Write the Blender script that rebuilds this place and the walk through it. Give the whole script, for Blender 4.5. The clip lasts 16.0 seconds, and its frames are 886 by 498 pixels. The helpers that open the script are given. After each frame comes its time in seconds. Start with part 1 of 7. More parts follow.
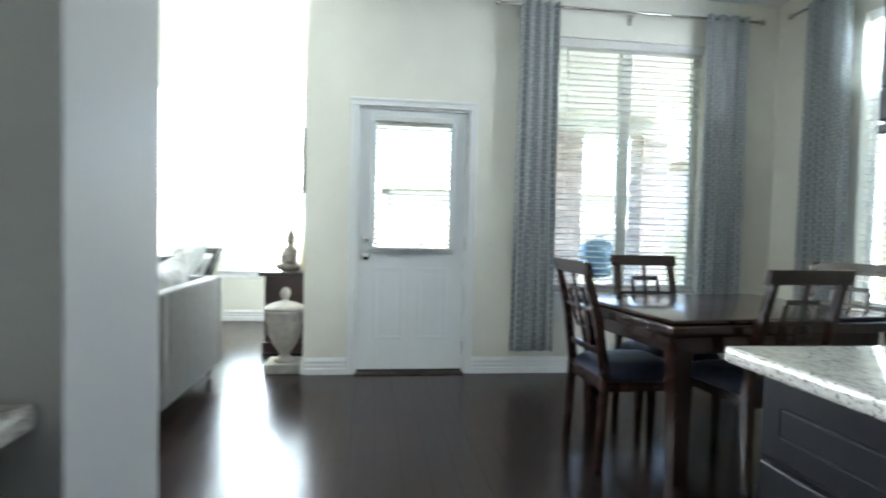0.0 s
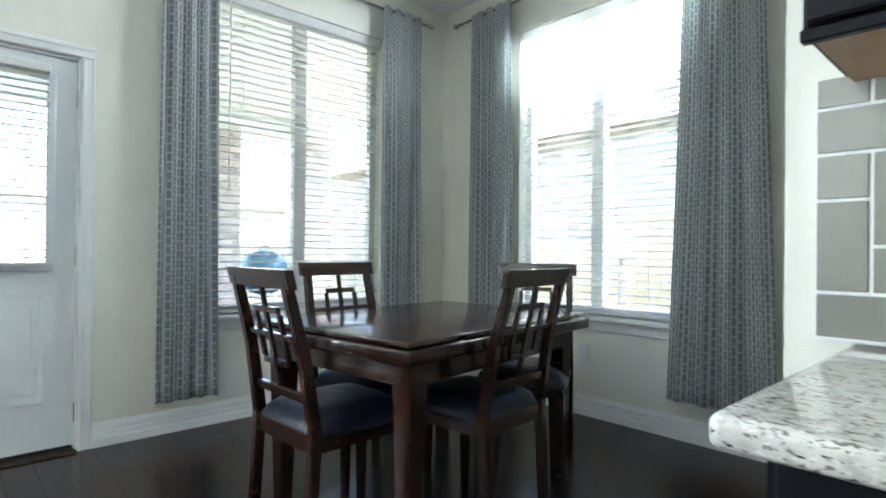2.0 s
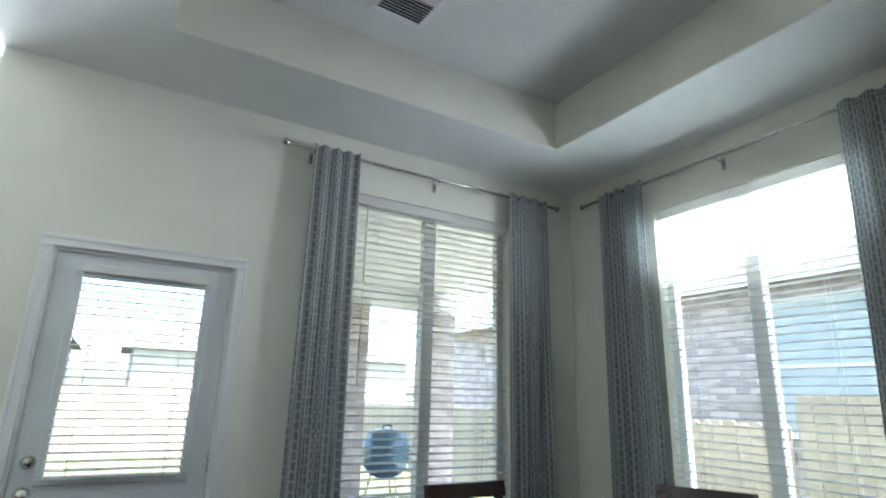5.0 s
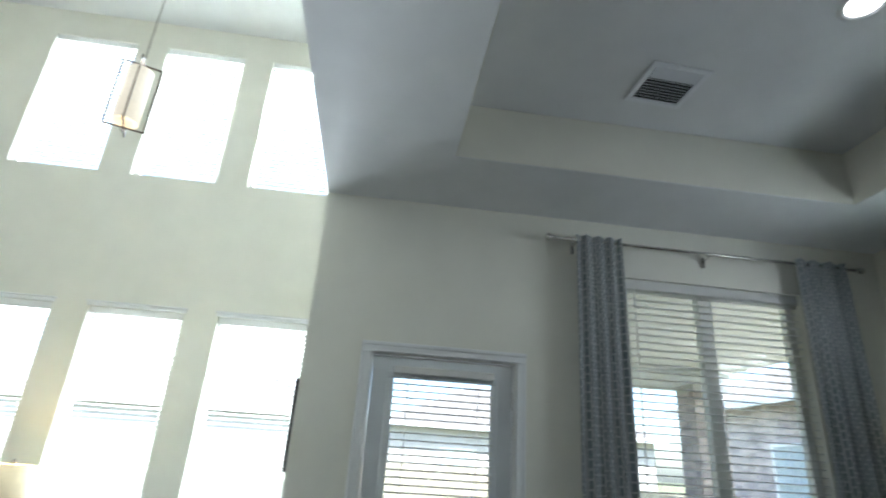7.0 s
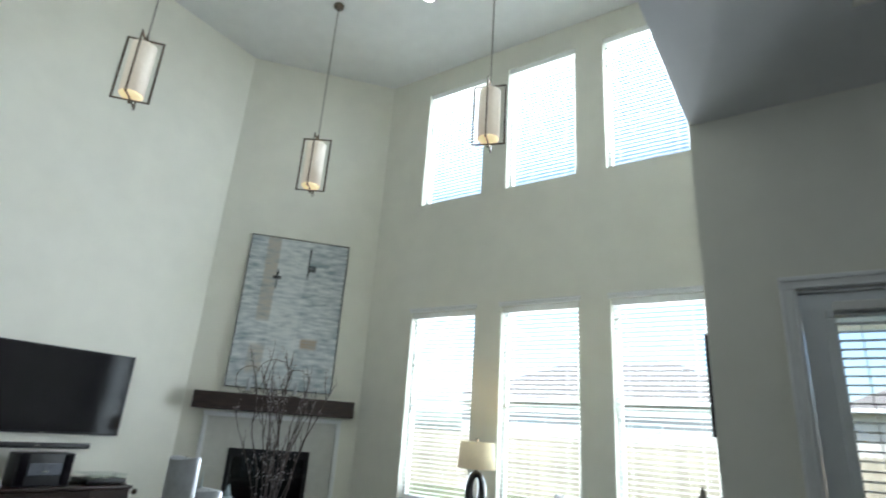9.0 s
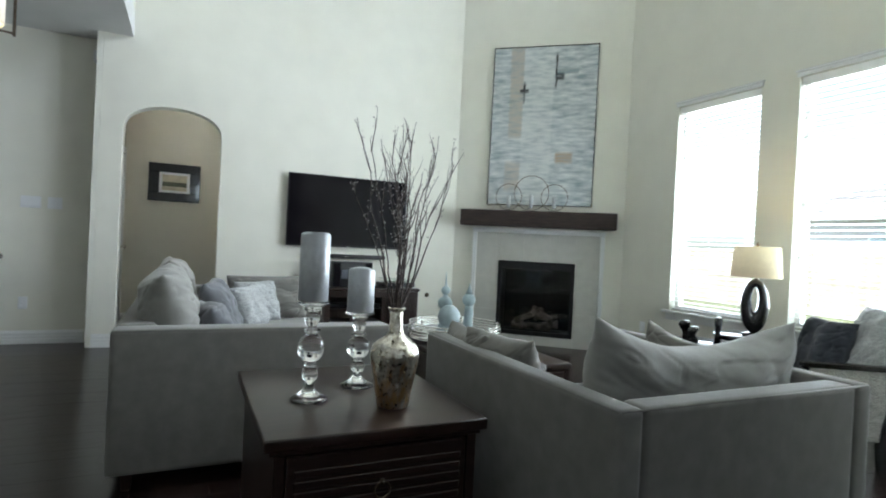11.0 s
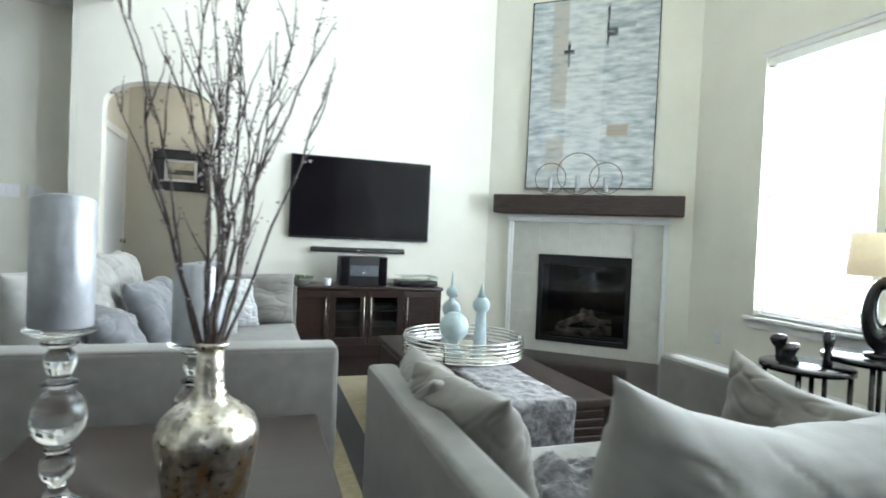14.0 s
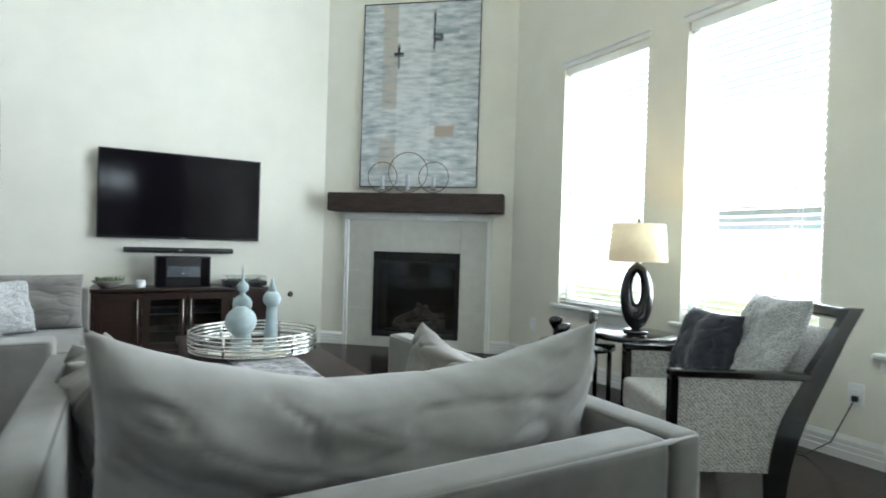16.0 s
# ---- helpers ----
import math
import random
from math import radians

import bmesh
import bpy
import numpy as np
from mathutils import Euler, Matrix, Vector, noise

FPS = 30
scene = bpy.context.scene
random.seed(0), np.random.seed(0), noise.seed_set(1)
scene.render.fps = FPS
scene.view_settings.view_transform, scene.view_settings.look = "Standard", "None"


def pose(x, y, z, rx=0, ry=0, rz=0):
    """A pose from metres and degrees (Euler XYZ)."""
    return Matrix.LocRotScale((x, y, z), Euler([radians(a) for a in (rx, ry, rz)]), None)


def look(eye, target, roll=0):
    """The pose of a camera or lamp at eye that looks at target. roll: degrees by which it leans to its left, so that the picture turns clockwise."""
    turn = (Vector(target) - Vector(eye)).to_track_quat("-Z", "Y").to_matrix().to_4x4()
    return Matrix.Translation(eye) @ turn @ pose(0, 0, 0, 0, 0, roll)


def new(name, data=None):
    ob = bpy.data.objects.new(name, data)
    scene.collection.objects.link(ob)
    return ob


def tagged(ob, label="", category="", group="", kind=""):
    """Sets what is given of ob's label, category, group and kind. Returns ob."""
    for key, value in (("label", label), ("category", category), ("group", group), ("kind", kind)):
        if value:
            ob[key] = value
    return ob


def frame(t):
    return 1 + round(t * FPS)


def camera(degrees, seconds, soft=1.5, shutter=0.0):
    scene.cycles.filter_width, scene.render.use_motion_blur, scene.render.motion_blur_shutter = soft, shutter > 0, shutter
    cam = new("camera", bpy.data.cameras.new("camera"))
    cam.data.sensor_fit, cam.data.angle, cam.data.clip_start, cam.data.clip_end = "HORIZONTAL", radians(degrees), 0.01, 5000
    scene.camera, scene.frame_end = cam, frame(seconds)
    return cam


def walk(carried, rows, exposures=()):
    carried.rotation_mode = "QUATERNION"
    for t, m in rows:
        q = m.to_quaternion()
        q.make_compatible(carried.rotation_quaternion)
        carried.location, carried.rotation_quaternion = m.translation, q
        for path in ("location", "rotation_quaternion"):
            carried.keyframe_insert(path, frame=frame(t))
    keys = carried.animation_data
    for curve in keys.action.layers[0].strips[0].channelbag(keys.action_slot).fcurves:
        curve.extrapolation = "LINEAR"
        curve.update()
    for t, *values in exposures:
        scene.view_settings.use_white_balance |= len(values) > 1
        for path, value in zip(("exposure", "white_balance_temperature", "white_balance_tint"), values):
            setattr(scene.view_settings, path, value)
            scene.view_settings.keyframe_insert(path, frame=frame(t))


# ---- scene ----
cam = camera(78.0, 16.0, soft=1.8, shutter=0.4)
EXPOSURES = [(t, e, 5900 if t < 9 else 5950, 10) for t, e in ((0, 3.7), (0.5, 3.5), (1.0, 3.45), (2.0, 3.8), (2.7, 3.8), (3.4, 3.5), (4.0, 3.2), (4.2, 3.15), (6.3, 2.6), (6.6, 2.5), (7.5, 2.1), (8.5, 1.66), (9.4, 1.36), (10.0, 1.36), (12.3, 2.6), (14.0, 2.55), (15.0, 2.05), (15.5, 1.93), (16, 2.1))]
PATH = [
    (0, (0.688, 0.965, 1.14), (0.941, 2.948, 1.065), 1.4),
    (0.5, (0.775, 1.158, 1.107), (1.429, 3.047, 1.044), 1.3),
    (1, (0.84, 1.368, 1.111), (1.772, 3.137, 1.057), 1.1),
    (1.5, (0.859, 1.622, 1.09), (2.093, 3.196, 1.063), 0.8),
    (2, (0.862, 1.802, 1.066), (2.222, 3.269, 1.073), 0.6),
    (2.5, (0.919, 1.915, 1.062), (2.264, 3.394, 1.102), 0.7),
    (3, (0.967, 2.007, 1.095), (2.204, 3.577, 1.162), 0.8),
    (3.5, (0.996, 2.023, 1.158), (2.069, 3.709, 1.246), 1.3),
    (4, (0.987, 2.002, 1.277), (2.045, 3.684, 1.502), 1.5),
    (4.2, (0.981, 1.994, 1.296), (2.032, 3.67, 1.589), 1.6),
    (6.3, (0.674, 1.935, 1.493), (1.285, 3.69, 2.232), 3.8),
    (6.5, (0.639, 1.946, 1.493), (1.135, 3.734, 2.237), 3.9),
    (7, (0.589, 1.985, 1.466), (0.786, 3.835, 2.201), 3.8),
    (7.5, (0.588, 2.06, 1.433), (0.44, 3.916, 2.162), 3.9),
    (8, (0.63, 2.102, 1.416), (0.123, 3.908, 2.109), 3.9),
    (8.5, (0.599, 2.142, 1.372), (-0.229, 3.835, 2.041), 4.1),
    (9, (0.588, 2.234, 1.305), (-0.488, 3.793, 1.948), 4.0),
    (9.5, (0.582, 2.451, 1.227), (-0.749, 3.866, 1.701), 3.5),
    (10, (0.681, 2.679, 1.203), (-0.864, 3.928, 1.43), 3.2),
    (10.2, (0.719, 2.745, 1.195), (-0.901, 3.909, 1.347), 3.1),
    (12.3, (0.308, 3.303, 1.1), (-1.593, 3.921, 1.029), 2.9),
    (12.5, (0.226, 3.335, 1.092), (-1.677, 3.946, 1.024), 2.9),
    (13, (-0.025, 3.449, 1.117), (-1.933, 4.046, 1.06), 2.7),
    (13.5, (-0.123, 3.567, 1.122), (-2.027, 4.178, 1.08), 2.6),
    (14, (-0.069, 3.702, 1.137), (-1.962, 4.345, 1.094), 2.5),
    (14.5, (0.001, 3.843, 1.144), (-1.877, 4.529, 1.101), 2.4),
    (15, (0.112, 4.015, 1.138), (-1.732, 4.789, 1.104), 2.2),
    (15.5, (0.174, 4.118, 1.116), (-1.606, 5.028, 1.101), 2.1),
    (16, (0.23, 4.2, 1.095), (-1.498, 5.206, 1.08), 1.7),
]
walk(cam, [(t, look(eye, target, roll)) for t, eye, target, roll in PATH],
     exposures=EXPOSURES)

# ---- light ----
world = bpy.data.worlds.new("world")
scene.world = world
world.use_nodes = True
wn = world.node_tree.nodes
sky = wn.new("ShaderNodeTexSky")
sky.sky_type, sky.sun_disc = "NISHITA", False
sky.sun_elevation, sky.sun_rotation = radians(64), radians(176)
sky.air_density, sky.dust_density = 1.0, 2.5
wn["Background"].inputs["Strength"].default_value = 0.15
world.node_tree.links.new(sky.outputs[0], wn["Background"].inputs[0])
sun = new("sun", bpy.data.lights.new("sun", "SUN"))
sun.data.energy, sun.data.angle, sun.data.color = 5.0, radians(0.6), (1.0, 0.95, 0.88)
sun.matrix_world = look((0, 0, 20), (-0.44, 6.32, 20 - 13.0))



def sky_lamp(name, m, w, h, watts):
    """The sky's light in a window's opening; the lamp looks along local -z."""
    o = new(name, bpy.data.lights.new(name, "AREA"))
    o.data.shape, o.data.size, o.data.size_y, o.data.energy, o.data.color = "RECTANGLE", w, h, watts, (0.92, 0.97, 1.0)
    o.matrix_world = m


for wx in (-3.055, -1.81, -0.585):
    sky_lamp("window_sky_low", pose(wx, 7.76, 1.67, -90), 0.80, 1.90, 27)
    sky_lamp("window_sky_high", pose(wx, 7.76, 5.04, -90), 0.80, 1.62, 23)
sky_lamp("window_sky_east", pose(4.16, 3.775, 2.45, 0, 90, 0), 0.36, 1.08, 6.5)


# ---- materials ----
def surf(name, c, rough=0.5, metal=0.0, var=0.12, scale=6.0, bump=0.1, bscale=90.0, stretch=(1, 1, 1), coat=0.0,
         c2=None, spec=0.5, rvar=0.08, sheen=0.0, emit=None, sss=0.0):
    m = bpy.data.materials.new(name)
    m.use_nodes = True
    nt = m.node_tree
    n, l = nt.nodes, nt.links
    b = n["Principled BSDF"]
    tc, mp = n.new("ShaderNodeTexCoord"), n.new("ShaderNodeMapping")
    mp.inputs["Scale"].default_value = stretch
    l.new(tc.outputs["Object"], mp.inputs[0])
    big, fine = n.new("ShaderNodeTexNoise"), n.new("ShaderNodeTexNoise")
    big.inputs["Scale"].default_value, big.inputs["Detail"].default_value = scale, 6
    fine.inputs["Scale"].default_value, fine.inputs["Detail"].default_value = bscale, 3
    l.new(mp.outputs[0], big.inputs["Vector"]), l.new(mp.outputs[0], fine.inputs["Vector"])
    ramp = n.new("ShaderNodeValToRGB")
    e = ramp.color_ramp.elements
    e[0].position, e[1].position = 0.3, 0.7
    e[0].color = (*[v * (1 - var) for v in c], 1)
    e[1].color = (*(c2 or [min(1, v * (1 + var)) for v in c]), 1)
    l.new(big.outputs[0], ramp.inputs[0]), l.new(ramp.outputs[0], b.inputs["Base Color"])
    rr = n.new("ShaderNodeMapRange")
    rr.inputs["To Min"].default_value, rr.inputs["To Max"].default_value = max(0.02, rough - rvar), min(1, rough + rvar)
    l.new(big.outputs[0], rr.inputs[0]), l.new(rr.outputs[0], b.inputs["Roughness"])
    if bump:
        bp = n.new("ShaderNodeBump")
        bp.inputs["Strength"].default_value, bp.inputs["Distance"].default_value = bump, 0.004
        l.new(fine.outputs[0], bp.inputs["Height"]), l.new(bp.outputs[0], b.inputs["Normal"])
    b.inputs["Metallic"].default_value, b.inputs["Coat Weight"].default_value = metal, coat
    b.inputs["Specular IOR Level"].default_value, b.inputs["Sheen Weight"].default_value = spec, sheen
    if emit:
        b.inputs["Emission Color"].default_value, b.inputs["Emission Strength"].default_value = (*emit[0], 1), emit[1]
    return m


def nodes_of(m):
    n, l = m.node_tree.nodes, m.node_tree.links
    return n, l, n["Principled BSDF"], n["Mapping"]


def woven(name, c, c2, count=420.0, sheen=0.3, var=0.1, crease=0.3):
    """Cloth: two crossed fine waves as relief over a soft mottled colour."""
    m = surf(name, c, 0.9, 0, var, 14, 0, 300, sheen=sheen, c2=c2, spec=0.2)
    n, l, b, mp = nodes_of(m)
    ws = []
    for axis in ("X", "Z"):
        w = n.new("ShaderNodeTexWave")
        w.bands_direction = axis
        w.inputs["Scale"].default_value, w.inputs["Distortion"].default_value = count / 3.2, 1.5
        l.new(mp.outputs[0], w.inputs["Vector"])
        ws.append(w)
    mx, bp = n.new("ShaderNodeMath"), n.new("ShaderNodeBump")
    mx.operation = "MULTIPLY"
    l.new(ws[0].outputs["Fac"], mx.inputs[0]), l.new(ws[1].outputs["Fac"], mx.inputs[1])
    bp.inputs["Strength"].default_value, bp.inputs["Distance"].default_value = 0.05, 0.002
    fold, warp, add = n.new("ShaderNodeTexNoise"), n.new("ShaderNodeTexNoise"), n.new("ShaderNodeVectorMath")
    warp.inputs["Scale"].default_value = 3
    add.operation = "MULTIPLY_ADD"
    add.inputs[1].default_value = (0.25, 0.25, 0.25)
    l.new(mp.outputs[0], warp.inputs["Vector"]), l.new(warp.outputs["Color"], add.inputs[0]), l.new(mp.outputs[0], add.inputs[2])
    fold.noise_type = "RIDGED_MULTIFRACTAL"
    fold.inputs["Scale"].default_value, fold.inputs["Detail"].default_value = 6.0, 3.0
    bp2 = n.new("ShaderNodeBump")
    bp2.inputs["Strength"].default_value, bp2.inputs["Distance"].default_value = crease, 0.012
    l.new(add.outputs[0], fold.inputs["Vector"]), l.new(fold.outputs[0], bp2.inputs["Height"])
    l.new(mx.outputs[0], bp.inputs["Height"]), l.new(bp2.outputs[0], bp.inputs["Normal"]), l.new(bp.outputs[0], b.inputs["Normal"])
    return m


def per_piece(m, amount=0.25, island=False):
    """Vary a material's lightness from piece to piece."""
    n, l, b, mp = nodes_of(m)
    src = n.new("ShaderNodeNewGeometry").outputs["Random Per Island"] if island else n.new("ShaderNodeObjectInfo").outputs["Random"]
    rng, hsv = n.new("ShaderNodeMapRange"), n.new("ShaderNodeHueSaturation")
    rng.inputs["To Min"].default_value, rng.inputs["To Max"].default_value = 1 - amount, 1 + amount
    old = b.inputs["Base Color"].links[0].from_socket
    l.new(src, rng.inputs[0]), l.new(rng.outputs[0], hsv.inputs["Value"]), l.new(old, hsv.inputs["Color"])
    l.new(hsv.outputs[0], b.inputs["Base Color"])
    return m


WALL = surf("wall_paint", (0.80, 0.79, 0.705), 0.75, 0, 0.03, 3, 0.12, 160, spec=0.3)
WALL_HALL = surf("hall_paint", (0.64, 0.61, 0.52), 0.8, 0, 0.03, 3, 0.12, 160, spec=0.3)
CEIL = surf("ceiling_paint", (0.80, 0.81, 0.80), 0.9, 0, 0.03, 4, 0.25, 120, spec=0.2)
TRIM = surf("trim_paint", (0.80, 0.81, 0.80), 0.35, 0, 0.02, 5, 0.04, 60)
DOOR = surf("door_paint", (0.76, 0.79, 0.80), 0.4, 0, 0.02, 5, 0.06, 60)
VINYL = surf("window_vinyl", (0.78, 0.78, 0.74), 0.4, 0, 0.03, 8, 0.03, 60)
FLOORWOOD = surf("dark_floor_wood", (0.020, 0.0115, 0.010), 0.21, 0, 0.3, 5, 0.06, 7, stretch=(5, 0.9, 1), c2=(0.028, 0.016, 0.0135), spec=0.36)
FLOORPIECE = per_piece(surf("dark_floor_plank", (0.020, 0.0115, 0.010), 0.21, 0, 0.3, 5, 0.06, 7, stretch=(5, 0.9, 1), c2=(0.028, 0.016, 0.0135), spec=0.36), 0.12)
per_piece(FLOORWOOD, 0.12, True)
GAP = surf("joint_shadow_wood", (0.01, 0.007, 0.006), 0.8, bump=0)
ESPRESSO = surf("espresso_wood", (0.024, 0.0125, 0.0095), 0.30, 0, 0.2, 5, 0, 60, stretch=(1.2, 9, 9), c2=(0.034, 0.018, 0.013), rvar=0.01)
MAHOG = surf("mahogany_wood", (0.030, 0.011, 0.008), 0.25, 0, 0.3, 5, 0.015, 60, stretch=(1.5, 6, 6), c2=(0.043, 0.016, 0.011), coat=0.4, rvar=0.03)
MANTELWOOD = surf("mantel_wood", (0.028, 0.017, 0.014), 0.55, 0, 0.4, 9, 0.3, 40, stretch=(1, 8, 8), c2=(0.05, 0.03, 0.024))
CABINET = surf("cabinet_paint", (0.007, 0.007, 0.0095), 0.42, 0, 0.2, 8, 0.04, 60, spec=0.2)
MAPLE = surf("cabinet_underside_maple", (0.52, 0.33, 0.17), 0.5, 0, 0.15, 5, 0.06, 50, stretch=(8, 1, 1))
LEATHER = surf("navy_leather", (0.012, 0.016, 0.034), 0.32, 0, 0.3, 20, 0.35, 160, spec=0.35)
SOFA = woven("sofa_linen", (0.195, 0.187, 0.168), (0.22, 0.212, 0.192), crease=0.04)
CUSHION = woven("cushion_linen", (0.30, 0.295, 0.27), (0.34, 0.335, 0.31), 380, crease=0.85)
SEATLINEN = woven("seat_linen", (0.36, 0.355, 0.33), (0.40, 0.395, 0.37), crease=0.06)
TAUPE = woven("taupe_cushion_cloth", (0.20, 0.19, 0.165), (0.24, 0.228, 0.20), 380, crease=0.85)
GREYCLOTH = woven("grey_cushion_cloth", (0.17, 0.175, 0.185), (0.23, 0.235, 0.25), 300)
CHARCOAL = woven("charcoal_cushion_cloth", (0.035, 0.04, 0.05), (0.055, 0.06, 0.075), 300)
FUR = surf("grey_fur", (0.10, 0.095, 0.10), 1.0, 0, 0.6, 30, 1.0, 60, c2=(0.33, 0.32, 0.33), sheen=0.6, spec=0.1)
STEEL = surf("brushed_nickel", (0.62, 0.60, 0.56), 0.25, 1, 0.08, 30, 0.05, 200)
CHROME = surf("polished_chrome", (0.80, 0.79, 0.76), 0.08, 1, 0.05, 20, 0.02, 100)
BRONZE = surf("aged_bronze", (0.13, 0.105, 0.08), 0.4, 1, 0.25, 30, 0.1, 100)
BLACK = surf("black_lacquer", (0.009, 0.009, 0.010), 0.16, 0, 0.2, 10, 0.03, 60, coat=0.5)
PLASTIC = surf("black_plastic", (0.012, 0.012, 0.014), 0.35, 0, 0.15, 20, 0.06, 200)
SCREEN = surf("tv_screen", (0.006, 0.005, 0.007), 0.09, 0, 0.1, 3, 0, 50, spec=0.16, rvar=0.01)
WAX = surf("silver_wax", (0.50, 0.52, 0.54), 0.38, 0.35, 0.1, 40, 0.15, 120)
CERAMIC = surf("pale_blue_ceramic", (0.40, 0.49, 0.51), 0.45, 0, 0.15, 18, 0.2, 60)
STONE = surf("carved_stone", (0.47, 0.44, 0.39), 0.8, 0, 0.2, 14, 0.6, 50)
STATUE = surf("statue_stone", (0.12, 0.105, 0.085), 0.65, 0, 0.35, 20, 0.5, 60)
LIMEWASH = surf("weathered_grey_wood", (0.15, 0.125, 0.10), 0.7, 0, 0.3, 9, 0.4, 40, stretch=(1, 1, 7))
BARK = surf("twig_bark", (0.06, 0.042, 0.037), 0.7, 0, 0.4, 60, 0.8, 120, c2=(0.16, 0.125, 0.11))
BUD = surf("frosted_bud", (0.40, 0.35, 0.34), 0.35, 0.1, 0.3, 80, 0.3, 200)
PLATE = surf("white_plate_plastic", (0.84, 0.85, 0.86), 0.4, 0, 0.02, 20, 0.02, 60)
TILE = per_piece(surf("grey_glass_tile", (0.275, 0.272, 0.242), 0.12, 0, 0.06, 6, 0.02, 20, coat=0.6), 0.07)
GROUT = surf("white_grout", (0.82, 0.82, 0.80), 0.9, 0, 0.05, 40, 0.4, 200)
HEARTHTILE = per_piece(surf("cream_hearth_tile", (0.56, 0.555, 0.51), 0.4, 0, 0.05, 9, 0.03, 60), 0.012)
FIREBLACK = surf("firebox_steel", (0.010, 0.010, 0.011), 0.45, 0.3, 0.2, 20, 0.15, 100)
LOG = surf("ceramic_log", (0.16, 0.13, 0.10), 0.9, 0, 0.6, 12, 1.0, 40, c2=(0.42, 0.37, 0.31))
SHADE = surf("cream_lamp_shade", (0.80, 0.70, 0.46), 0.9, 0, 0.04, 30, 0.1, 300, emit=((1.0, 0.84, 0.55), 0.07))
PSHADE = surf("white_pendant_shade", (0.75, 0.72, 0.66), 0.9, 0, 0.04, 30, 0.08, 300, emit=((1.0, 0.80, 0.55), 0.09))
GLOW = surf("lamp_glow", (1, 0.85, 0.6), 0.9, bump=0, emit=((1.0, 0.72, 0.34), 0.25))
CANGLOW = surf("downlight_glow", (1, 0.95, 0.9), 0.9, bump=0, emit=((1.0, 0.97, 0.92), 4.0))
RUG = surf("rug_pile", (0.36, 0.30, 0.17), 1.0, 0, 0.2, 30, 0.9, 120, sheen=0.3)
RUGDARK = surf("rug_dark_pile", (0.03, 0.03, 0.032), 1.0, 0, 0.2, 30, 0.9, 120, sheen=0.3)
GRASS = surf("lawn", (0.085, 0.10, 0.045), 1.0, 0, 0.4, 3, 1.0, 60, c2=(0.16, 0.165, 0.085))
CONCRETE = surf("patio_concrete", (0.68, 0.67, 0.64), 0.85, 0, 0.12, 3, 0.3, 60)
FENCEWOOD = per_piece(surf("weathered_fence_wood", (0.34, 0.30, 0.23), 0.85, 0, 0.2, 4, 0.4, 40, stretch=(4, 4, 0.5)), 0.15)
BRICK = per_piece(surf("house_brick", (0.47, 0.40, 0.37), 0.85, 0, 0.2, 9, 0.5, 50), 0.3, True)
MORTAR = surf("mortar", (0.50, 0.48, 0.45), 0.95, 0, 0.1, 20, 0.4, 80)
ROOF = surf("roof_shingle", (0.13, 0.12, 0.115), 0.95, 0, 0.3, 25, 0.8, 60)
SIDING = surf("teal_siding", (0.43, 0.48, 0.475), 0.6, 0, 0.1, 6, 0.1, 60)
GRILLBLUE = surf("blue_enamel", (0.07, 0.15, 0.22), 0.2, 0, 0.2, 12, 0.05, 60, coat=0.5)
PATIOCEIL = surf("patio_ceiling_paint", (0.84, 0.82, 0.77), 0.8, 0, 0.06, 5, 0.1, 60)
PLANT = surf("succulent_leaf", (0.12, 0.17, 0.08), 0.6, 0, 0.3, 30, 0.2, 100)
BOWLCLAY = surf("grey_bowl", (0.30, 0.29, 0.26), 0.6, 0, 0.15, 20, 0.2, 80)
PAPER = surf("print_paper", (0.55, 0.50, 0.38), 0.8, 0, 0.2, 9, 0.05, 60)
INK = surf("print_dark", (0.10, 0.11, 0.08), 0.8, 0, 0.4, 12, 0.05, 60)


def clear(name, ior=1.5, tint=(1, 1, 1)):
    m = bpy.data.materials.new(name)
    m.use_nodes = True
    b = m.node_tree.nodes["Principled BSDF"]
    b.inputs["Base Color"].default_value = (*tint, 1)
    b.inputs["Transmission Weight"].default_value, b.inputs["IOR"].default_value, b.inputs["Roughness"].default_value = 1.0, ior, 0.02
    return m


def pane_material():
    m = bpy.data.materials.new("window_glass")
    m.use_nodes = True
    n, l = m.node_tree.nodes, m.node_tree.links
    n.remove(n["Principled BSDF"])
    t, g, x = n.new("ShaderNodeBsdfTransparent"), n.new("ShaderNodeBsdfGlossy"), n.new("ShaderNodeMixShader")
    lw, pw, f = n.new("ShaderNodeLayerWeight"), n.new("ShaderNodeMath"), n.new("ShaderNodeMath")
    lw.inputs["Blend"].default_value = 0.5
    pw.operation, pw.inputs[1].default_value = "POWER", 5.0
    f.operation, f.inputs[1].default_value, f.inputs[2].default_value = "MULTIPLY_ADD", 0.6, 0.04
    l.new(lw.outputs["Facing"], pw.inputs[0]), l.new(pw.outputs[0], f.inputs[0])
    g.inputs["Roughness"].default_value = 0.02
    t.inputs["Color"].default_value = (0.93, 0.96, 0.95, 1)
    l.new(f.outputs[0], x.inputs[0]), l.new(t.outputs[0], x.inputs[1]), l.new(g.outputs[0], x.inputs[2])
    l.new(x.outputs[0], n["Material Output"].inputs[0])
    return m


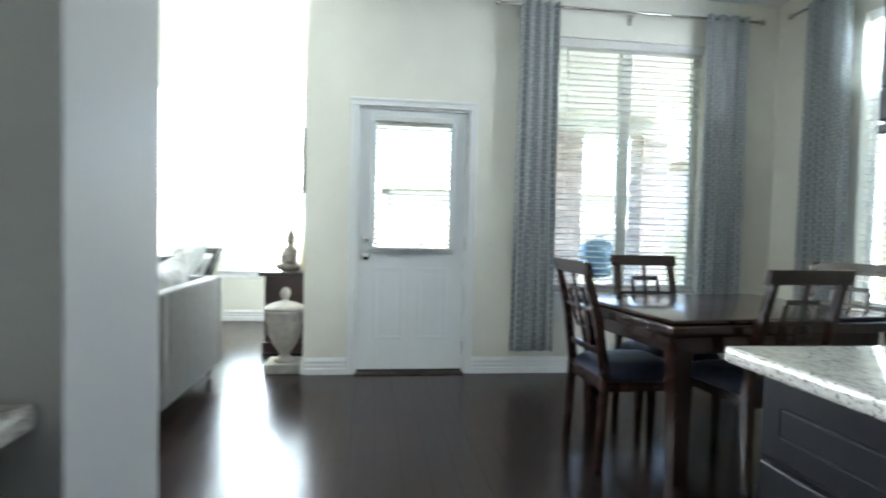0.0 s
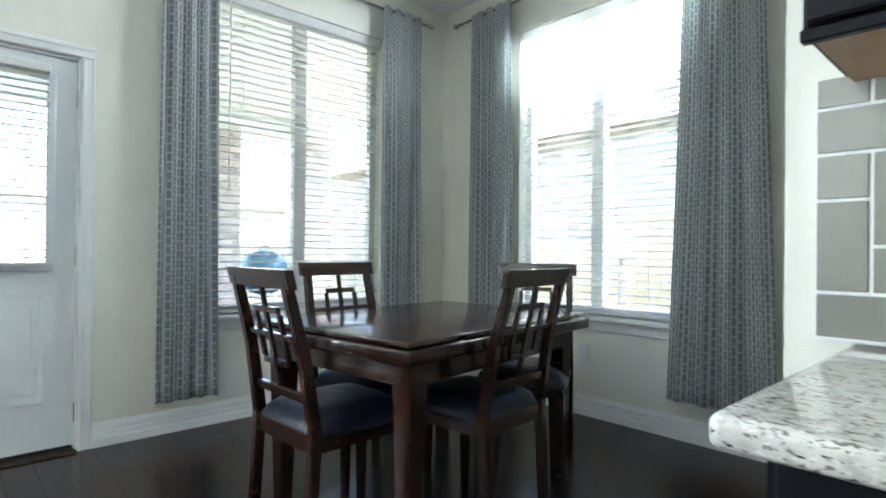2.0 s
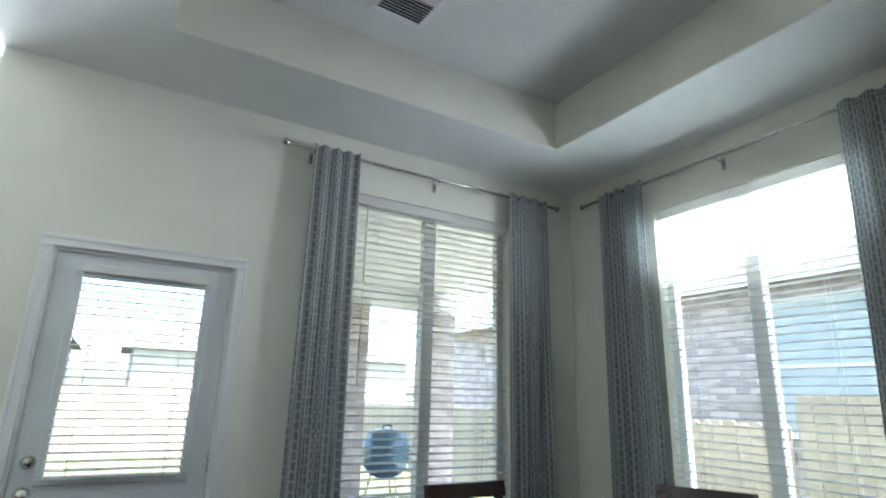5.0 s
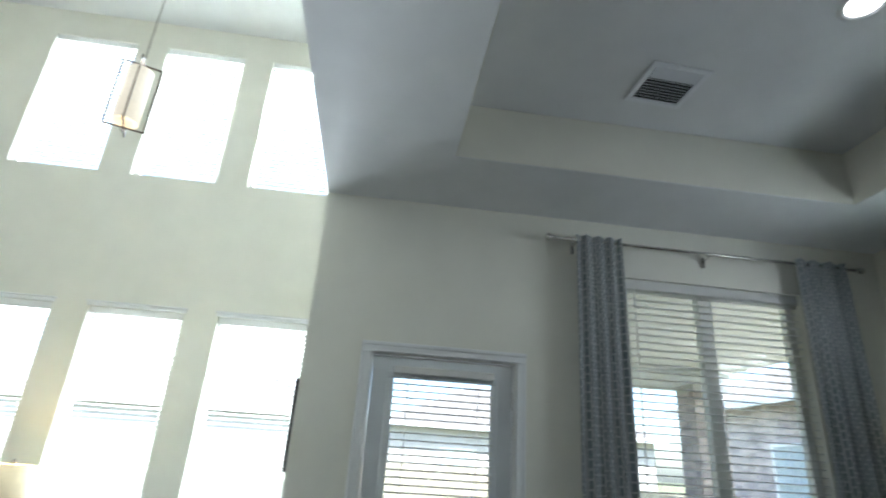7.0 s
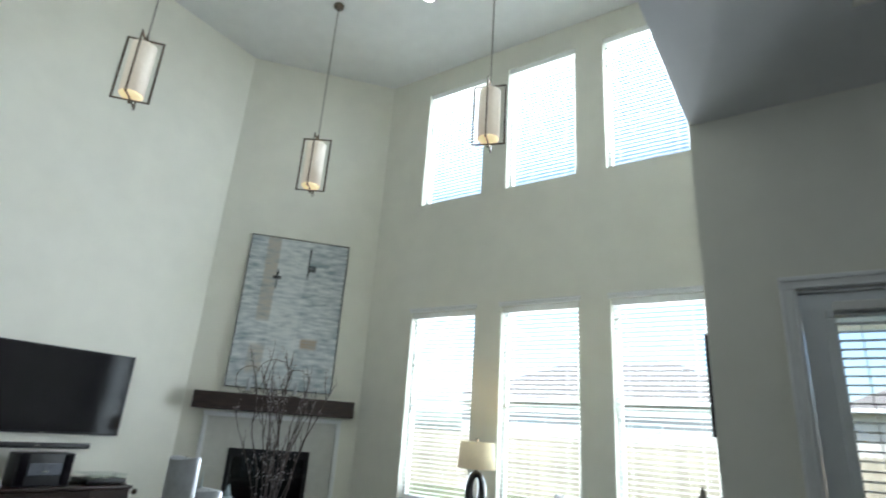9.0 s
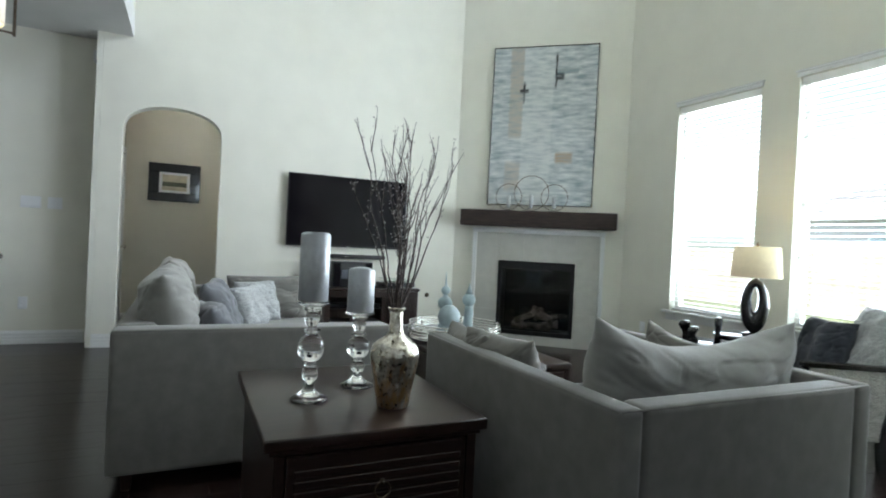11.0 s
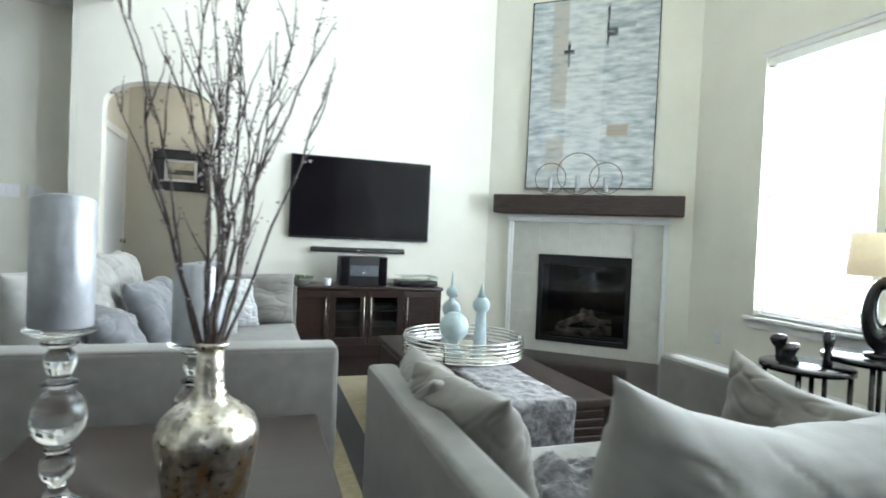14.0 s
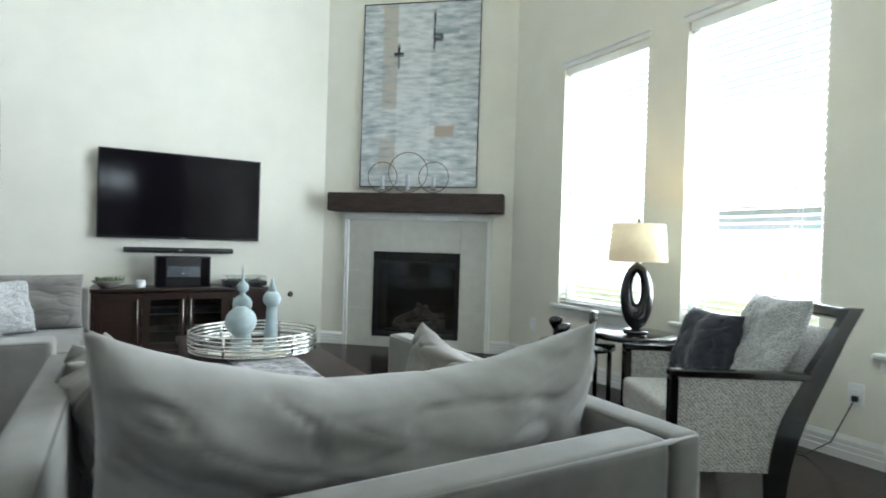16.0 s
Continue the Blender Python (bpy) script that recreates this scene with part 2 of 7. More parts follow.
def thin_cloth(name, base, back=0.35):
    """Let some light pass through a material's sheet."""
    n, l, b, mp = nodes_of(base)
    tr, mx = n.new("ShaderNodeBsdfTranslucent"), n.new("ShaderNodeMixShader")
    l.new(b.inputs["Base Color"].links[0].from_socket, tr.inputs["Color"])
    mx.inputs[0].default_value = back
    l.new(b.outputs[0], mx.inputs[1]), l.new(tr.outputs[0], mx.inputs[2]), l.new(mx.outputs[0], n["Material Output"].inputs[0])
    base.name = name
    return base


def curtain_material():
    """Grey cloth with upright chains of small pale links."""
    m = surf("chain_link_curtain", (0.10, 0.115, 0.135), 0.85, 0, 0.12, 20, 0.1, 300, sheen=0.3, spec=0.2)
    n, l, b, mp = nodes_of(m)
    uv = n.new("ShaderNodeTexCoord")
    layers = []
    for c1, c2, mortar, size in (((0.27, 0.31, 0.33), (0.34, 0.38, 0.40), (0.84, 0.84, 0.82), 0.0046), ((0, 0, 0), (0, 0, 0), (1, 1, 1), 0.0026)):
        br = n.new("ShaderNodeTexBrick")
        br.inputs["Color1"].default_value, br.inputs["Color2"].default_value, br.inputs["Mortar"].default_value = (*c1, 1), (*c2, 1), (*mortar, 1)
        br.inputs["Scale"].default_value, br.inputs["Mortar Size"].default_value, br.inputs["Mortar Smooth"].default_value = 1.0, size, 0.2
        br.inputs["Brick Width"].default_value, br.inputs["Row Height"].default_value = 0.052, 0.021
        l.new(uv.outputs["UV"], br.inputs["Vector"])
        layers.append(br)
    mx = n.new("ShaderNodeMix")
    mx.data_type = "RGBA"
    ins = [i for i in mx.inputs if i.type == "RGBA"]
    ins[1].default_value = (0.62, 0.64, 0.64, 1)
    l.new(layers[1].outputs["Fac"], mx.inputs[0]), l.new(layers[0].outputs["Color"], ins[0])
    l.new([o for o in mx.outputs if o.type == "RGBA"][0], b.inputs["Base Color"])
    return thin_cloth("chain_link_curtain", m, 0.55)


def granite_material():
    m = surf("speckled_granite", (0.60, 0.58, 0.52), 0.10, 0, 0.1, 9, 0.02, 60, coat=0.4)
    n, l, b, mp = nodes_of(m)
    col = b.inputs["Base Color"].links[0].from_socket
    for k, (sc, lo, hi, c) in enumerate(((60, 0.50, 0.66, (0.44, 0.42, 0.37)), (190, 0.58, 0.68, (0.76, 0.75, 0.71)), (150, 0.585, 0.63, (0.20, 0.185, 0.155)), (210, 0.635, 0.66, (0.035, 0.032, 0.03)))):
        t, r, mx = n.new("ShaderNodeTexNoise"), n.new("ShaderNodeMapRange"), n.new("ShaderNodeMix")
        t.inputs["Scale"].default_value, t.inputs["Detail"].default_value = sc, 2.5
        off = n.new("ShaderNodeVectorMath")
        off.operation = "MULTIPLY_ADD"
        off.inputs[1].default_value, off.inputs[2].default_value = (0.62, 1.0, 1.0), (3.1 * k, 1.7 * k, 0.9 * k)
        l.new(mp.outputs[0], off.inputs[0]), l.new(off.outputs[0], t.inputs["Vector"])
        r.inputs["From Min"].default_value, r.inputs["From Max"].default_value = lo, hi
        mx.data_type = "RGBA"
        mx.inputs["B"].default_value = (*c, 1)
        for i in mx.inputs:
            if i.name == "B" and i.type == "RGBA":
                i.default_value = (*c, 1)
        fac = mx.inputs[0]
        a = [i for i in mx.inputs if i.name == "A" and i.type == "RGBA"][0]
        out = [o for o in mx.outputs if o.type == "RGBA"][0]
        l.new(t.outputs[0], r.inputs[0]), l.new(r.outputs[0], fac), l.new(col, a)
        col = out
    l.new(col, b.inputs["Base Color"])
    return m


def mercury_material():
    """Mottled mirror glass: silver at the shoulder and neck, worn through to amber streaks lower down."""
    m = surf("mercury_glass", (0.60, 0.52, 0.38), 0.30, 1.0, 0.4, 70, 0.5, 55, c2=(0.92, 0.88, 0.78), coat=0.5, rvar=0.12)
    n, l, b, mp = nodes_of(m)
    sep, worn = n.new("ShaderNodeSeparateXYZ"), n.new("ShaderNodeTexNoise")
    squash = n.new("ShaderNodeMapping")
    squash.inputs["Scale"].default_value = (1, 1, 0.3)
    worn.inputs["Scale"].default_value, worn.inputs["Detail"].default_value = 42, 5
    l.new(n["Texture Coordinate"].outputs["Object"], sep.inputs[0])
    l.new(n["Texture Coordinate"].outputs["Object"], squash.inputs[0]), l.new(squash.outputs[0], worn.inputs["Vector"])
    low, add, rng, mx = n.new("ShaderNodeMapRange"), n.new("ShaderNodeMath"), n.new("ShaderNodeMapRange"), n.new("ShaderNodeMix")
    low.inputs["From Min"].default_value, low.inputs["From Max"].default_value = 0.21, 0.10
    low.inputs["To Min"].default_value, low.inputs["To Max"].default_value = -0.12, 0.10
    rng.inputs["From Min"].default_value, rng.inputs["From Max"].default_value = 0.50, 0.66
    mx.data_type = "RGBA"
    ins = [i for i in mx.inputs if i.type == "RGBA"]
    ins[1].default_value = (0.62, 0.43, 0.22, 1)
    l.new(sep.outputs[2], low.inputs[0]), l.new(low.outputs[0], add.inputs[0]), l.new(worn.outputs[0], add.inputs[1])
    l.new(add.outputs[0], rng.inputs[0]), l.new(rng.outputs[0], mx.inputs[0])
    l.new(b.inputs["Base Color"].links[0].from_socket, ins[0])
    l.new([o for o in mx.outputs if o.type == "RGBA"][0], b.inputs["Base Color"])
    return m


def art_material():
    """Abstract canvas: pale blue-grey brush strokes laid across, with a white and two ochre upright bands."""
    m = surf("abstract_paint", (0.35, 0.42, 0.465), 0.6, 0, 0.15, 5, 0.6, 40, stretch=(1.2, 1, 4.6), c2=(0.74, 0.76, 0.75))
    n, l, b, mp = nodes_of(m)
    tc = n["Texture Coordinate"]
    sep = n.new("ShaderNodeSeparateXYZ")
    l.new(tc.outputs["Object"], sep.inputs[0])
    wob = n.new("ShaderNodeTexNoise")
    wob.inputs["Scale"].default_value = 9
    l.new(tc.outputs["Object"], wob.inputs["Vector"])
    col = b.inputs["Base Color"].links[0].from_socket

    def limit(sock, lo, hi, soft):
        r1, r2, mu = n.new("ShaderNodeMapRange"), n.new("ShaderNodeMapRange"), n.new("ShaderNodeMath")
        r1.inputs["From Min"].default_value, r1.inputs["From Max"].default_value = lo, lo + soft
        r2.inputs["From Min"].default_value, r2.inputs["From Max"].default_value = hi, hi - soft
        mu.operation = "MULTIPLY"
        l.new(sock, r1.inputs[0]), l.new(sock, r2.inputs[0]), l.new(r1.outputs[0], mu.inputs[0]), l.new(r2.outputs[0], mu.inputs[1])
        return mu.outputs[0]

    sx = n.new("ShaderNodeMath")
    sx.operation = "MULTIPLY_ADD"
    sx.inputs[1].default_value = 0.03
    l.new(wob.outputs[0], sx.inputs[0]), l.new(sep.outputs[0], sx.inputs[2])
    for (x0, x1, z0, z1, c, k) in ((0.38, 0.76, -0.2, 2.2, (0.72, 0.74, 0.73), 0.6), (0.22, 0.40, 0.8, 2.2, (0.45, 0.36, 0.26), 0.6),
                                   (0.20, 0.40, 0.15, 0.55, (0.45, 0.36, 0.26), 0.5), (0.80, 1.02, 0.50, 0.66, (0.36, 0.22, 0.10), 0.75),
                                   (0.34, 0.47, 1.36, 1.42, (0.02, 0.02, 0.025), 1.3), (0.385, 0.42, 1.22, 1.52, (0.02, 0.02, 0.025), 1.2), (0.765, 0.795, 1.40, 1.86, (0.03, 0.03, 0.035), 1.2), (0.77, 0.88, 1.50, 1.62, (0.03, 0.035, 0.04), 1.0),
                                   (0.78, 1.05, 1.58, 1.66, (0.10, 0.17, 0.22), 0.55)):
        a, bz, mu = limit(sx.outputs[0], x0, x1, min(0.02, (x1 - x0) / 4)), limit(sep.outputs[2], z0, z1, min(0.06, (z1 - z0) / 4)), n.new("ShaderNodeMath")
        mu.operation = "MULTIPLY"
        l.new(a, mu.inputs[0]), l.new(bz, mu.inputs[1])
        br, mk = n.new("ShaderNodeMapRange"), n.new("ShaderNodeMath")
        br.inputs["From Min"].default_value, br.inputs["From Max"].default_value = 0.40, 0.58
        br.inputs["To Min"].default_value, br.inputs["To Max"].default_value = k * 0.5, k
        l.new(n["Noise Texture"].outputs[0], br.inputs[0])
        mk.operation = "MULTIPLY"
        l.new(mu.outputs[0], mk.inputs[0]), l.new(br.outputs[0], mk.inputs[1])
        mx = n.new("ShaderNodeMix")
        mx.data_type = "RGBA"
        ins = [i for i in mx.inputs if i.type == "RGBA"]
        ins[1].default_value = (*c, 1)
        l.new(mk.outputs[0], mx.inputs[0]), l.new(col, ins[0])
        col = [o for o in mx.outputs if o.type == "RGBA"][0]
    l.new(col, b.inputs["Base Color"])
    return m


def herringbone(name, c1, c2):
    m = woven(name, c1, c2, 300)
    n, l, b, mp = nodes_of(m)
    w = n.new("ShaderNodeTexWave")
    w.wave_type, w.bands_direction, w.wave_profile = "BANDS", "DIAGONAL", "TRI"
    w.inputs["Scale"].default_value, w.inputs["Distortion"].default_value, w.inputs["Detail"].default_value = 34, 7, 1
    w.inputs["Detail Scale"].default_value = 3
    r = n.new("ShaderNodeValToRGB")
    r.color_ramp.elements[0].color, r.color_ramp.elements[1].color = (*c1, 1), (*c2, 1)
    r.color_ramp.elements[0].position, r.color_ramp.elements[1].position = 0.4, 0.55
    l.new(mp.outputs[0], w.inputs["Vector"]), l.new(w.outputs["Fac"], r.inputs[0]), l.new(r.outputs[0], b.inputs["Base Color"])
    return m


GLASS, PANE = clear("clear_glass"), pane_material()
SMOKE = clear("firebox_glass", 1.45, (0.55, 0.55, 0.56))
CURTAIN, GRANITE, MERCURY, ART = curtain_material(), granite_material(), mercury_material(), art_material()
SLAT = thin_cloth("white_blind_slat", surf("white_blind_slat", (0.82, 0.82, 0.79), 0.45, 0, 0.02, 10, 0.02, 60), 0.2)
PATTERN = herringbone("white_patterned_cloth", (0.30, 0.29, 0.27), (0.62, 0.61, 0.58))
SILVERCLOTH = herringbone("silver_patterned_cloth", (0.30, 0.31, 0.31), (0.56, 0.57, 0.56))


# ---- building blocks ----
def finish(name, bm, mat, parent=None, label="", smooth=False):
    me = bpy.data.meshes.new(name)
    bmesh.ops.recalc_face_normals(bm, faces=bm.faces)
    bm.to_mesh(me)
    bm.free()
    me.materials.append(mat)
    if smooth:
        for p in me.polygons:
            p.use_smooth = True
    ob = new(name, me)
    if parent:
        ob.parent = parent
    if label:
        ob["label"] = label
    return ob


def part(name, bm, mat, parent, label="", smooth=False):
    return finish(name, bm, mat, parent, label, smooth)


def thing(name, m, label, category, group="", kind=""):
    e = new(name)
    e.empty_display_size = 0.1
    e.matrix_basis = m
    return tagged(e, label, category, group, kind)


def B():
    return bmesh.new()


def box(bm, x0, x1, y0, y1, z0, z1, bev=0.0, seg=1, m=None):
    g = bmesh.ops.create_cube(bm, size=1)
    vs = g["verts"]
    bmesh.ops.scale(bm, vec=(x1 - x0, y1 - y0, z1 - z0), verts=vs)
    bmesh.ops.translate(bm, vec=((x0 + x1) / 2, (y0 + y1) / 2, (z0 + z1) / 2), verts=vs)
    if m:
        bmesh.ops.transform(bm, matrix=m, verts=vs)
    if bev:
        es = list({e for v in vs for e in v.link_edges})
        bmesh.ops.bevel(bm, geom=es, offset=bev, segments=seg, profile=0.6, affect="EDGES")
    return bm


def boxpart(name, mat, parent, x0, x1, y0, y1, z0, z1, bev=0.0, seg=1, label="", m=None):
    return part(name, box(B(), x0, x1, y0, y1, z0, z1, bev, seg, m), mat, parent, label, seg > 1)


def taper(bm, x, y, z0, z1, a, b, bev=0.003, dx=0.0, dy=0.0):
    """A square post, a wide at the foot z0 and b wide at the top z1; dx, dy: how far the top stands off."""
    vs = []
    for z, w, ox, oy in ((z0, a, 0, 0), (z1, b, dx, dy)):
        for sx, sy in ((-1, -1), (1, -1), (1, 1), (-1, 1)):
            vs.append(bm.verts.new((x + ox + sx * w / 2, y + oy + sy * w / 2, z)))
    fs = [bm.faces.new(vs[3::-1]), bm.faces.new(vs[4:])]
    for i in range(4):
        fs.append(bm.faces.new((vs[i], vs[(i + 1) % 4], vs[4 + (i + 1) % 4], vs[4 + i])))
    if bev:
        bmesh.ops.bevel(bm, geom=list({e for f in fs for e in f.edges}), offset=bev, segments=1, affect="EDGES")
    return bm


def lathe(bm, prof, seg=28, at=(0, 0, 0), sx=1.0, sy=1.0):
    """Turn a profile of (radius, height) round the upright axis."""
    rings = []
    for r, z in prof:
        rings.append([bm.verts.new((at[0] + max(r, 1e-4) * sx * math.cos(2 * math.pi * i / seg),
                                    at[1] + max(r, 1e-4) * sy * math.sin(2 * math.pi * i / seg), at[2] + z)) for i in range(seg)])
    for a, b in zip(rings, rings[1:]):
        for i in range(seg):
            bm.faces.new((a[i], a[(i + 1) % seg], b[(i + 1) % seg], b[i]))
    bm.faces.new(rings[0][::-1]), bm.faces.new(rings[-1])
    return bm


def tube(bm, pts, radii, seg=6, closed=False):
    pts = [Vector(p) for p in pts]
    if not hasattr(radii, "__len__"):
        radii = [radii] * len(pts)
    rings, n = [], len(pts)
    for i, p in enumerate(pts):
        d = (pts[(i + 1) % n] - pts[i - 1]) if closed else (pts[min(i + 1, n - 1)] - pts[max(i - 1, 0)])
        d.normalize()
        u = d.cross(Vector((0, 0, 1)))
        if u.length < 0.05:
            u = d.cross(Vector((1, 0, 0)))
        u.normalize()
        v = u.cross(d)
        rings.append([bm.verts.new(p + radii[i] * (math.cos(2 * math.pi * k / seg) * u + math.sin(2 * math.pi * k / seg) * v)) for k in range(seg)])
    for a, b in list(zip(rings, rings[1:])) + ([(rings[-1], rings[0])] if closed else []):
        for k in range(seg):
            bm.faces.new((a[k], a[(k + 1) % seg], b[(k + 1) % seg], b[k]))
    if not closed:
        bm.faces.new(rings[0][::-1]), bm.faces.new(rings[-1])
    return bm


def ring_points(r, z, n=32, at=(0, 0)):
    return [(at[0] + r * math.cos(2 * math.pi * i / n), at[1] + r * math.sin(2 * math.pi * i / n), z) for i in range(n)]


def cushion(bm, w, h, d, seed=0, ears=0.06, sag=0.0, n=18):
    """A scatter cushion that stands in the local xz plane, w wide, h high, d thick, with pointed corners; sag lowers its top's middle."""
    grid = {}
    for side in (1, -1):
        for i in range(n + 1):
            for j in range(n + 1):
                u, v = 2 * i / n - 1, 2 * j / n - 1
                edge = abs(u) > 0.999 or abs(v) > 0.999
                if side < 0 and edge:
                    grid[side, i, j] = grid[1, i, j]
                    continue
                pull = 1 - ears * (1 - v * v) * abs(u) ** 3
                pull2 = 1 - ears * (1 - u * u) * abs(v) ** 3
                x, z = u * w / 2 * pull, v * h / 2 * pull2
                t = (max(0, (1 - u ** 4) * (1 - v ** 4))) ** 0.55 * d / 2
                k = noise.noise(Vector((u * 1.7 + seed, v * 1.7, side * 2.0 + seed))) * 0.13 + noise.noise(Vector((u * 4 + seed, v * 4, side))) * 0.035
                z += -sag * (1 - u * u) * (v + 1) / 2
                fold = noise.noise(Vector((u * 2.3 + seed, v * 2.9 - seed, 0.7 * side)))
                crease = max(0.0, 1 - abs(fold) * 9) * 0.015 * (0.35 + 0.65 * (u * u + v * v) / 2) * min(1.0, t / (0.2 * d))
                run = noise.noise(Vector((u * 1.5 + seed, (v - 0.45 * u * u) * 3.6 + seed, 1.3 * side)))
                crease += max(0.0, 1 - abs(run) * 7) * 0.007 * min(1.0, t / (0.3 * d)) * (0.3 + 0.7 * abs(u))
                grid[side, i, j] = bm.verts.new((x, side * (t * (1 + k * 2) - crease) + 0.02 * noise.noise(Vector((u * 2, v * 2, seed * 3.0))), z + h / 2))
    for side in (1, -1):
        for i in range(n):
            for j in range(n):
                q = [grid[side, i, j], grid[side, i + 1, j], grid[side, i + 1, j + 1], grid[side, i, j + 1]]
                bm.faces.new(q if side < 0 else q[::-1])
    return bm


def wall_panel(name, m, length, z0, z1, thick, holes, mat, label=""):
    """A wall along the local x axis from 0 to length, room face at y = 0, thickness to +y, with rectangular holes (x0, x1, z0, z1)."""
    xs = sorted({0, length, *[h[0] for h in holes], *[h[1] for h in holes]})
    zs = sorted({z0, z1, *[h[2] for h in holes], *[h[3] for h in holes]})
    bm, memo = B(), {}

    def v(x, y, z):
        k = (round(x, 4), round(y, 4), round(z, 4))
        if k not in memo:
            memo[k] = bm.verts.new(k)
        return memo[k]

    def solid(i, j):
        if not (0 <= i < len(xs) - 1 and 0 <= j < len(zs) - 1):
            return False
        cx, cz = (xs[i] + xs[i + 1]) / 2, (zs[j] + zs[j + 1]) / 2
        return not any(h[0] < cx < h[1] and h[2] < cz < h[3] for h in holes)

    for i in range(len(xs) - 1):
        for j in range(len(zs) - 1):
            if not solid(i, j):
                continue
            a, b, c, d = xs[i], xs[i + 1], zs[j], zs[j + 1]
            for y in (0, thick):
                bm.faces.new((v(a, y, c), v(b, y, c), v(b, y, d), v(a, y, d)))
            for (p, q), ok in ((((a, c), (a, d)), solid(i - 1, j)), (((b, c), (b, d)), solid(i + 1, j)),
                               (((a, c), (b, c)), solid(i, j - 1)), (((a, d), (b, d)), solid(i, j + 1))):
                if not ok:
                    bm.faces.new((v(p[0], 0, p[1]), v(q[0], 0, q[1]), v(q[0], thick, q[1]), v(p[0], thick, p[1])))
    ob = finish(name, bm, mat)
    ob.matrix_basis = m
    return tagged(ob, label or "painted plaster wall", "wall", kind="structure")


def slab(name, x0, x1, y0, y1, z0, z1, mat, label, category):
    return tagged(finish(name, box(B(), x0, x1, y0, y1, z0, z1), mat), label, category, kind="structure")


def board_run(name, m, length, prof, mat, label, category="baseboard"):
    """A moulding along local x, its profile (out of the wall, height) towards local -y."""
    bm = B()
    ends = [[bm.verts.new((x, -p[0], p[1])) for p in prof] for x in (0, length)]
    n = len(prof)
    for i in range(n):
        bm.faces.new((ends[0][i], ends[0][(i + 1) % n], ends[1][(i + 1) % n], ends[1][i]))
    bm.faces.new(ends[0]), bm.faces.new(ends[1][::-1])
    ob = finish(name, bm, mat)
    ob.matrix_basis = m
    return tagged(ob, label, category, kind="structure")


BASEPROF = [(0, 0), (0.018, 0), (0.018, 0.045), (0.013, 0.05), (0.015, 0.075), (0.012, 0.08), (0.014, 0.105), (0.008, 0.118), (0.003, 0.13), (0, 0.13)]
N_FACE = lambda x, y: pose(x, y, 0)                      # wall whose room side looks south
E_FACE = lambda x, y: pose(x, y, 0, 0, 0, -90)           # wall whose room side looks west, run goes south
W_FACE = lambda x, y: pose(x, y, 0, 0, 0, 90)            # wall whose room side looks east, run goes north
S_FACE = lambda x, y: pose(x, y, 0, 0, 0, 180)           # wall whose room side looks north

NOOKY, EASTX, CORNX, LIVY, WESTX = 5.2, 4.0, 0.17, 7.6, -5.55
CEIL1, CEIL2, TRAYZ = 3.05, 6.25, 3.40
DW = [(-3.51, -2.60), (-2.26, -1.36), (-1.03, -0.14)]

# ---- the large structure ----
slab("floor", -8.6, 6.2 - 2.05, -3.0, 7.9, -0.12, -0.012, GAP, "dark subfloor under the planks", "floor")
# nook
wall_panel("wall_north", N_FACE(CORNX, NOOKY), EASTX - CORNX + 0.15, 0, CEIL1, 0.15,
           [(0.56 - CORNX, 1.41 - CORNX, 0, 2.05), (2.08 - CORNX, 3.36 - CORNX, 0.66, 2.68)], WALL, "cream painted wall with the patio door")
wall_panel("wall_east", E_FACE(EASTX, NOOKY), 8.2, 0, CEIL1, 0.15, [(NOOKY - 4.37, NOOKY - 3.18, 0.66, 2.68)], WALL, "cream painted wall with a curtained window")
wall_panel("wall_return", E_FACE(CORNX, LIVY), LIVY - NOOKY - 0.152, 0, CEIL2, 0.15, [], WALL, "cream painted return wall")
wall_panel("wall_over_nook", E_FACE(CORNX, NOOKY), 8.2, CEIL1 + 0.02, CEIL2, 0.15, [], WALL, "cream painted wall above the low ceiling")
wall_panel("wall_living_north", N_FACE(-4.4, LIVY), 4.4 + CORNX, 0, CEIL2, 0.15,
           [(a + 4.4, b + 4.4, 0.60, 2.715) for a, b in DW] + [(a + 4.4, b + 4.4, 4.18, 5.90) for a, b in DW], WALL, "tall cream wall with two rows of windows")
# the slanted chimney wall
DU = Vector((1.33, 1.54, 0)).normalized()
DANG = math.degrees(math.atan2(DU.y, DU.x))
DIAG = pose(-5.55, 6.06, 0, 0, 0, DANG)
wall_panel("wall_chimney", DIAG, 2.04, 0, CEIL2, 0.5, [(0.59, 1.50, 0.12, 1.0)], WALL, "slanted cream chimney wall in the corner")
wall_panel("wall_west_upper", W_FACE(WESTX, 2.2), 6.06 - 2.2, CEIL1 - 0.02 + 0.02, CEIL2, 0.15, [], WALL, "tall cream wall over the television")


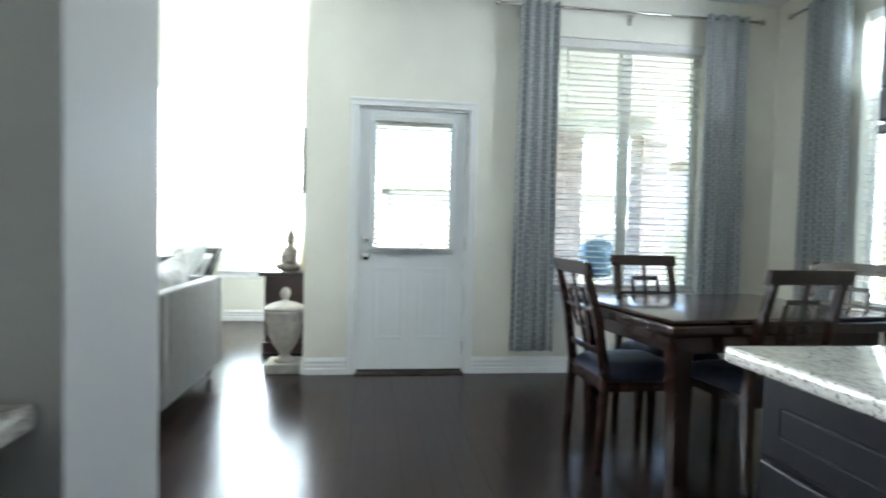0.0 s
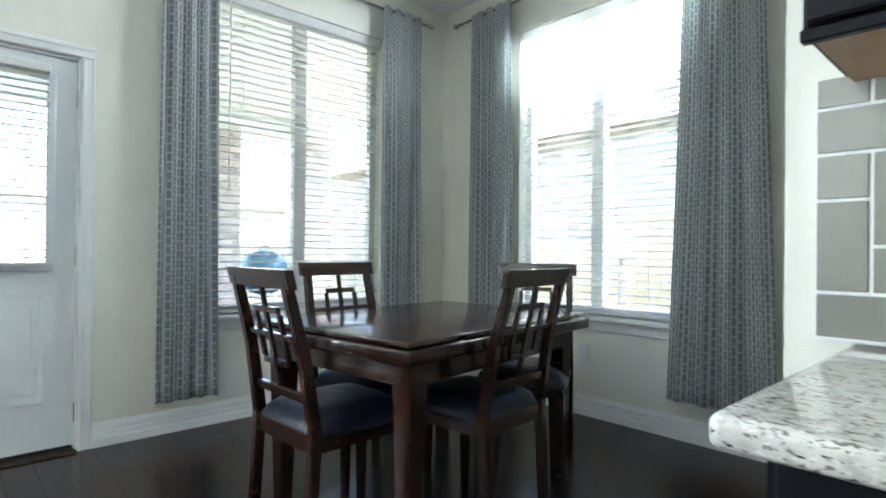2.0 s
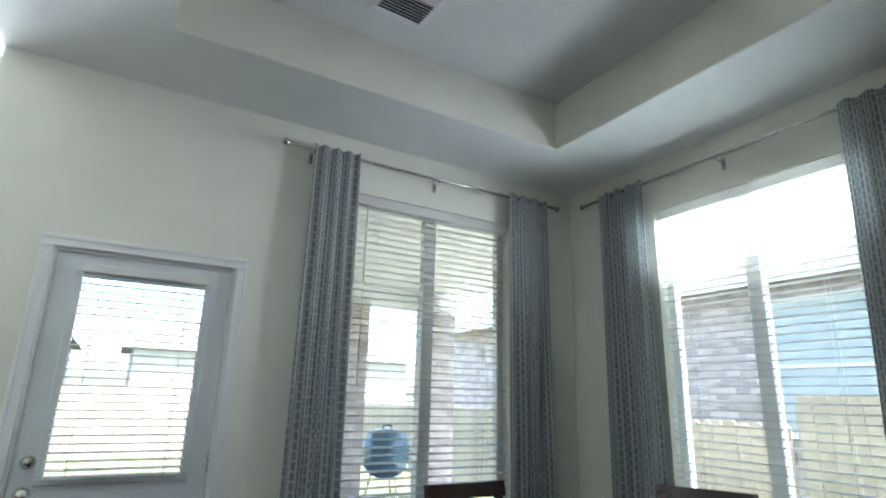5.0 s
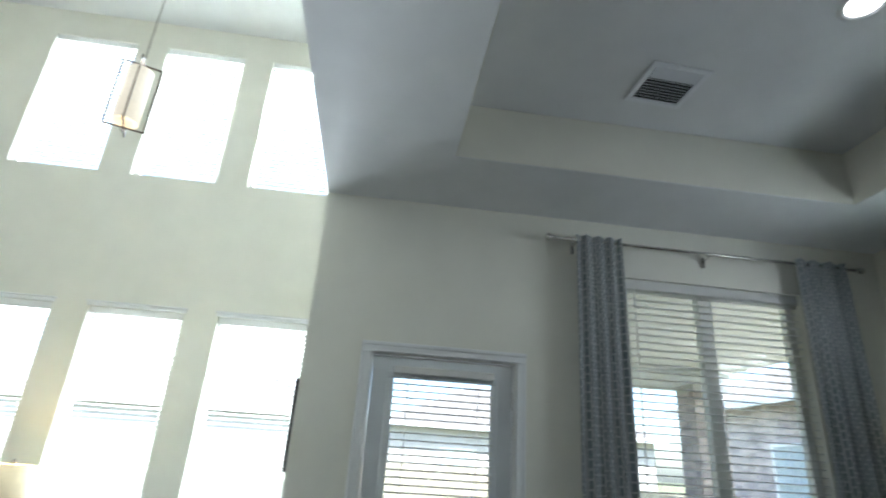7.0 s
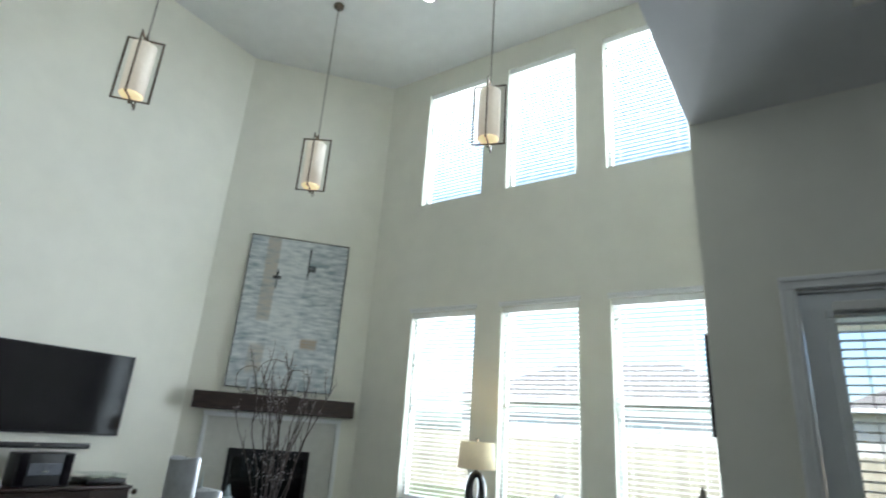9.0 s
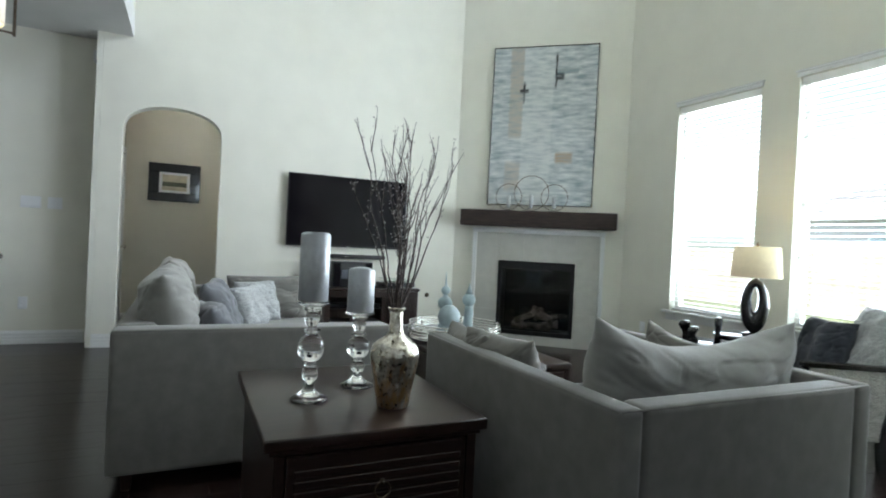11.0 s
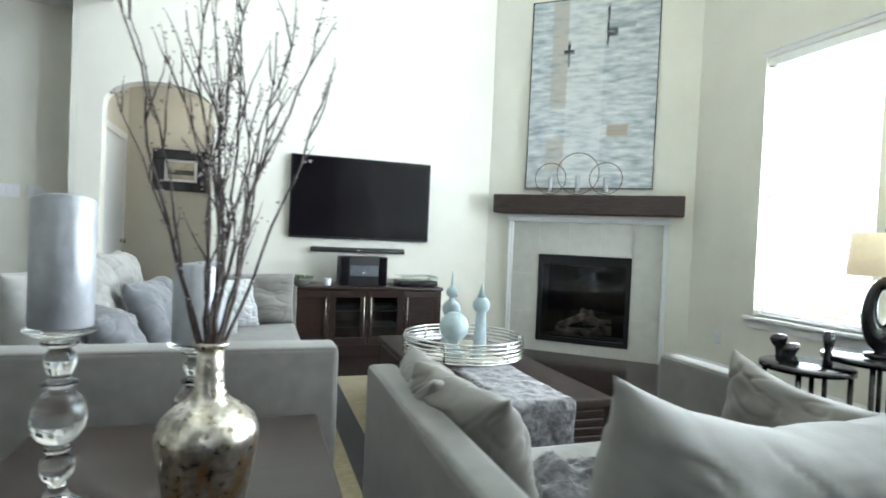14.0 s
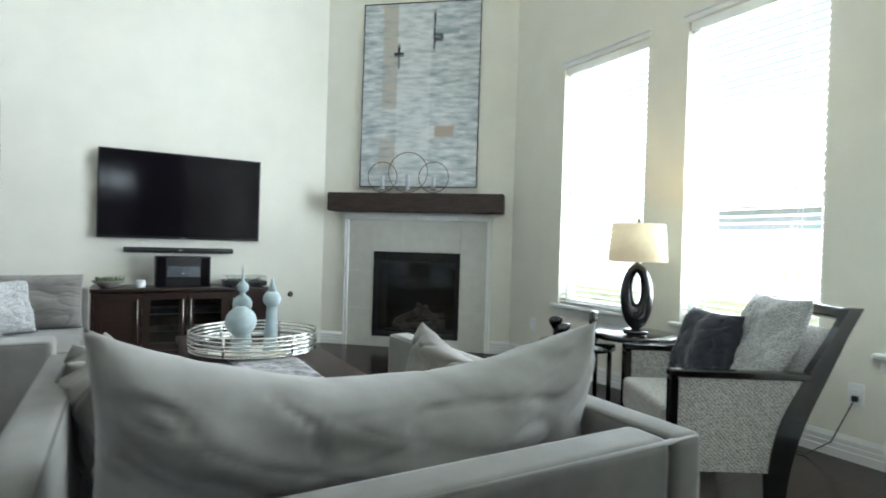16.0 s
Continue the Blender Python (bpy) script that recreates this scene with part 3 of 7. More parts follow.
def arch_wall():
    bm = B()
    a0, a1, sp, top = 2.39 - 2.2, 3.29 - 2.2, 2.14, 2.41
    pts = [(0, 0), (a0, 0), (a0, sp)]
    c, h = (a0 + a1) / 2, (a1 - a0) / 2
    for i in range(1, 16):
        t = math.pi * (1 - i / 16)
        pts.append((c + h * math.cos(t), sp + (top - sp) * math.sin(t) ** 0.8))
    pts += [(a1, sp), (a1, 0), (3.86, 0), (3.86, CEIL1), (0, CEIL1)]
    f = bm.faces.new([bm.verts.new((x, 0, z)) for x, z in pts])
    g = bmesh.ops.extrude_face_region(bm, geom=[f])
    bmesh.ops.translate(bm, vec=(0, 0.15, 0), verts=[v for v in g["geom"] if isinstance(v, bmesh.types.BMVert)])
    ob = finish("wall_west", bm, WALL)
    ob.matrix_basis = W_FACE(WESTX, 2.2)
    tagged(ob, "cream painted wall with an arched opening", "wall", kind="structure")


arch_wall()
wall_panel("wall_console", W_FACE(-5.85, -3.0), 5.2, 0, CEIL1, 0.15, [], WALL, "cream painted wall behind the console table")
slab("wall_step", -5.849, WESTX - 0.001, 2.15, 2.199, 0, CEIL1, WALL, "cream painted end of the thicker wall", "wall")
slab("wall_south", -6.0, 4.15, -3.15, -3.0, 0, CEIL1, WALL, "cream painted wall", "wall")
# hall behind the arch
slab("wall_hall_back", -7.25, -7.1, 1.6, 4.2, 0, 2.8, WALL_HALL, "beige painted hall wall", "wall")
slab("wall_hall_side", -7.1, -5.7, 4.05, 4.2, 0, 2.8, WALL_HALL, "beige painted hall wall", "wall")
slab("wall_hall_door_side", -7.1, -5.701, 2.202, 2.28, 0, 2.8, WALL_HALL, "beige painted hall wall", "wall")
slab("ceiling_hall", -7.3, -5.7, 2.1, 4.2, 2.8, 2.9, CEIL, "white hall ceiling", "ceiling")
slab("ceiling_living", -5.8, CORNX + 0.1, 2.4, 8.0, CEIL2, CEIL2 + 0.1, CEIL, "high white living room ceiling", "ceiling")
# the upper floor over the south part
slab("ceiling_south", -6.0, CORNX, -3.15, 2.45, CEIL1 - 0.001, CEIL1 + 0.25, CEIL, "white ceiling under the upper floor", "ceiling")
slab("wall_balcony", -5.7, CORNX, 2.3, 2.45, CEIL1 + 0.25, CEIL2, WALL, "cream painted wall above the low ceiling", "wall")


def nook_ceiling():
    """A flat border with a raised tray in its middle."""
    bm = B()
    o, i = (CORNX - 0.0, 4.15, -3.15, 5.35), (0.90, 3.30, 0.6, 4.58)

    def rect(r, z):
        return [bm.verts.new(p) for p in ((r[0], r[2], z), (r[1], r[2], z), (r[1], r[3], z), (r[0], r[3], z))]

    a, b, c, d = rect(o, CEIL1), rect(i, CEIL1), rect(i, TRAYZ), rect(o, TRAYZ + 0.1)
    for k in range(4):
        j = (k + 1) % 4
        bm.faces.new((a[k], a[j], b[j], b[k])), bm.faces.new((b[k], b[j], c[j], c[k])), bm.faces.new((a[k], d[k], d[j], a[j]))
    bm.faces.new(c), bm.faces.new(d[::-1])
    tagged(finish("ceiling_nook", bm, CEIL), "white tray ceiling with a raised middle", "ceiling", kind="structure")
    for (x0, x1, y0, y1) in ((0.901, 0.905, 0.6, 4.58), (3.295, 3.299, 0.6, 4.58), (0.905, 3.295, 4.575, 4.579), (0.905, 3.295, 0.601, 0.605)):
        slab("tray_side_trim", x0, x1, y0, y1, CEIL1 + 0.004, TRAYZ - 0.004, WALL, "cream painted side of the tray ceiling", "trim")


nook_ceiling()
# kitchen wall with the tiles, and the wall end on the other side of the passage
slab("wall_kitchen", 2.062, 2.22, -3.0, 2.128, 0, CEIL1, WALL, "cream painted kitchen wall end", "wall")
slab("wall_passage", -0.05, 0.12, -3.0, 1.98, 0, CEIL1, WALL, "cream painted wall beside the passage", "wall")
slab("wall_post", 0.12, 0.30, 1.71, 2.02, 0, CEIL1, TRIM, "white painted wall end", "wall")

for nm, m, ln in (("baseboard", N_FACE(CORNX + 0.02, NOOKY), 0.50 - CORNX - 0.02), ("baseboard", N_FACE(1.47, NOOKY), EASTX - 1.47),
                  ("baseboard", E_FACE(EASTX, NOOKY), 7.0), ("baseboard", E_FACE(CORNX, LIVY), LIVY - NOOKY), ("baseboard", N_FACE(-4.2, LIVY), 4.2 + CORNX),
                  ("baseboard", W_FACE(WESTX, 3.29), 2.77), ("baseboard", W_FACE(-5.85, -3.0), 5.1), ("baseboard", W_FACE(-7.1, 2.28), 1.8),
                  ("baseboard", DIAG @ pose(0, 0, 0), 0.26), ("baseboard", DIAG @ pose(1.84, 0, 0), 0.2), ("baseboard", W_FACE(WESTX, 2.2), 0.19)):
    board_run(nm, m, ln, BASEPROF, TRIM, "white moulded wooden baseboard")


# ---- floor planks ----
def planks():
    me_b = box(B(), 0.0004, 0.1266, 0.0004, 1.1996, -0.012, 0.0, 0.0005)
    me = bpy.data.meshes.new("floor_plank")
    me_b.to_mesh(me), me_b.free()
    me.materials.append(FLOORPIECE)
    rest = ([], [])
    floor = bpy.data.objects["floor"]
    near = 0
    rnd = random.Random(4)
    for i in range(0, 97):
        x = -8.05 + i * 0.127
        if x > 4.0:
            break
        y = -3.0 - rnd.random() * 1.2
        while y < 7.6:
            if -3.4 < x < 2.2 and 1.9 < y < 6.4 and near < 300 and (x > -2.2 or y < 3.0):
                o = new("floor_plank", me)
                o.location = (x, y, 0)
                o.parent = floor
                near += 1
            else:
                n = len(rest[0])
                z = -0.0006 * rnd.random()
                for zz in (-0.012, z):
                    for px, py in ((x + 0.0004, y + 0.0004), (x + 0.1266, y + 0.0004), (x + 0.1266, y + 1.1996), (x + 0.0004, y + 1.1996)):
                        rest[0].append((px, py, zz))
                rest[1].extend([(n + 4, n + 5, n + 6, n + 7), (n, n + 1, n + 5, n + 4), (n + 1, n + 2, n + 6, n + 5), (n + 2, n + 3, n + 7, n + 6), (n + 3, n, n + 4, n + 7)])
            y += 1.2
    m2 = bpy.data.meshes.new("floor_planks")
    m2.from_pydata(rest[0], [], rest[1])
    m2.materials.append(FLOORWOOD)
    ob = new("floor_planks", m2)
    ob.parent = floor
    tagged(ob, kind="stuff")


# ---- windows, blinds, door ----
def window(name, m, w, h, split, label, rail=None, sill=True, head=True):
    """Local x along the wall, y into it, z up from the opening's foot; split: places of upright bars."""
    t = thing(name, m, label, "window", kind="structure")
    f = part("window_frame", box(box(box(box(B(), 0.0, 0.05, 0.085, 0.14, 0.0, h), w - 0.05, w, 0.085, 0.14, 0, h), 0.05, w - 0.05, 0.085, 0.14, 0, 0.05), 0.05, w - 0.05, 0.085, 0.14, h - 0.05, h), VINYL, t)
    for s in split:
        boxpart("mullion", VINYL, t, s - 0.045, s + 0.045, 0.08, 0.142, 0.05, h - 0.05, 0.004)
    if rail:
        boxpart("meeting_rail", VINYL, t, 0.05, w - 0.05, 0.088, 0.137, rail - 0.02, rail + 0.02, 0.003)
    edges = [0.05, *split, w - 0.05]
    for a, b in zip(edges, edges[1:]):
        p = boxpart("pane", PANE, t, a, b, 0.110, 0.114, 0.04, h - 0.04)
        p.visible_shadow = False
    if sill:
        s = boxpart("window_sill", TRIM, t, -0.06, w + 0.06, -0.055, 0.08, -0.03, 0.0, 0.006)
        boxpart("apron", TRIM, t, -0.03, w + 0.03, -0.018, -0.002, -0.10, -0.031, 0.004)
    if head:
        boxpart("head_trim", TRIM, t, -0.02, w + 0.02, -0.02, -0.002, h, h + 0.035, 0.004)
        boxpart("head_cap", TRIM, t, -0.03, w + 0.03, -0.032, -0.002, h + 0.036, h + 0.052, 0.004)
    return t


SLATS = {}


def blind(m, w, h, tilt, label, step=0.046, valance=0.07, cords=2, wand=True):
    """A slatted blind that hangs in an opening; z up from the opening's foot."""
    t = thing("window_blind", m, label, "blind", "white slatted blinds")
    boxpart("head_rail", SLAT, t, 0.008, w - 0.008, 0.012, 0.07, h - valance, h - 0.002, 0.004)
    boxpart("bottom_rail", SLAT, t, 0.008, w - 0.008, 0.022, 0.062, 0.004, 0.022, 0.004)
    key = round(w, 3)
    if key not in SLATS:
        bm = B()
        n = 4
        vs = []
        for x in (0.008, w - 0.008):
            for k in range(n + 1):
                u = k / n - 0.5
                for dz in (0, 0.0028):
                    vs.append(bm.verts.new((x, u * 0.05, 0.004 * (1 - 4 * u * u) + dz)))
        h2 = 2 * (n + 1)
        for k in range(n):
            a = 2 * k
            bm.faces.new((vs[a], vs[a + 2], vs[h2 + a + 2], vs[h2 + a])), bm.faces.new((vs[a + 1], vs[h2 + a + 1], vs[h2 + a + 3], vs[a + 3]))
        bm.faces.new((vs[0], vs[h2], vs[h2 + 1], vs[1])), bm.faces.new((vs[2 * n], vs[2 * n + 1], vs[h2 + 2 * n + 1], vs[h2 + 2 * n]))
        me = bpy.data.meshes.new("slat")
        bmesh.ops.recalc_face_normals(bm, faces=bm.faces)
        bm.to_mesh(me), bm.free()
        me.materials.append(SLAT)
        SLATS[key] = me
    z = 0.045
    rnd = random.Random(int(w * 1000))
    while z < h - valance - 0.01:
        s = new("slat", SLATS[key])
        s.parent = t
        s.matrix_basis = pose(0, 0.042, z, tilt + rnd.uniform(-2, 2), 0, rnd.uniform(-0.1, 0.1))
        z += step
    for k in range(cords):
        x = w * (0.16 + 0.68 * k / max(1, cords - 1))
        for dy in (0.015, 0.069):
            part("ladder_cord", tube(B(), [(x, dy, 0.02), (x, dy, h - valance)], 0.0012, 4), SLAT, t)
    if wand:
        part("tilt_wand", tube(B(), [(w * 0.09, 0.006, h - 0.06), (w * 0.09, 0.004, h * 0.38)], 0.004, 6), SLAT, t, smooth=True)
    return t


window("window_1", pose(2.08, NOOKY, 0.66), 1.28, 2.02, [0.64], "wide white nook window with a centre bar over the patio", head=False)
blind(pose(2.08, NOOKY, 0.66), 1.28, 2.02, 4, "white slatted blind in the nook window", cords=3)
window("window_2", pose(EASTX, 4.37, 0.66, 0, 0, -90), 1.19, 2.02, [0.60], "wide white nook window facing the neighbour's house", head=False)
blind(pose(EASTX, 4.37, 0.66, 0, 0, -90), 1.19, 2.02, -2, "white slatted blind in the nook window", cords=3)
for k, (a, b) in enumerate(DW):
    window("window_%d" % (3 + k), pose(a, LIVY, 0.60), b - a, 2.115, [], "tall white living room window", rail=1.02)
    blind(pose(a, LIVY, 0.60), b - a, 2.115, -5, "white slatted blind in a tall window")
    window("window_%d" % (6 + k), pose(a, LIVY, 4.18), b - a, 1.72, [], "high white clerestory window", sill=False, head=False)
    blind(pose(a, LIVY, 4.18), b - a, 1.72, 24, "white slatted blind in a high window", wand=False)


def patio_door():
    t = thing("door_1", pose(0.57, NOOKY, 0.0), "closed white half-glazed patio door with a blind", "door", kind="structure")
    w, h = 0.83, 2.04
    bm = B()
    lx0, lx1, lz0, lz1 = 0.12, 0.71, 0.97, 1.93
    for x0, x1, z0, z1 in ((0, lx0, 0.03, h), (lx1, w, 0.03, h), (lx0, lx1, 0.03, lz0), (lx0, lx1, lz1, h)):
        box(bm, x0, x1, 0.03, 0.075, z0, z1)
    leaf = part("leaf", bm, DOOR, t, "white painted door leaf")
    for x0, x1 in ((0.13, 0.36), (0.47, 0.70)):
        bm = B()
        z0, z1 = 0.27, 0.83
        for a, b, c, d in ((x0, x1, z0, z0 + 0.022), (x0, x1, z1 - 0.022, z1), (x0, x0 + 0.022, z0 + 0.022, z1 - 0.022), (x1 - 0.022, x1, z0 + 0.022, z1 - 0.022)):
            box(bm, a, b, 0.0248, 0.0305, c, d, 0.002)
        box(bm, x0 + 0.05, x1 - 0.05, 0.0265, 0.0305, z0 + 0.05, z1 - 0.05, 0.003)
        part("door_panel", bm, DOOR, t)
    bm = B()
    for a, b, c, d in ((lx0 - 0.03, lx1 + 0.03, lz0 - 0.03, lz0 + 0.01), (lx0 - 0.03, lx1 + 0.03, lz1 - 0.01, lz1 + 0.03), (lx0 - 0.03, lx0 + 0.01, lz0 + 0.01, lz1 - 0.01), (lx1 - 0.01, lx1 + 0.03, lz0 + 0.01, lz1 - 0.01)):
        box(bm, a, b, 0.016, 0.029, c, d, 0.005)
    part("glazing_frame", bm, DOOR, t)
    p = boxpart("pane", PANE, t, lx0, lx1, 0.05, 0.054, lz0, lz1)
    p.visible_shadow = False
    for z, r, nm in ((0.91, 0.030, "door_knob"), (1.045, 0.026, "deadbolt")):
        bm = lathe(B(), [(0.032, 0), (0.032, 0.006), (0.012, 0.008), (0.011, 0.022), (r * 0.9, 0.028), (r, 0.042), (r * 0.75, 0.056), (0.004, 0.06)] if nm == "door_knob" else [(0.03, 0), (0.03, 0.012), (0.022, 0.018), (0.02, 0.024), (0.004, 0.025)], 20)
        bmesh.ops.transform(bm, matrix=pose(0.06, 0.03, z, 90), verts=bm.verts)
        part(nm, bm, STEEL, t, "satin nickel " + nm.replace("_", " "), True)
    for z in (0.2, 1.02, 1.84):
        part("hinge", tube(B(), [(w + 0.004, 0.022, z - 0.05), (w + 0.004, 0.022, z + 0.05)], 0.007, 8), STEEL, t, "satin nickel hinge")
    # Black strip put in for the shade in the gap under the door.
    boxpart("gap_shade", PLASTIC, t, 0.004, w - 0.004, 0.034, 0.072, 0.012, 0.0296, label="black strip for the shade in the gap under the door")
    boxpart("threshold", BRONZE, t, -0.01, w + 0.01, -0.04, 0.12, 0.0, 0.011, 0.003, label="metal threshold strip")
    # casing
    for nm, a, b, c, d in (("casing", -0.075, -0.012, 0, 2.055), ("casing", w + 0.012, w + 0.075, 0, 2.055), ("casing", -0.075, w + 0.075, 2.056, 2.118)):
        bm = box(B(), a, b, -0.016, -0.001, c, d, 0.003)
        if d - c > 1:
            box(bm, a + 0.006, a + 0.022, -0.022, -0.0155, c, d, 0.003), box(bm, b - 0.014, b - 0.004, -0.020, -0.0155, c, d, 0.002)
        else:
            box(bm, a, b, -0.024, -0.0155, d - 0.022, d, 0.003), box(bm, a + 0.05, b - 0.05, -0.020, -0.0155, c + 0.004, c + 0.014, 0.002)
        part(nm, bm, TRIM, t)
    bm = B()
    for a, b, c, d in ((-0.011, -0.002, 0, 2.055), (w + 0.002, w + 0.011, 0, 2.055), (-0.011, w + 0.011, 2.044, 2.055)):
        box(bm, a, b, 0.0, 0.14, c, d)
    part("jamb", bm, TRIM, t)
    blind(pose(0.57 + lx0 - 0.005, NOOKY - 0.058, lz0 - 0.005), lx1 - lx0 + 0.01, lz1 - lz0 + 0.06, 3, "small white slatted blind on the door", step=0.038, valance=0.045, wand=False)


patio_door()


# ---- curtains ----
def curtain(m, w0, w1, h, seed, label):
    """Hangs from z = 0 down to -h; w0 wide at the rod, w1 at the hem; local x along the wall, +y to the room."""
    t = thing("curtain", m, label, "curtain", "grey patterned curtains")
    bm = B()
    uvl = bm.loops.layers.uv.new("uv")
    nx, nz = 90, 34
    rnd = random.Random(seed)
    folds = 3.6 + 0.5 * (seed % 2)
    grid = []
    for j in range(nz + 1):
        f = j / nz
        w = w0 + (w1 - w0) * f ** 1.3
        row = []
        for i in range(nx + 1):
            u = i / nx
            ph = 2 * math.pi * folds * u + 0.8 * math.sin(3 * u + seed) + 0.5 * math.sin(2.2 * f + seed)
            amp = (0.012 + 0.020 * f ** 0.8) * (0.65 + 0.6 * abs(noise.noise(Vector((u * 5, seed, 0.3)))) + 0.35 * math.sin(7 * u + seed))
            x = (u - 0.5) * w + 0.35 * amp * math.sin(2 * ph)
            y = amp * math.sin(ph) + 0.012 * noise.noise(Vector((u * 4, f * 2, seed)))
            if f < 0.05:
                y *= 0.6 + 8 * f
            row.append(bm.verts.new((x, y, -h * f + (0.008 * math.sin(ph) if j == 0 else 0))))
        grid.append(row)
    for j in range(nz):
        for i in range(nx):
            fc = bm.faces.new((grid[j][i], grid[j + 1][i], grid[j + 1][i + 1], grid[j][i + 1]))
            for lp, (a, b) in zip(fc.loops, ((i, j), (i, j + 1), (i + 1, j + 1), (i + 1, j))):
                lp[uvl].uv = (b / nz * h, a / nx * 1.35 * (w0 + w1) / 2)
    p = part("panel", bm, CURTAIN, t, smooth=True)
    md = p.modifiers.new("thickness", "SOLIDIFY")
    md.thickness = 0.003
    return t


def curtain_rod(m, length, label):
    t = thing("curtain_rod", m, label, "curtain rod", "nickel curtain rods")
    part("rod", tube(B(), [(0, 0, 0), (length, 0, 0)], 0.010, 12), STEEL, t, smooth=True)
    for x, s in ((0, -1), (length, 1)):
        bm = lathe(B(), [(0.010, 0), (0.014, 0.004), (0.014, 0.012), (0.008, 0.02), (0.021, 0.032), (0.024, 0.045), (0.019, 0.058), (0.004, 0.066)], 18)
        bmesh.ops.transform(bm, matrix=pose(x, 0, 0, 0, 90 * s, 0), verts=bm.verts)
        part("finial", bm, STEEL, t, "round nickel finial", True)
    for x in (0.14, length / 2, length - 0.14):
        bm = tube(B(), [(x, -0.0, -0.012), (x, -0.03, -0.02), (x, -0.075, -0.02)], 0.006, 8)
        box(bm, x - 0.012, x + 0.012, -0.086, -0.076, -0.07, 0.01, 0.002)
        part("bracket", bm, STEEL, t)
    return t


RODZ = 2.87
NC, EC = pose(0, 0, 0, 0, 0, 180), pose(0, 0, 0, 0, 0, 90)
curtain_rod(pose(3.74, NOOKY - 0.088, RODZ, 0, 0, 180), 2.10, "brushed nickel curtain rod with round finials above a window")
curtain_rod(pose(EASTX - 0.088, 2.72, RODZ, 0, 0, 90), 2.20, "brushed nickel curtain rod with round finials above a window")
curtain(pose(1.93, NOOKY - 0.10, RODZ + 0.03, 0, 0, 180), 0.30, 0.34, 2.70, 1.0, "grey chain patterned curtain panel drawn aside")
curtain(pose(3.48, NOOKY - 0.10, RODZ + 0.03, 0, 0, 180), 0.36, 0.40, 2.70, 2.0, "grey chain patterned curtain panel drawn aside")
curtain(pose(EASTX - 0.10, 4.57, RODZ + 0.03, 0, 0, 90), 0.40, 0.46, 2.70, 3.0, "grey chain patterned curtain panel drawn aside")
curtain(pose(EASTX - 0.10, 2.93, RODZ + 0.03, 0, 0, 90), 0.40, 0.56, 2.66, 4.0, "grey chain patterned curtain panel drawn aside")


# ---- nook: table and chairs ----
def dining_table():
    t = thing("dining_table", pose(2.555, 3.705, 0, 0, 0, 7), "square mahogany dining table with an inset top", "table")
    w, d, h = 1.30, 0.96, 0.765
    boxpart("tabletop", MAHOG, t, -w / 2 + 0.02, w / 2 - 0.02, -d / 2 + 0.02, d / 2 - 0.02, h - 0.022, h, 0.006, 2)
    boxpart("top_edge", MAHOG, t, -w / 2, w / 2, -d / 2, d / 2, h - 0.075, h - 0.024, 0.008, 2)
    for a, b, c, e in ((-w / 2 + 0.09, w / 2 - 0.09, -d / 2 + 0.06, -d / 2 + 0.085), (-w / 2 + 0.09, w / 2 - 0.09, d / 2 - 0.085, d / 2 - 0.06),
                       (-w / 2 + 0.06, -w / 2 + 0.085, -d / 2 + 0.09, d / 2 - 0.09), (w / 2 - 0.085, w / 2 - 0.06, -d / 2 + 0.09, d / 2 - 0.09)):
        boxpart("apron", MAHOG, t, a, b, c, e, h - 0.16, h - 0.075, 0.003)
    for sx in (-1, 1):
        for sy in (-1, 1):
            part("leg", taper(B(), sx * (w / 2 - 0.115), sy * (d / 2 - 0.105), 0, h - 0.076, 0.06, 0.095, 0.005), MAHOG, t)
    return t


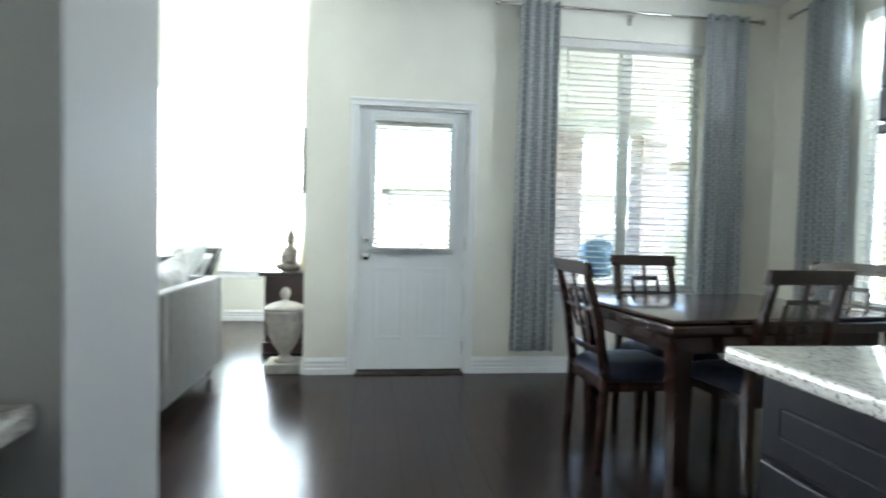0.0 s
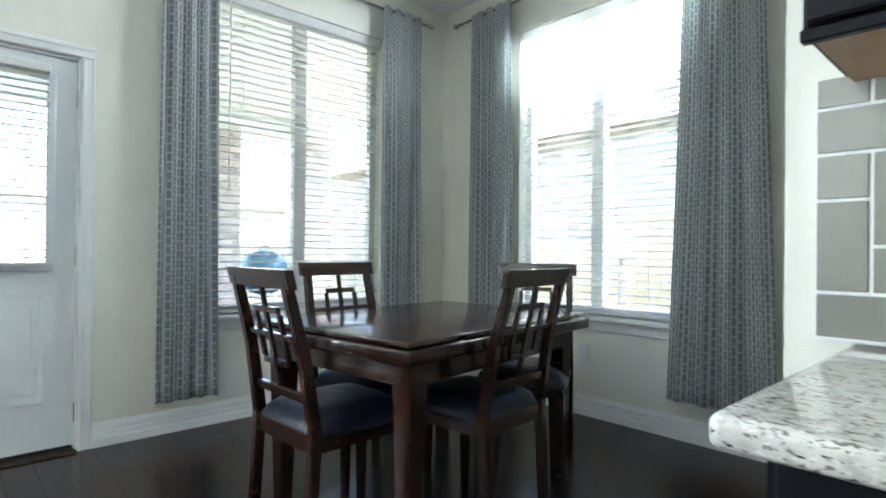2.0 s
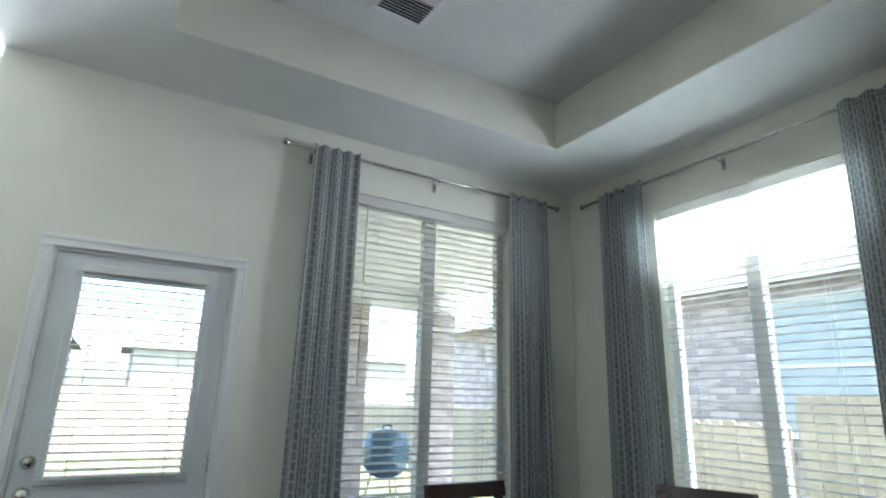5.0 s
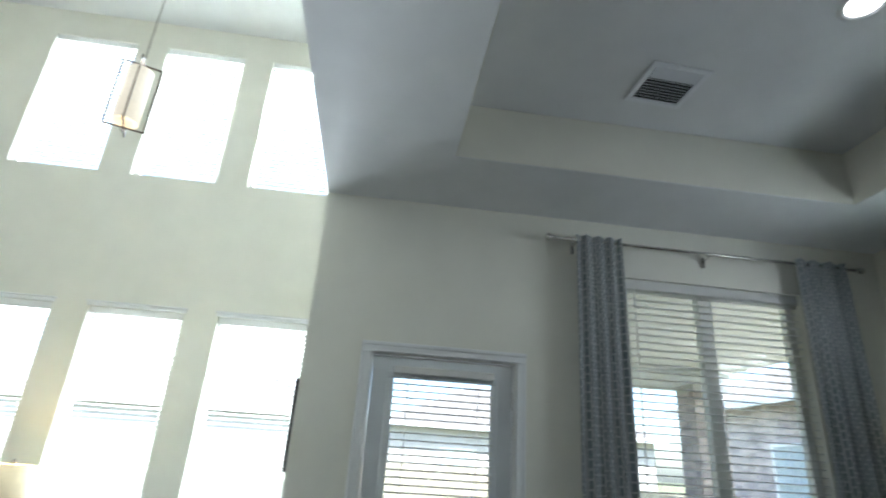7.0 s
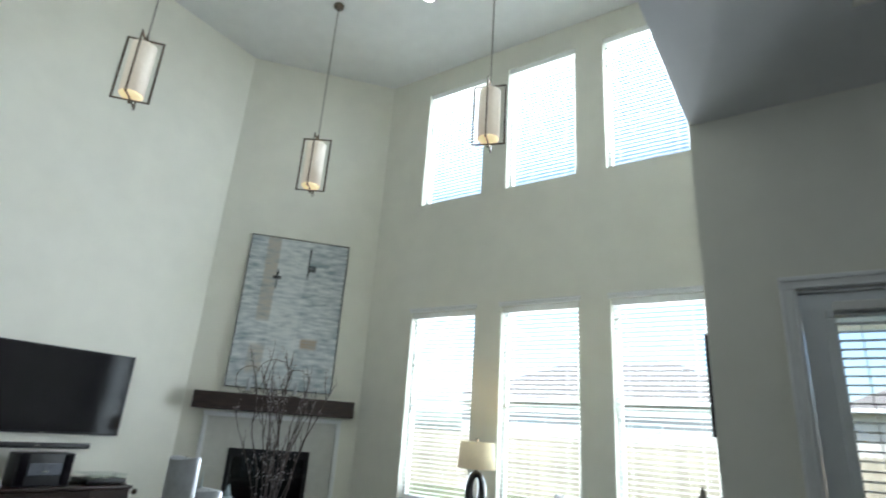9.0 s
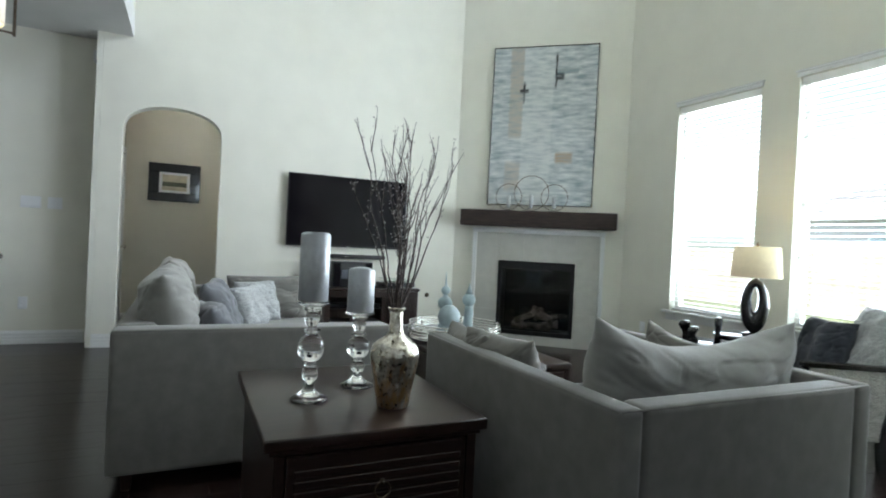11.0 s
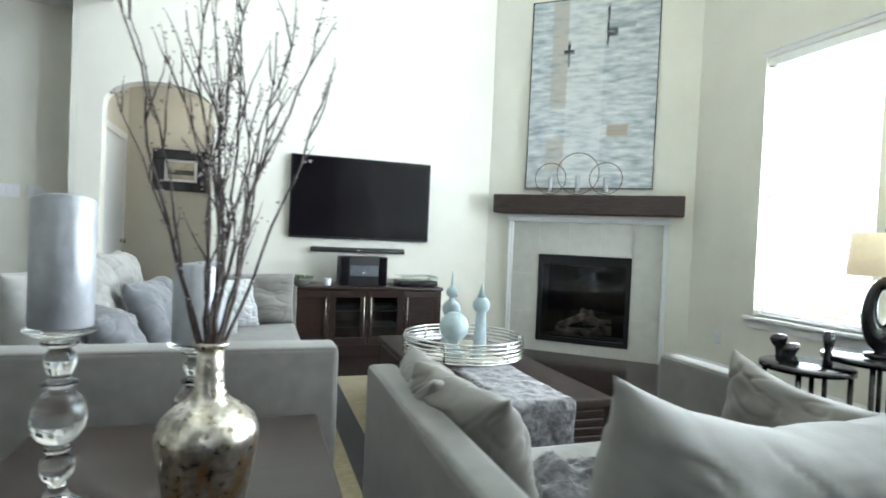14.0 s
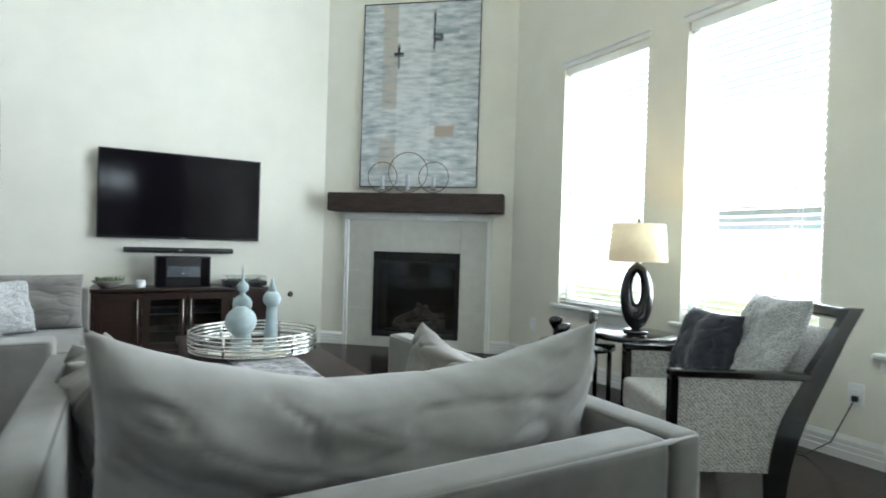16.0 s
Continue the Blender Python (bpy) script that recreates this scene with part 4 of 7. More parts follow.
def dining_chair(m, label):
    """Faces +y; the back stands at y = 0."""
    t = thing("dining_chair", m, label, "chair", "chairs round the table")
    w, dp, sh, h = 0.44, 0.44, 0.45, 1.0
    for s in (-1, 1):
        # rear post: upright to the seat, then raked
        bm = B()
        pts = [(0, 0.0, 0.036), (0.012, 0.25, 0.04), (0.022, sh, 0.044), (-0.02, 0.72, 0.04), (-0.085, h - 0.03, 0.034)]
        rings = []
        for y, z, ww in pts:
            x = s * (w / 2 - 0.022 - (0.02 * max(0, (z - sh)) / 0.55))
            rings.append([bm.verts.new((x + a * 0.017, y + b * ww / 2, z)) for a, b in ((-1, -1), (1, -1), (1, 1), (-1, 1))])
        for a, b in zip(rings, rings[1:]):
            for i in range(4):
                bm.faces.new((a[i], a[(i + 1) % 4], b[(i + 1) % 4], b[i]))
        bm.faces.new(rings[0][::-1]), bm.faces.new(rings[-1])
        bmesh.ops.bevel(bm, geom=bm.edges[:], offset=0.003, segments=1, affect="EDGES")
        part("rear_leg", bm, MAHOG, t)
        part("front_leg", taper(B(), s * (w / 2 - 0.025), dp - 0.02, 0, sh - 0.05, 0.03, 0.042), MAHOG, t)
        boxpart("side_rail", MAHOG, t, s * (w / 2 - 0.03) - 0.011, s * (w / 2 - 0.03) + 0.011, 0.04, dp - 0.04, sh - 0.075, sh - 0.01, 0.003)
    boxpart("front_rail", MAHOG, t, -w / 2 + 0.045, w / 2 - 0.045, dp - 0.032, dp - 0.01, sh - 0.075, sh - 0.01, 0.003)
    boxpart("rear_rail", MAHOG, t, -w / 2 + 0.04, w / 2 - 0.04, 0.01, 0.032, sh - 0.075, sh - 0.01, 0.003)
    # padded seat
    bm = B()
    n = 14
    top = {}
    for i in range(n + 1):
        for j in range(n + 1):
            u, v = 2 * i / n - 1, 2 * j / n - 1
            k = max(0, (1 - u ** 6) * (1 - v ** 6))
            wx = (w / 2 + 0.006) * (0.93 + 0.07 * (v + 1) / 2)
            top[i, j] = bm.verts.new((u * wx * (1 - 0.04 * v * v * abs(u)), dp / 2 + 0.02 + v * (dp / 2 + 0.006) * (1 - 0.04 * u * u * abs(v)), sh - 0.01 + 0.05 * k ** 0.5 + 0.015 * k + 0.004 * noise.noise(Vector((u * 3, v * 3, 1)))))
    for i in range(n):
        for j in range(n):
            bm.faces.new((top[i, j], top[i + 1, j], top[i + 1, j + 1], top[i, j + 1]))
    edge = [e for e in bm.edges if e.is_boundary]
    g = bmesh.ops.extrude_edge_only(bm, edges=edge)
    vs = [v for v in g["geom"] if isinstance(v, bmesh.types.BMVert)]
    bmesh.ops.translate(bm, vec=(0, 0, -0.014), verts=vs)
    bmesh.ops.contextual_create(bm, geom=[e for e in bm.edges if e.is_boundary])
    part("seat", bm, LEATHER, t, "padded dark navy leather seat", True)

    def ry(z):
        return 0.022 + (z - sh) * (-0.020 - 0.022) / 0.27 if z < 0.72 else -0.02 + (z - 0.72) * (-0.065) / 0.25

    def bar(nm, x0, x1, z0, z1, th=0.02):
        bm = B()
        vs = []
        for z in (z0, z1):
            for x, yy in ((x0, -th / 2), (x1, -th / 2), (x1, th / 2), (x0, th / 2)):
                vs.append(bm.verts.new((x, ry(z) + yy, z)))
        bm.faces.new(vs[3::-1]), bm.faces.new(vs[4:])
        for i in range(4):
            bm.faces.new((vs[i], vs[(i + 1) % 4], vs[4 + (i + 1) % 4], vs[4 + i]))
        bmesh.ops.bevel(bm, geom=bm.edges[:], offset=0.002, segments=1, affect="EDGES")
        part(nm, bm, MAHOG, t)

    xi = w / 2 - 0.045
    bar("top_rail", -w / 2 + 0.002, w / 2 - 0.002, h - 0.065, h, 0.032)
    bar("lower_rail", -xi, xi, 0.545, 0.578)
    bar("centre_slat", -0.011, 0.011, 0.578, h - 0.066, 0.014)
    for z0, z1 in ((0.845, 0.868), (0.755, 0.775), (0.655, 0.678)):
        bar("lattice_bar", -0.085 if z0 != 0.755 else -xi, 0.085 if z0 != 0.755 else xi, z0, z1, 0.018)
    for s in (-1, 1):
        bar("lattice_upright", s * 0.085 - 0.010, s * 0.085 + 0.010, 0.679, 0.844, 0.017)
    return t


dining_table()
LBL = "mahogany lattice-back dining chair, navy leather seat"
dining_chair(pose(1.77, 3.63, 0, 0, 0, -88), LBL + ", drawn out a little")
dining_chair(pose(2.41, 4.20, 0, 0, 0, 181), LBL)
dining_chair(pose(3.30, 3.68, 0, 0, 0, 118), LBL + ", turned askew at the corner")
dining_chair(pose(2.54, 3.17, 0, 0, 0, 6), LBL)


# ---- kitchen ----
def counter(name, m, length, depth, label, front_x=0.0):
    """Local x along the front, y back to the wall."""
    t = thing(name, m, label, "counter")
    boxpart("worktop", GRANITE, t, 0, length, 0, depth, 0.875, 0.91, 0.012, 3, "pale speckled granite slab with a rounded edge")
    return t


def base_cabinet(m, w, depth):
    t = thing("base_cabinet", m, "dark painted kitchen base cabinet under the granite", "cabinet", "base cabinets")
    boxpart("body", CABINET, t, 0.0, w, 0.04, depth, 0.10, 0.874)
    boxpart("toe_kick", CABINET, t, 0.0, w, 0.10, depth, 0.0, 0.099)
    for nm, z0, z1 in (("drawer", 0.70, 0.86), ("cabinet_door", 0.115, 0.685)):
        bm = box(B(), 0.012, w - 0.012, 0.020, 0.039, z0, z1, 0.004)
        box(bm, 0.07, w - 0.07, 0.012, 0.0205, z0 + 0.05, z1 - 0.05, 0.006)
        part(nm, bm, CABINET, t)
    return t


# the run beside the nook: its front looks west, its free end north
RUN = pose(1.42, 2.02, 0, 0, 0, -90)
counter("kitchen_counter", RUN, 3.2, 0.64, "pale speckled granite counter on dark cabinets")
for k in range(4):
    base_cabinet(pose(1.46, 1.99 - k * 0.62, 0, 0, 0, -90), 0.61, 0.58)


def upper_cabinet(m, w, h, d):
    t = thing("wall_cabinet", m, "dark painted kitchen wall cabinet with a maple underside", "cabinet", "wall cabinets")
    boxpart("body", CABINET, t, 0, w, 0.02, d, 0.012, h)
    boxpart("underside", MAPLE, t, 0.012, w - 0.012, 0.03, d - 0.004, 0.0, 0.011, label="unpainted maple underside")
    boxpart("light_rail", CABINET, t, 0, w, 0.001, 0.019, -0.006, 0.014, 0.003)
    door = boxpart("cabinet_door", CABINET, t, 0.006, w - 0.006, 0.008, 0.0185, 0.02, h - 0.01, 0.002)
    for nm, a, b, c, e in (("rail", 0.006, w - 0.006, 0.02, 0.09), ("rail", 0.006, w - 0.006, h - 0.08, h - 0.01), ("stile", 0.006, 0.075, 0.0902, h - 0.0802), ("stile", w - 0.075, w - 0.006, 0.0902, h - 0.0802)):
        boxpart(nm, CABINET, door, a, b, -0.004, 0.0078, c, e, 0.004)
    boxpart("raised_panel", CABINET, door, 0.09, w - 0.09, 0.0, 0.0078, 0.105, h - 0.095, 0.007)
    return t


for k in range(3):
    upper_cabinet(pose(1.76, 2.03 - k * 0.62, 1.372, 0, 0, -90), 0.61, 1.0, 0.295)

# the other counter in the passage
counter("kitchen_counter", pose(0.275, 1.0, 0, 0, 0, 90), 0.705, 0.153, "pale speckled granite ledge beside the passage")
base_cabinet(pose(0.25, 1.01, 0, 0, 0, 90), 0.69, 0.128)


def wall_tiles():
    """Grey glass tiles in an interlocking pattern of upright and lying pieces."""
    wall = bpy.data.objects["wall_kitchen"]
    boxpart("grout", GROUT, wall, 2.0485, 2.0615, -0.8, 2.075, 0.912, 1.384)
    memo = {}

    def tile(y1, z0, w, h):
        key = (round(w, 3), round(h, 3))
        if key not in memo:
            bm = box(B(), 0, 0.009, -w + 0.0065, -0.0, 0.0065, h, 0.0012)
            me = bpy.data.meshes.new("tile")
            bm.to_mesh(me), bm.free()
            me.materials.append(TILE)
            memo[key] = me
        o = new("tile", memo[key])
        o.location = (2.046, y1, z0)
        o.parent = wall

    a = 0.083
    b = 2 * a
    y0, z0, top = 2.072, 0.912, 1.384
    cols = 18
    for r in range(6):
        z = z0 + r * a
        one, two = min(a, top - z), min(b, top - z)
        for c in range(cols):
            k, y = (c - r) % 4, y0 - c * a
            if k == 0:
                tile(y, z, b if c + 1 < cols else a, one)
            elif k == 1 and c == 0:
                tile(y, z, a, one)
            elif k == 3:
                tile(y, z, a, two)
            elif k == 2 and r == 0:
                tile(y, z, a, one)


def plate(m, w, h, label, category, holes):
    t = thing(category.replace(" ", "_"), m, label, category)
    boxpart("cover_plate", PLATE, t, -w / 2, w / 2, -0.007, -0.0005, -h / 2, h / 2, 0.003, 2)
    for x in holes:
        if category == "light switch":
            boxpart("rocker", PLATE, t, x - 0.016, x + 0.016, -0.011, -0.0072, -0.032, 0.032, 0.002)
        else:
            for z in (-0.02, 0.02):
                boxpart("socket", PLATE, t, x - 0.015, x + 0.015, -0.009, -0.0072, z - 0.013, z + 0.013, 0.003)
    return t


plate(pose(EASTX, 3.82, 0.40, 0, 0, -90), 0.075, 0.12, "white wall outlet under the nook window", "wall outlet", [0])
plate(pose(-5.85, 1.59, 0.40, 0, 0, 90), 0.075, 0.12, "white wall outlet above the baseboard", "wall outlet", [0])
plate(pose(-1.17, LIVY, 0.36), 0.075, 0.12, "white wall outlet with the lamp cord", "wall outlet", [0])
plate(pose(-3.86, LIVY, 0.36), 0.075, 0.12, "white wall outlet beside the fireplace", "wall outlet", [0])
plate(pose(-5.85, 1.62, 1.38, 0, 0, 90), 0.165, 0.115, "white triple light switch on the cream wall", "light switch", [-0.046, 0, 0.046])
plate(pose(-5.85, 1.815, 1.38, 0, 0, 90), 0.12, 0.115, "white double light switch on the cream wall", "light switch", [-0.023, 0.023])


# ---- ceiling fittings ----
def downlight(x, y, z, on=True):
    t = thing("ceiling_downlight", pose(x, y, z), "round white recessed ceiling downlight, lit", "downlight", "recessed downlights")
    part("trim_ring", lathe(B(), [(0.072, 0.0), (0.092, -0.002), (0.096, -0.008), (0.090, -0.011), (0.076, -0.010), (0.070, -0.004)], 32), TRIM, t, smooth=True)
    part("lens", lathe(B(), [(0.069, -0.001), (0.069, -0.004), (0.02, -0.007)], 28), CANGLOW, t, "glowing white lens", True)


downlight(1.87, 3.49, TRAYZ), downlight(2.48, 3.53, TRAYZ), downlight(-2.70, 6.34, CEIL2), downlight(-4.6, 4.6, CEIL2)


def ceiling_vent():
    t = thing("ceiling_vent", pose(1.95, 4.19, TRAYZ, 0, 0, 3), "square white metal ceiling air vent", "vent")
    bm = B()
    for a, b, c, d in ((-0.16, 0.16, -0.16, -0.13), (-0.16, 0.16, 0.13, 0.16), (-0.16, -0.13, -0.13, 0.13), (0.13, 0.16, -0.13, 0.13)):
        box(bm, a, b, c, d, -0.012, -0.001, 0.002)
    part("frame", bm, PLATE, t)
    boxpart("backing", FIREBLACK, t, -0.13, 0.13, -0.13, 0.13, -0.003, -0.001)
    for k in range(12):
        y = -0.122 + k * 0.0222
        part("louvre", box(B(), -0.128, 0.128, -0.009, 0.009, -0.0008, 0.0008, 0, 1, pose(0, y, -0.008, 35 if k > 3 else -50)), PLATE, t)


ceiling_vent()


def pendant(x, y, zb, ztop, rot, label="tall pendant lamp, white shade in a crossed bronze frame, lit", h=0.70):
    t = thing("pendant_lamp", pose(x, y, zb, 0, 0, rot), label, "pendant lamp", "pendant lamps")
    w = 0.15
    bm = lathe(B(), [(0.098, 0.09), (0.102, 0.09), (0.102, h - 0.1), (0.098, h - 0.1), (0.098, h - 0.105), (0.0985, 0.095)], 32)
    part("shade", bm, PSHADE, t, "white fabric cylinder shade", True)
    part("diffuser", lathe(B(), [(0.03, 0.062), (0.085, 0.072), (0.097, 0.088), (0.09, 0.089), (0.01, 0.089)], 28), GLOW, t, "glowing frosted diffuser", True)
    for k, a in enumerate((0, 90)):
        bm = B()
        for s in (-1, 1):
            box(bm, s * w - 0.009, s * w + 0.009, -0.006, 0.006, 0.03, h - 0.03)
        box(bm, -w - 0.009, w + 0.009, -0.006, 0.006, 0.030 + 0.013 * k, 0.042 + 0.013 * k), box(bm, -w - 0.009, w + 0.009, -0.006, 0.006, h - 0.042 - 0.013 * k, h - 0.030 - 0.013 * k)
        bmesh.ops.transform(bm, matrix=pose(0, 0, 0, 0, 0, a), verts=bm.verts)
        part("frame", bm, BRONZE, t, "flat bronze frame")
    part("finial", lathe(B(), [(0.005, 0.0), (0.014, 0.012), (0.012, 0.022), (0.005, 0.032), (0.005, 0.07)], 14), BRONZE, t, smooth=True)
    part("stem", lathe(B(), [(0.018, h - 0.11), (0.018, h - 0.03), (0.010, h), (0.006, h + 0.06)], 14), BRONZE, t, smooth=True)
    bm = B()
    z, k = h + 0.05, 0
    while z < ztop - zb - 0.10:
        a = 0 if k % 2 else math.pi / 2
        tube(bm, [(0.009 * math.cos(q) * math.cos(a), 0.009 * math.cos(q) * math.sin(a), z + 0.019 + 0.019 * math.sin(q)) for q in [2 * math.pi * i / 8 for i in range(8)]], 0.0024, 4, True)
        z, k = z + 0.032, k + 1
    part("chain", bm, BRONZE, t)
    part("canopy", lathe(B(), [(0.006, ztop - zb - 0.09), (0.02, ztop - zb - 0.05), (0.062, ztop - zb - 0.03), (0.065, ztop - zb)], 24), BRONZE, t, smooth=True)
    lamp = new("bulb", bpy.data.lights.new("bulb", "POINT"))
    lamp.data.energy, lamp.data.color, lamp.data.shadow_soft_size = 1.0, (1.0, 0.76, 0.48), 0.03
    lamp.location, lamp.parent = (0, 0, h * 0.5), t


pendant(-1.66, 6.10, 3.83, CEIL2, 20), pendant(-3.76, 5.90, 3.70, CEIL2, 35), pendant(-4.10, 4.06, 3.85, CEIL2, 50)
pendant(-3.80, 1.77, 2.36, CEIL1, 15, "small lantern pendant in a bronze frame under the low ceiling", 0.42)


# ---- living room: fireplace wall ----
def fireplace():
    t = thing("fireplace", DIAG, "built-in gas fireplace with cream tile surround and white moulding", "fireplace")
    # tiles round the opening
    for x0, x1, z0, z1 in ((0.305, 0.58, 0.0, 0.40), (0.305, 0.58, 0.404, 0.80), (0.305, 0.58, 0.804, 1.34), (1.51, 1.775, 0.0, 0.40), (1.51, 1.775, 0.404, 0.80), (1.51, 1.775, 0.804, 1.34),
                           (0.584, 0.89, 1.014, 1.34), (0.894, 1.20, 1.014, 1.34), (1.204, 1.506, 1.014, 1.34), (0.584, 1.04, 0.0, 0.118), (1.044, 1.506, 0.0, 0.118)):
        boxpart("tile", HEARTHTILE, t, x0, x1 + 0.003, -0.014, -0.001, z0, z1 + 0.003, 0.0008)
    for x0, x1, z0, z1, d in ((0.25, 0.30, 0, 1.34, 0), (1.78, 1.83, 0, 1.34, 0), (0.25, 1.83, 1.345, 1.40, 1)):
        bm = box(B(), x0, x1, -0.03, -0.001, z0, z1, 0.004)
        if not d:
            box(bm, x0 + 0.006, x0 + 0.022, -0.042, -0.029, z0, z1, 0.003), box(bm, x1 - 0.018, x1 - 0.004, -0.036, -0.029, z0, z1, 0.003)
        else:
            box(bm, x0 - 0.01, x1 + 0.01, -0.05, -0.029, z1 - 0.03, z1, 0.005), box(bm, x0, x1, -0.04, -0.029, z0 + 0.01, z0 + 0.03, 0.003)
        part("surround_moulding", bm, TRIM, t)
    bm = B()
    for a, b, c, d in ((0.585, 1.505, 0.112, 0.165), (0.585, 1.505, 0.915, 1.008), (0.585, 0.63, 0.165, 0.915), (1.46, 1.505, 0.165, 0.915)):
        box(bm, a, b, -0.03, 0.02, c, d, 0.003)
    part("firebox_frame", bm, FIREBLACK, t, "matt black steel frame")
    for k in range(4):
        boxpart("louvre", FIREBLACK, t, 0.64, 1.45, -0.034, -0.031, 0.925 + k * 0.02, 0.937 + k * 0.02)
    bm = B()
    for a, b, c, d, e, f in ((0.60, 1.49, 0.40, 0.42, 0.13, 0.99), (0.60, 0.615, 0.03, 0.40, 0.13, 0.99), (1.475, 1.49, 0.03, 0.40, 0.13, 0.99), (0.615, 1.475, 0.03, 0.40, 0.13, 0.145), (0.615, 1.475, 0.03, 0.40, 0.975, 0.99)):
        box(bm, a, b, c, d, e, f)
    part("firebox", bm, FIREBLACK, t)
    p = boxpart("firebox_pane", SMOKE, t, 0.63, 1.46, 0.0, 0.004, 0.165, 0.915)
    rnd = random.Random(7)
    for (x0, y0, z0, x1, y1, z1, r) in ((0.75, 0.2, 0.2, 1.32, 0.22, 0.23, 0.05), (0.80, 0.13, 0.26, 1.12, 0.26, 0.40, 0.042), (1.30, 0.13, 0.25, 1.0, 0.27, 0.42, 0.04), (0.86, 0.10, 0.2, 1.25, 0.12, 0.2, 0.035), (1.05, 0.15, 0.3, 1.32, 0.25, 0.35, 0.03)):
        pts = [(x0 + (x1 - x0) * k / 6 + rnd.uniform(-.01, .01), y0 + (y1 - y0) * k / 6 + rnd.uniform(-.01, .01), z0 + (z1 - z0) * k / 6 + rnd.uniform(-.012, .012)) for k in range(7)]
        part("log", tube(B(), pts, [r * rnd.uniform(0.8, 1.1) for _ in pts], 9), LOG, t, "pale ceramic log", True)
    boxpart("grate", FIREBLACK, t, 0.70, 1.38, 0.08, 0.30, 0.145, 0.165, 0.004)
    m = thing("mantel_shelf", DIAG @ pose(0, 0, 1.42), "thick dark rough-sawn wooden mantel beam", "mantel")
    bm = box(B(), 0.12, 1.95, -0.215, -0.002, 0, 0.19, 0.008)
    bmesh.ops.subdivide_edges(bm, edges=[e for e in bm.edges if e.calc_length() > 1], cuts=20)
    for v in bm.verts:
        v.co += Vector((0, 0.004, 0.004)) * noise.noise(v.co * 6)
    part("beam", bm, MANTELWOOD, m)
    # painting
    a = thing("painting", DIAG @ pose(0.41, -0.012, 1.685, -0.6), "tall abstract canvas in pale blue, white and ochre", "painting")
    bm = box(B(), 0.008, 1.242, -0.034, -0.004, 0.008, 1.922)
    part("canvas", bm, ART, a)
    bm = B()
    for x0, x1, z0, z1 in ((0, 1.25, 0, 0.0075), (0, 1.25, 1.9225, 1.93), (0, 0.0075, 0.0075, 1.9225), (1.2425, 1.25, 0.0075, 1.9225)):
        box(bm, x0, x1, -0.042, -0.002, z0, z1)
    part("picture_frame", bm, BLACK, a, "thin black frame")
    # candle rings
    c = thing("candle_holder", DIAG @ pose(0.93, -0.14, 1.611), "silver wire candle holder of three rings with glass candles", "candle holder")
    for x, r in ((-0.24, 0.155), (0.03, 0.205), (0.30, 0.155)):
        pts = [(x + r * math.cos(q), 0, r + 0.012 + r * math.sin(q)) for q in [2 * math.pi * i / 40 for i in range(40)]]
        part("ring", tube(B(), pts, 0.0045, 6, True), BRONZE, c, "thin aged silver ring", True)
        part("candle_cup", lathe(B(), [(0.035, 0.03), (0.04, 0.034), (0.04, 0.038), (0.01, 0.038)], 20, (x, 0, 0)), CHROME, c, smooth=True)
        part("foot", box(B(), x - 0.09, x + 0.09, -0.03, 0.03, 0.0, 0.008, 0.003), CHROME, c)
        part("candle", lathe(B(), [(0.022, 0.039), (0.022, 0.13 + r * 0.3), (0.018, 0.134 + r * 0.3), (0.003, 0.134 + r * 0.3)], 18, (x, 0, 0)), WAX, c, "pale candle", True)
    return t


fireplace()


def television():
    t = thing("television", W_FACE(WESTX, 3.98) @ pose(0, -0.04, 1.075), "large black flat-screen television on the wall", "television")
    boxpart("casing", PLASTIC, t, 0, 1.39, -0.03, 0.0, 0, 0.80, 0.006, 2)
    boxpart("screen", SCREEN, t, 0.014, 1.376, -0.0335, -0.0305, 0.022, 0.788)
    boxpart("wall_bracket", FIREBLACK, t, 0.45, 0.95, 0.0005, 0.039, 0.2, 0.6)
    boxpart("badge", STEEL, t, 0.67, 0.72, -0.0345, -0.0315, 0.007, 0.014)
    s = thing("sound_bar", W_FACE(WESTX, 4.19) @ pose(0, 0, 0.945), "slim black sound bar below the television", "sound bar")
    boxpart("casing", PLASTIC, s, 0, 0.94, -0.075, -0.008, 0, 0.05, 0.012, 3)
    boxpart("badge", STEEL, s, 0.45, 0.49, -0.077, -0.0755, 0.02, 0.028)
    boxpart("bracket", FIREBLACK, s, 0.3, 0.6, -0.008, -0.0005, 0.01, 0.04)


television()


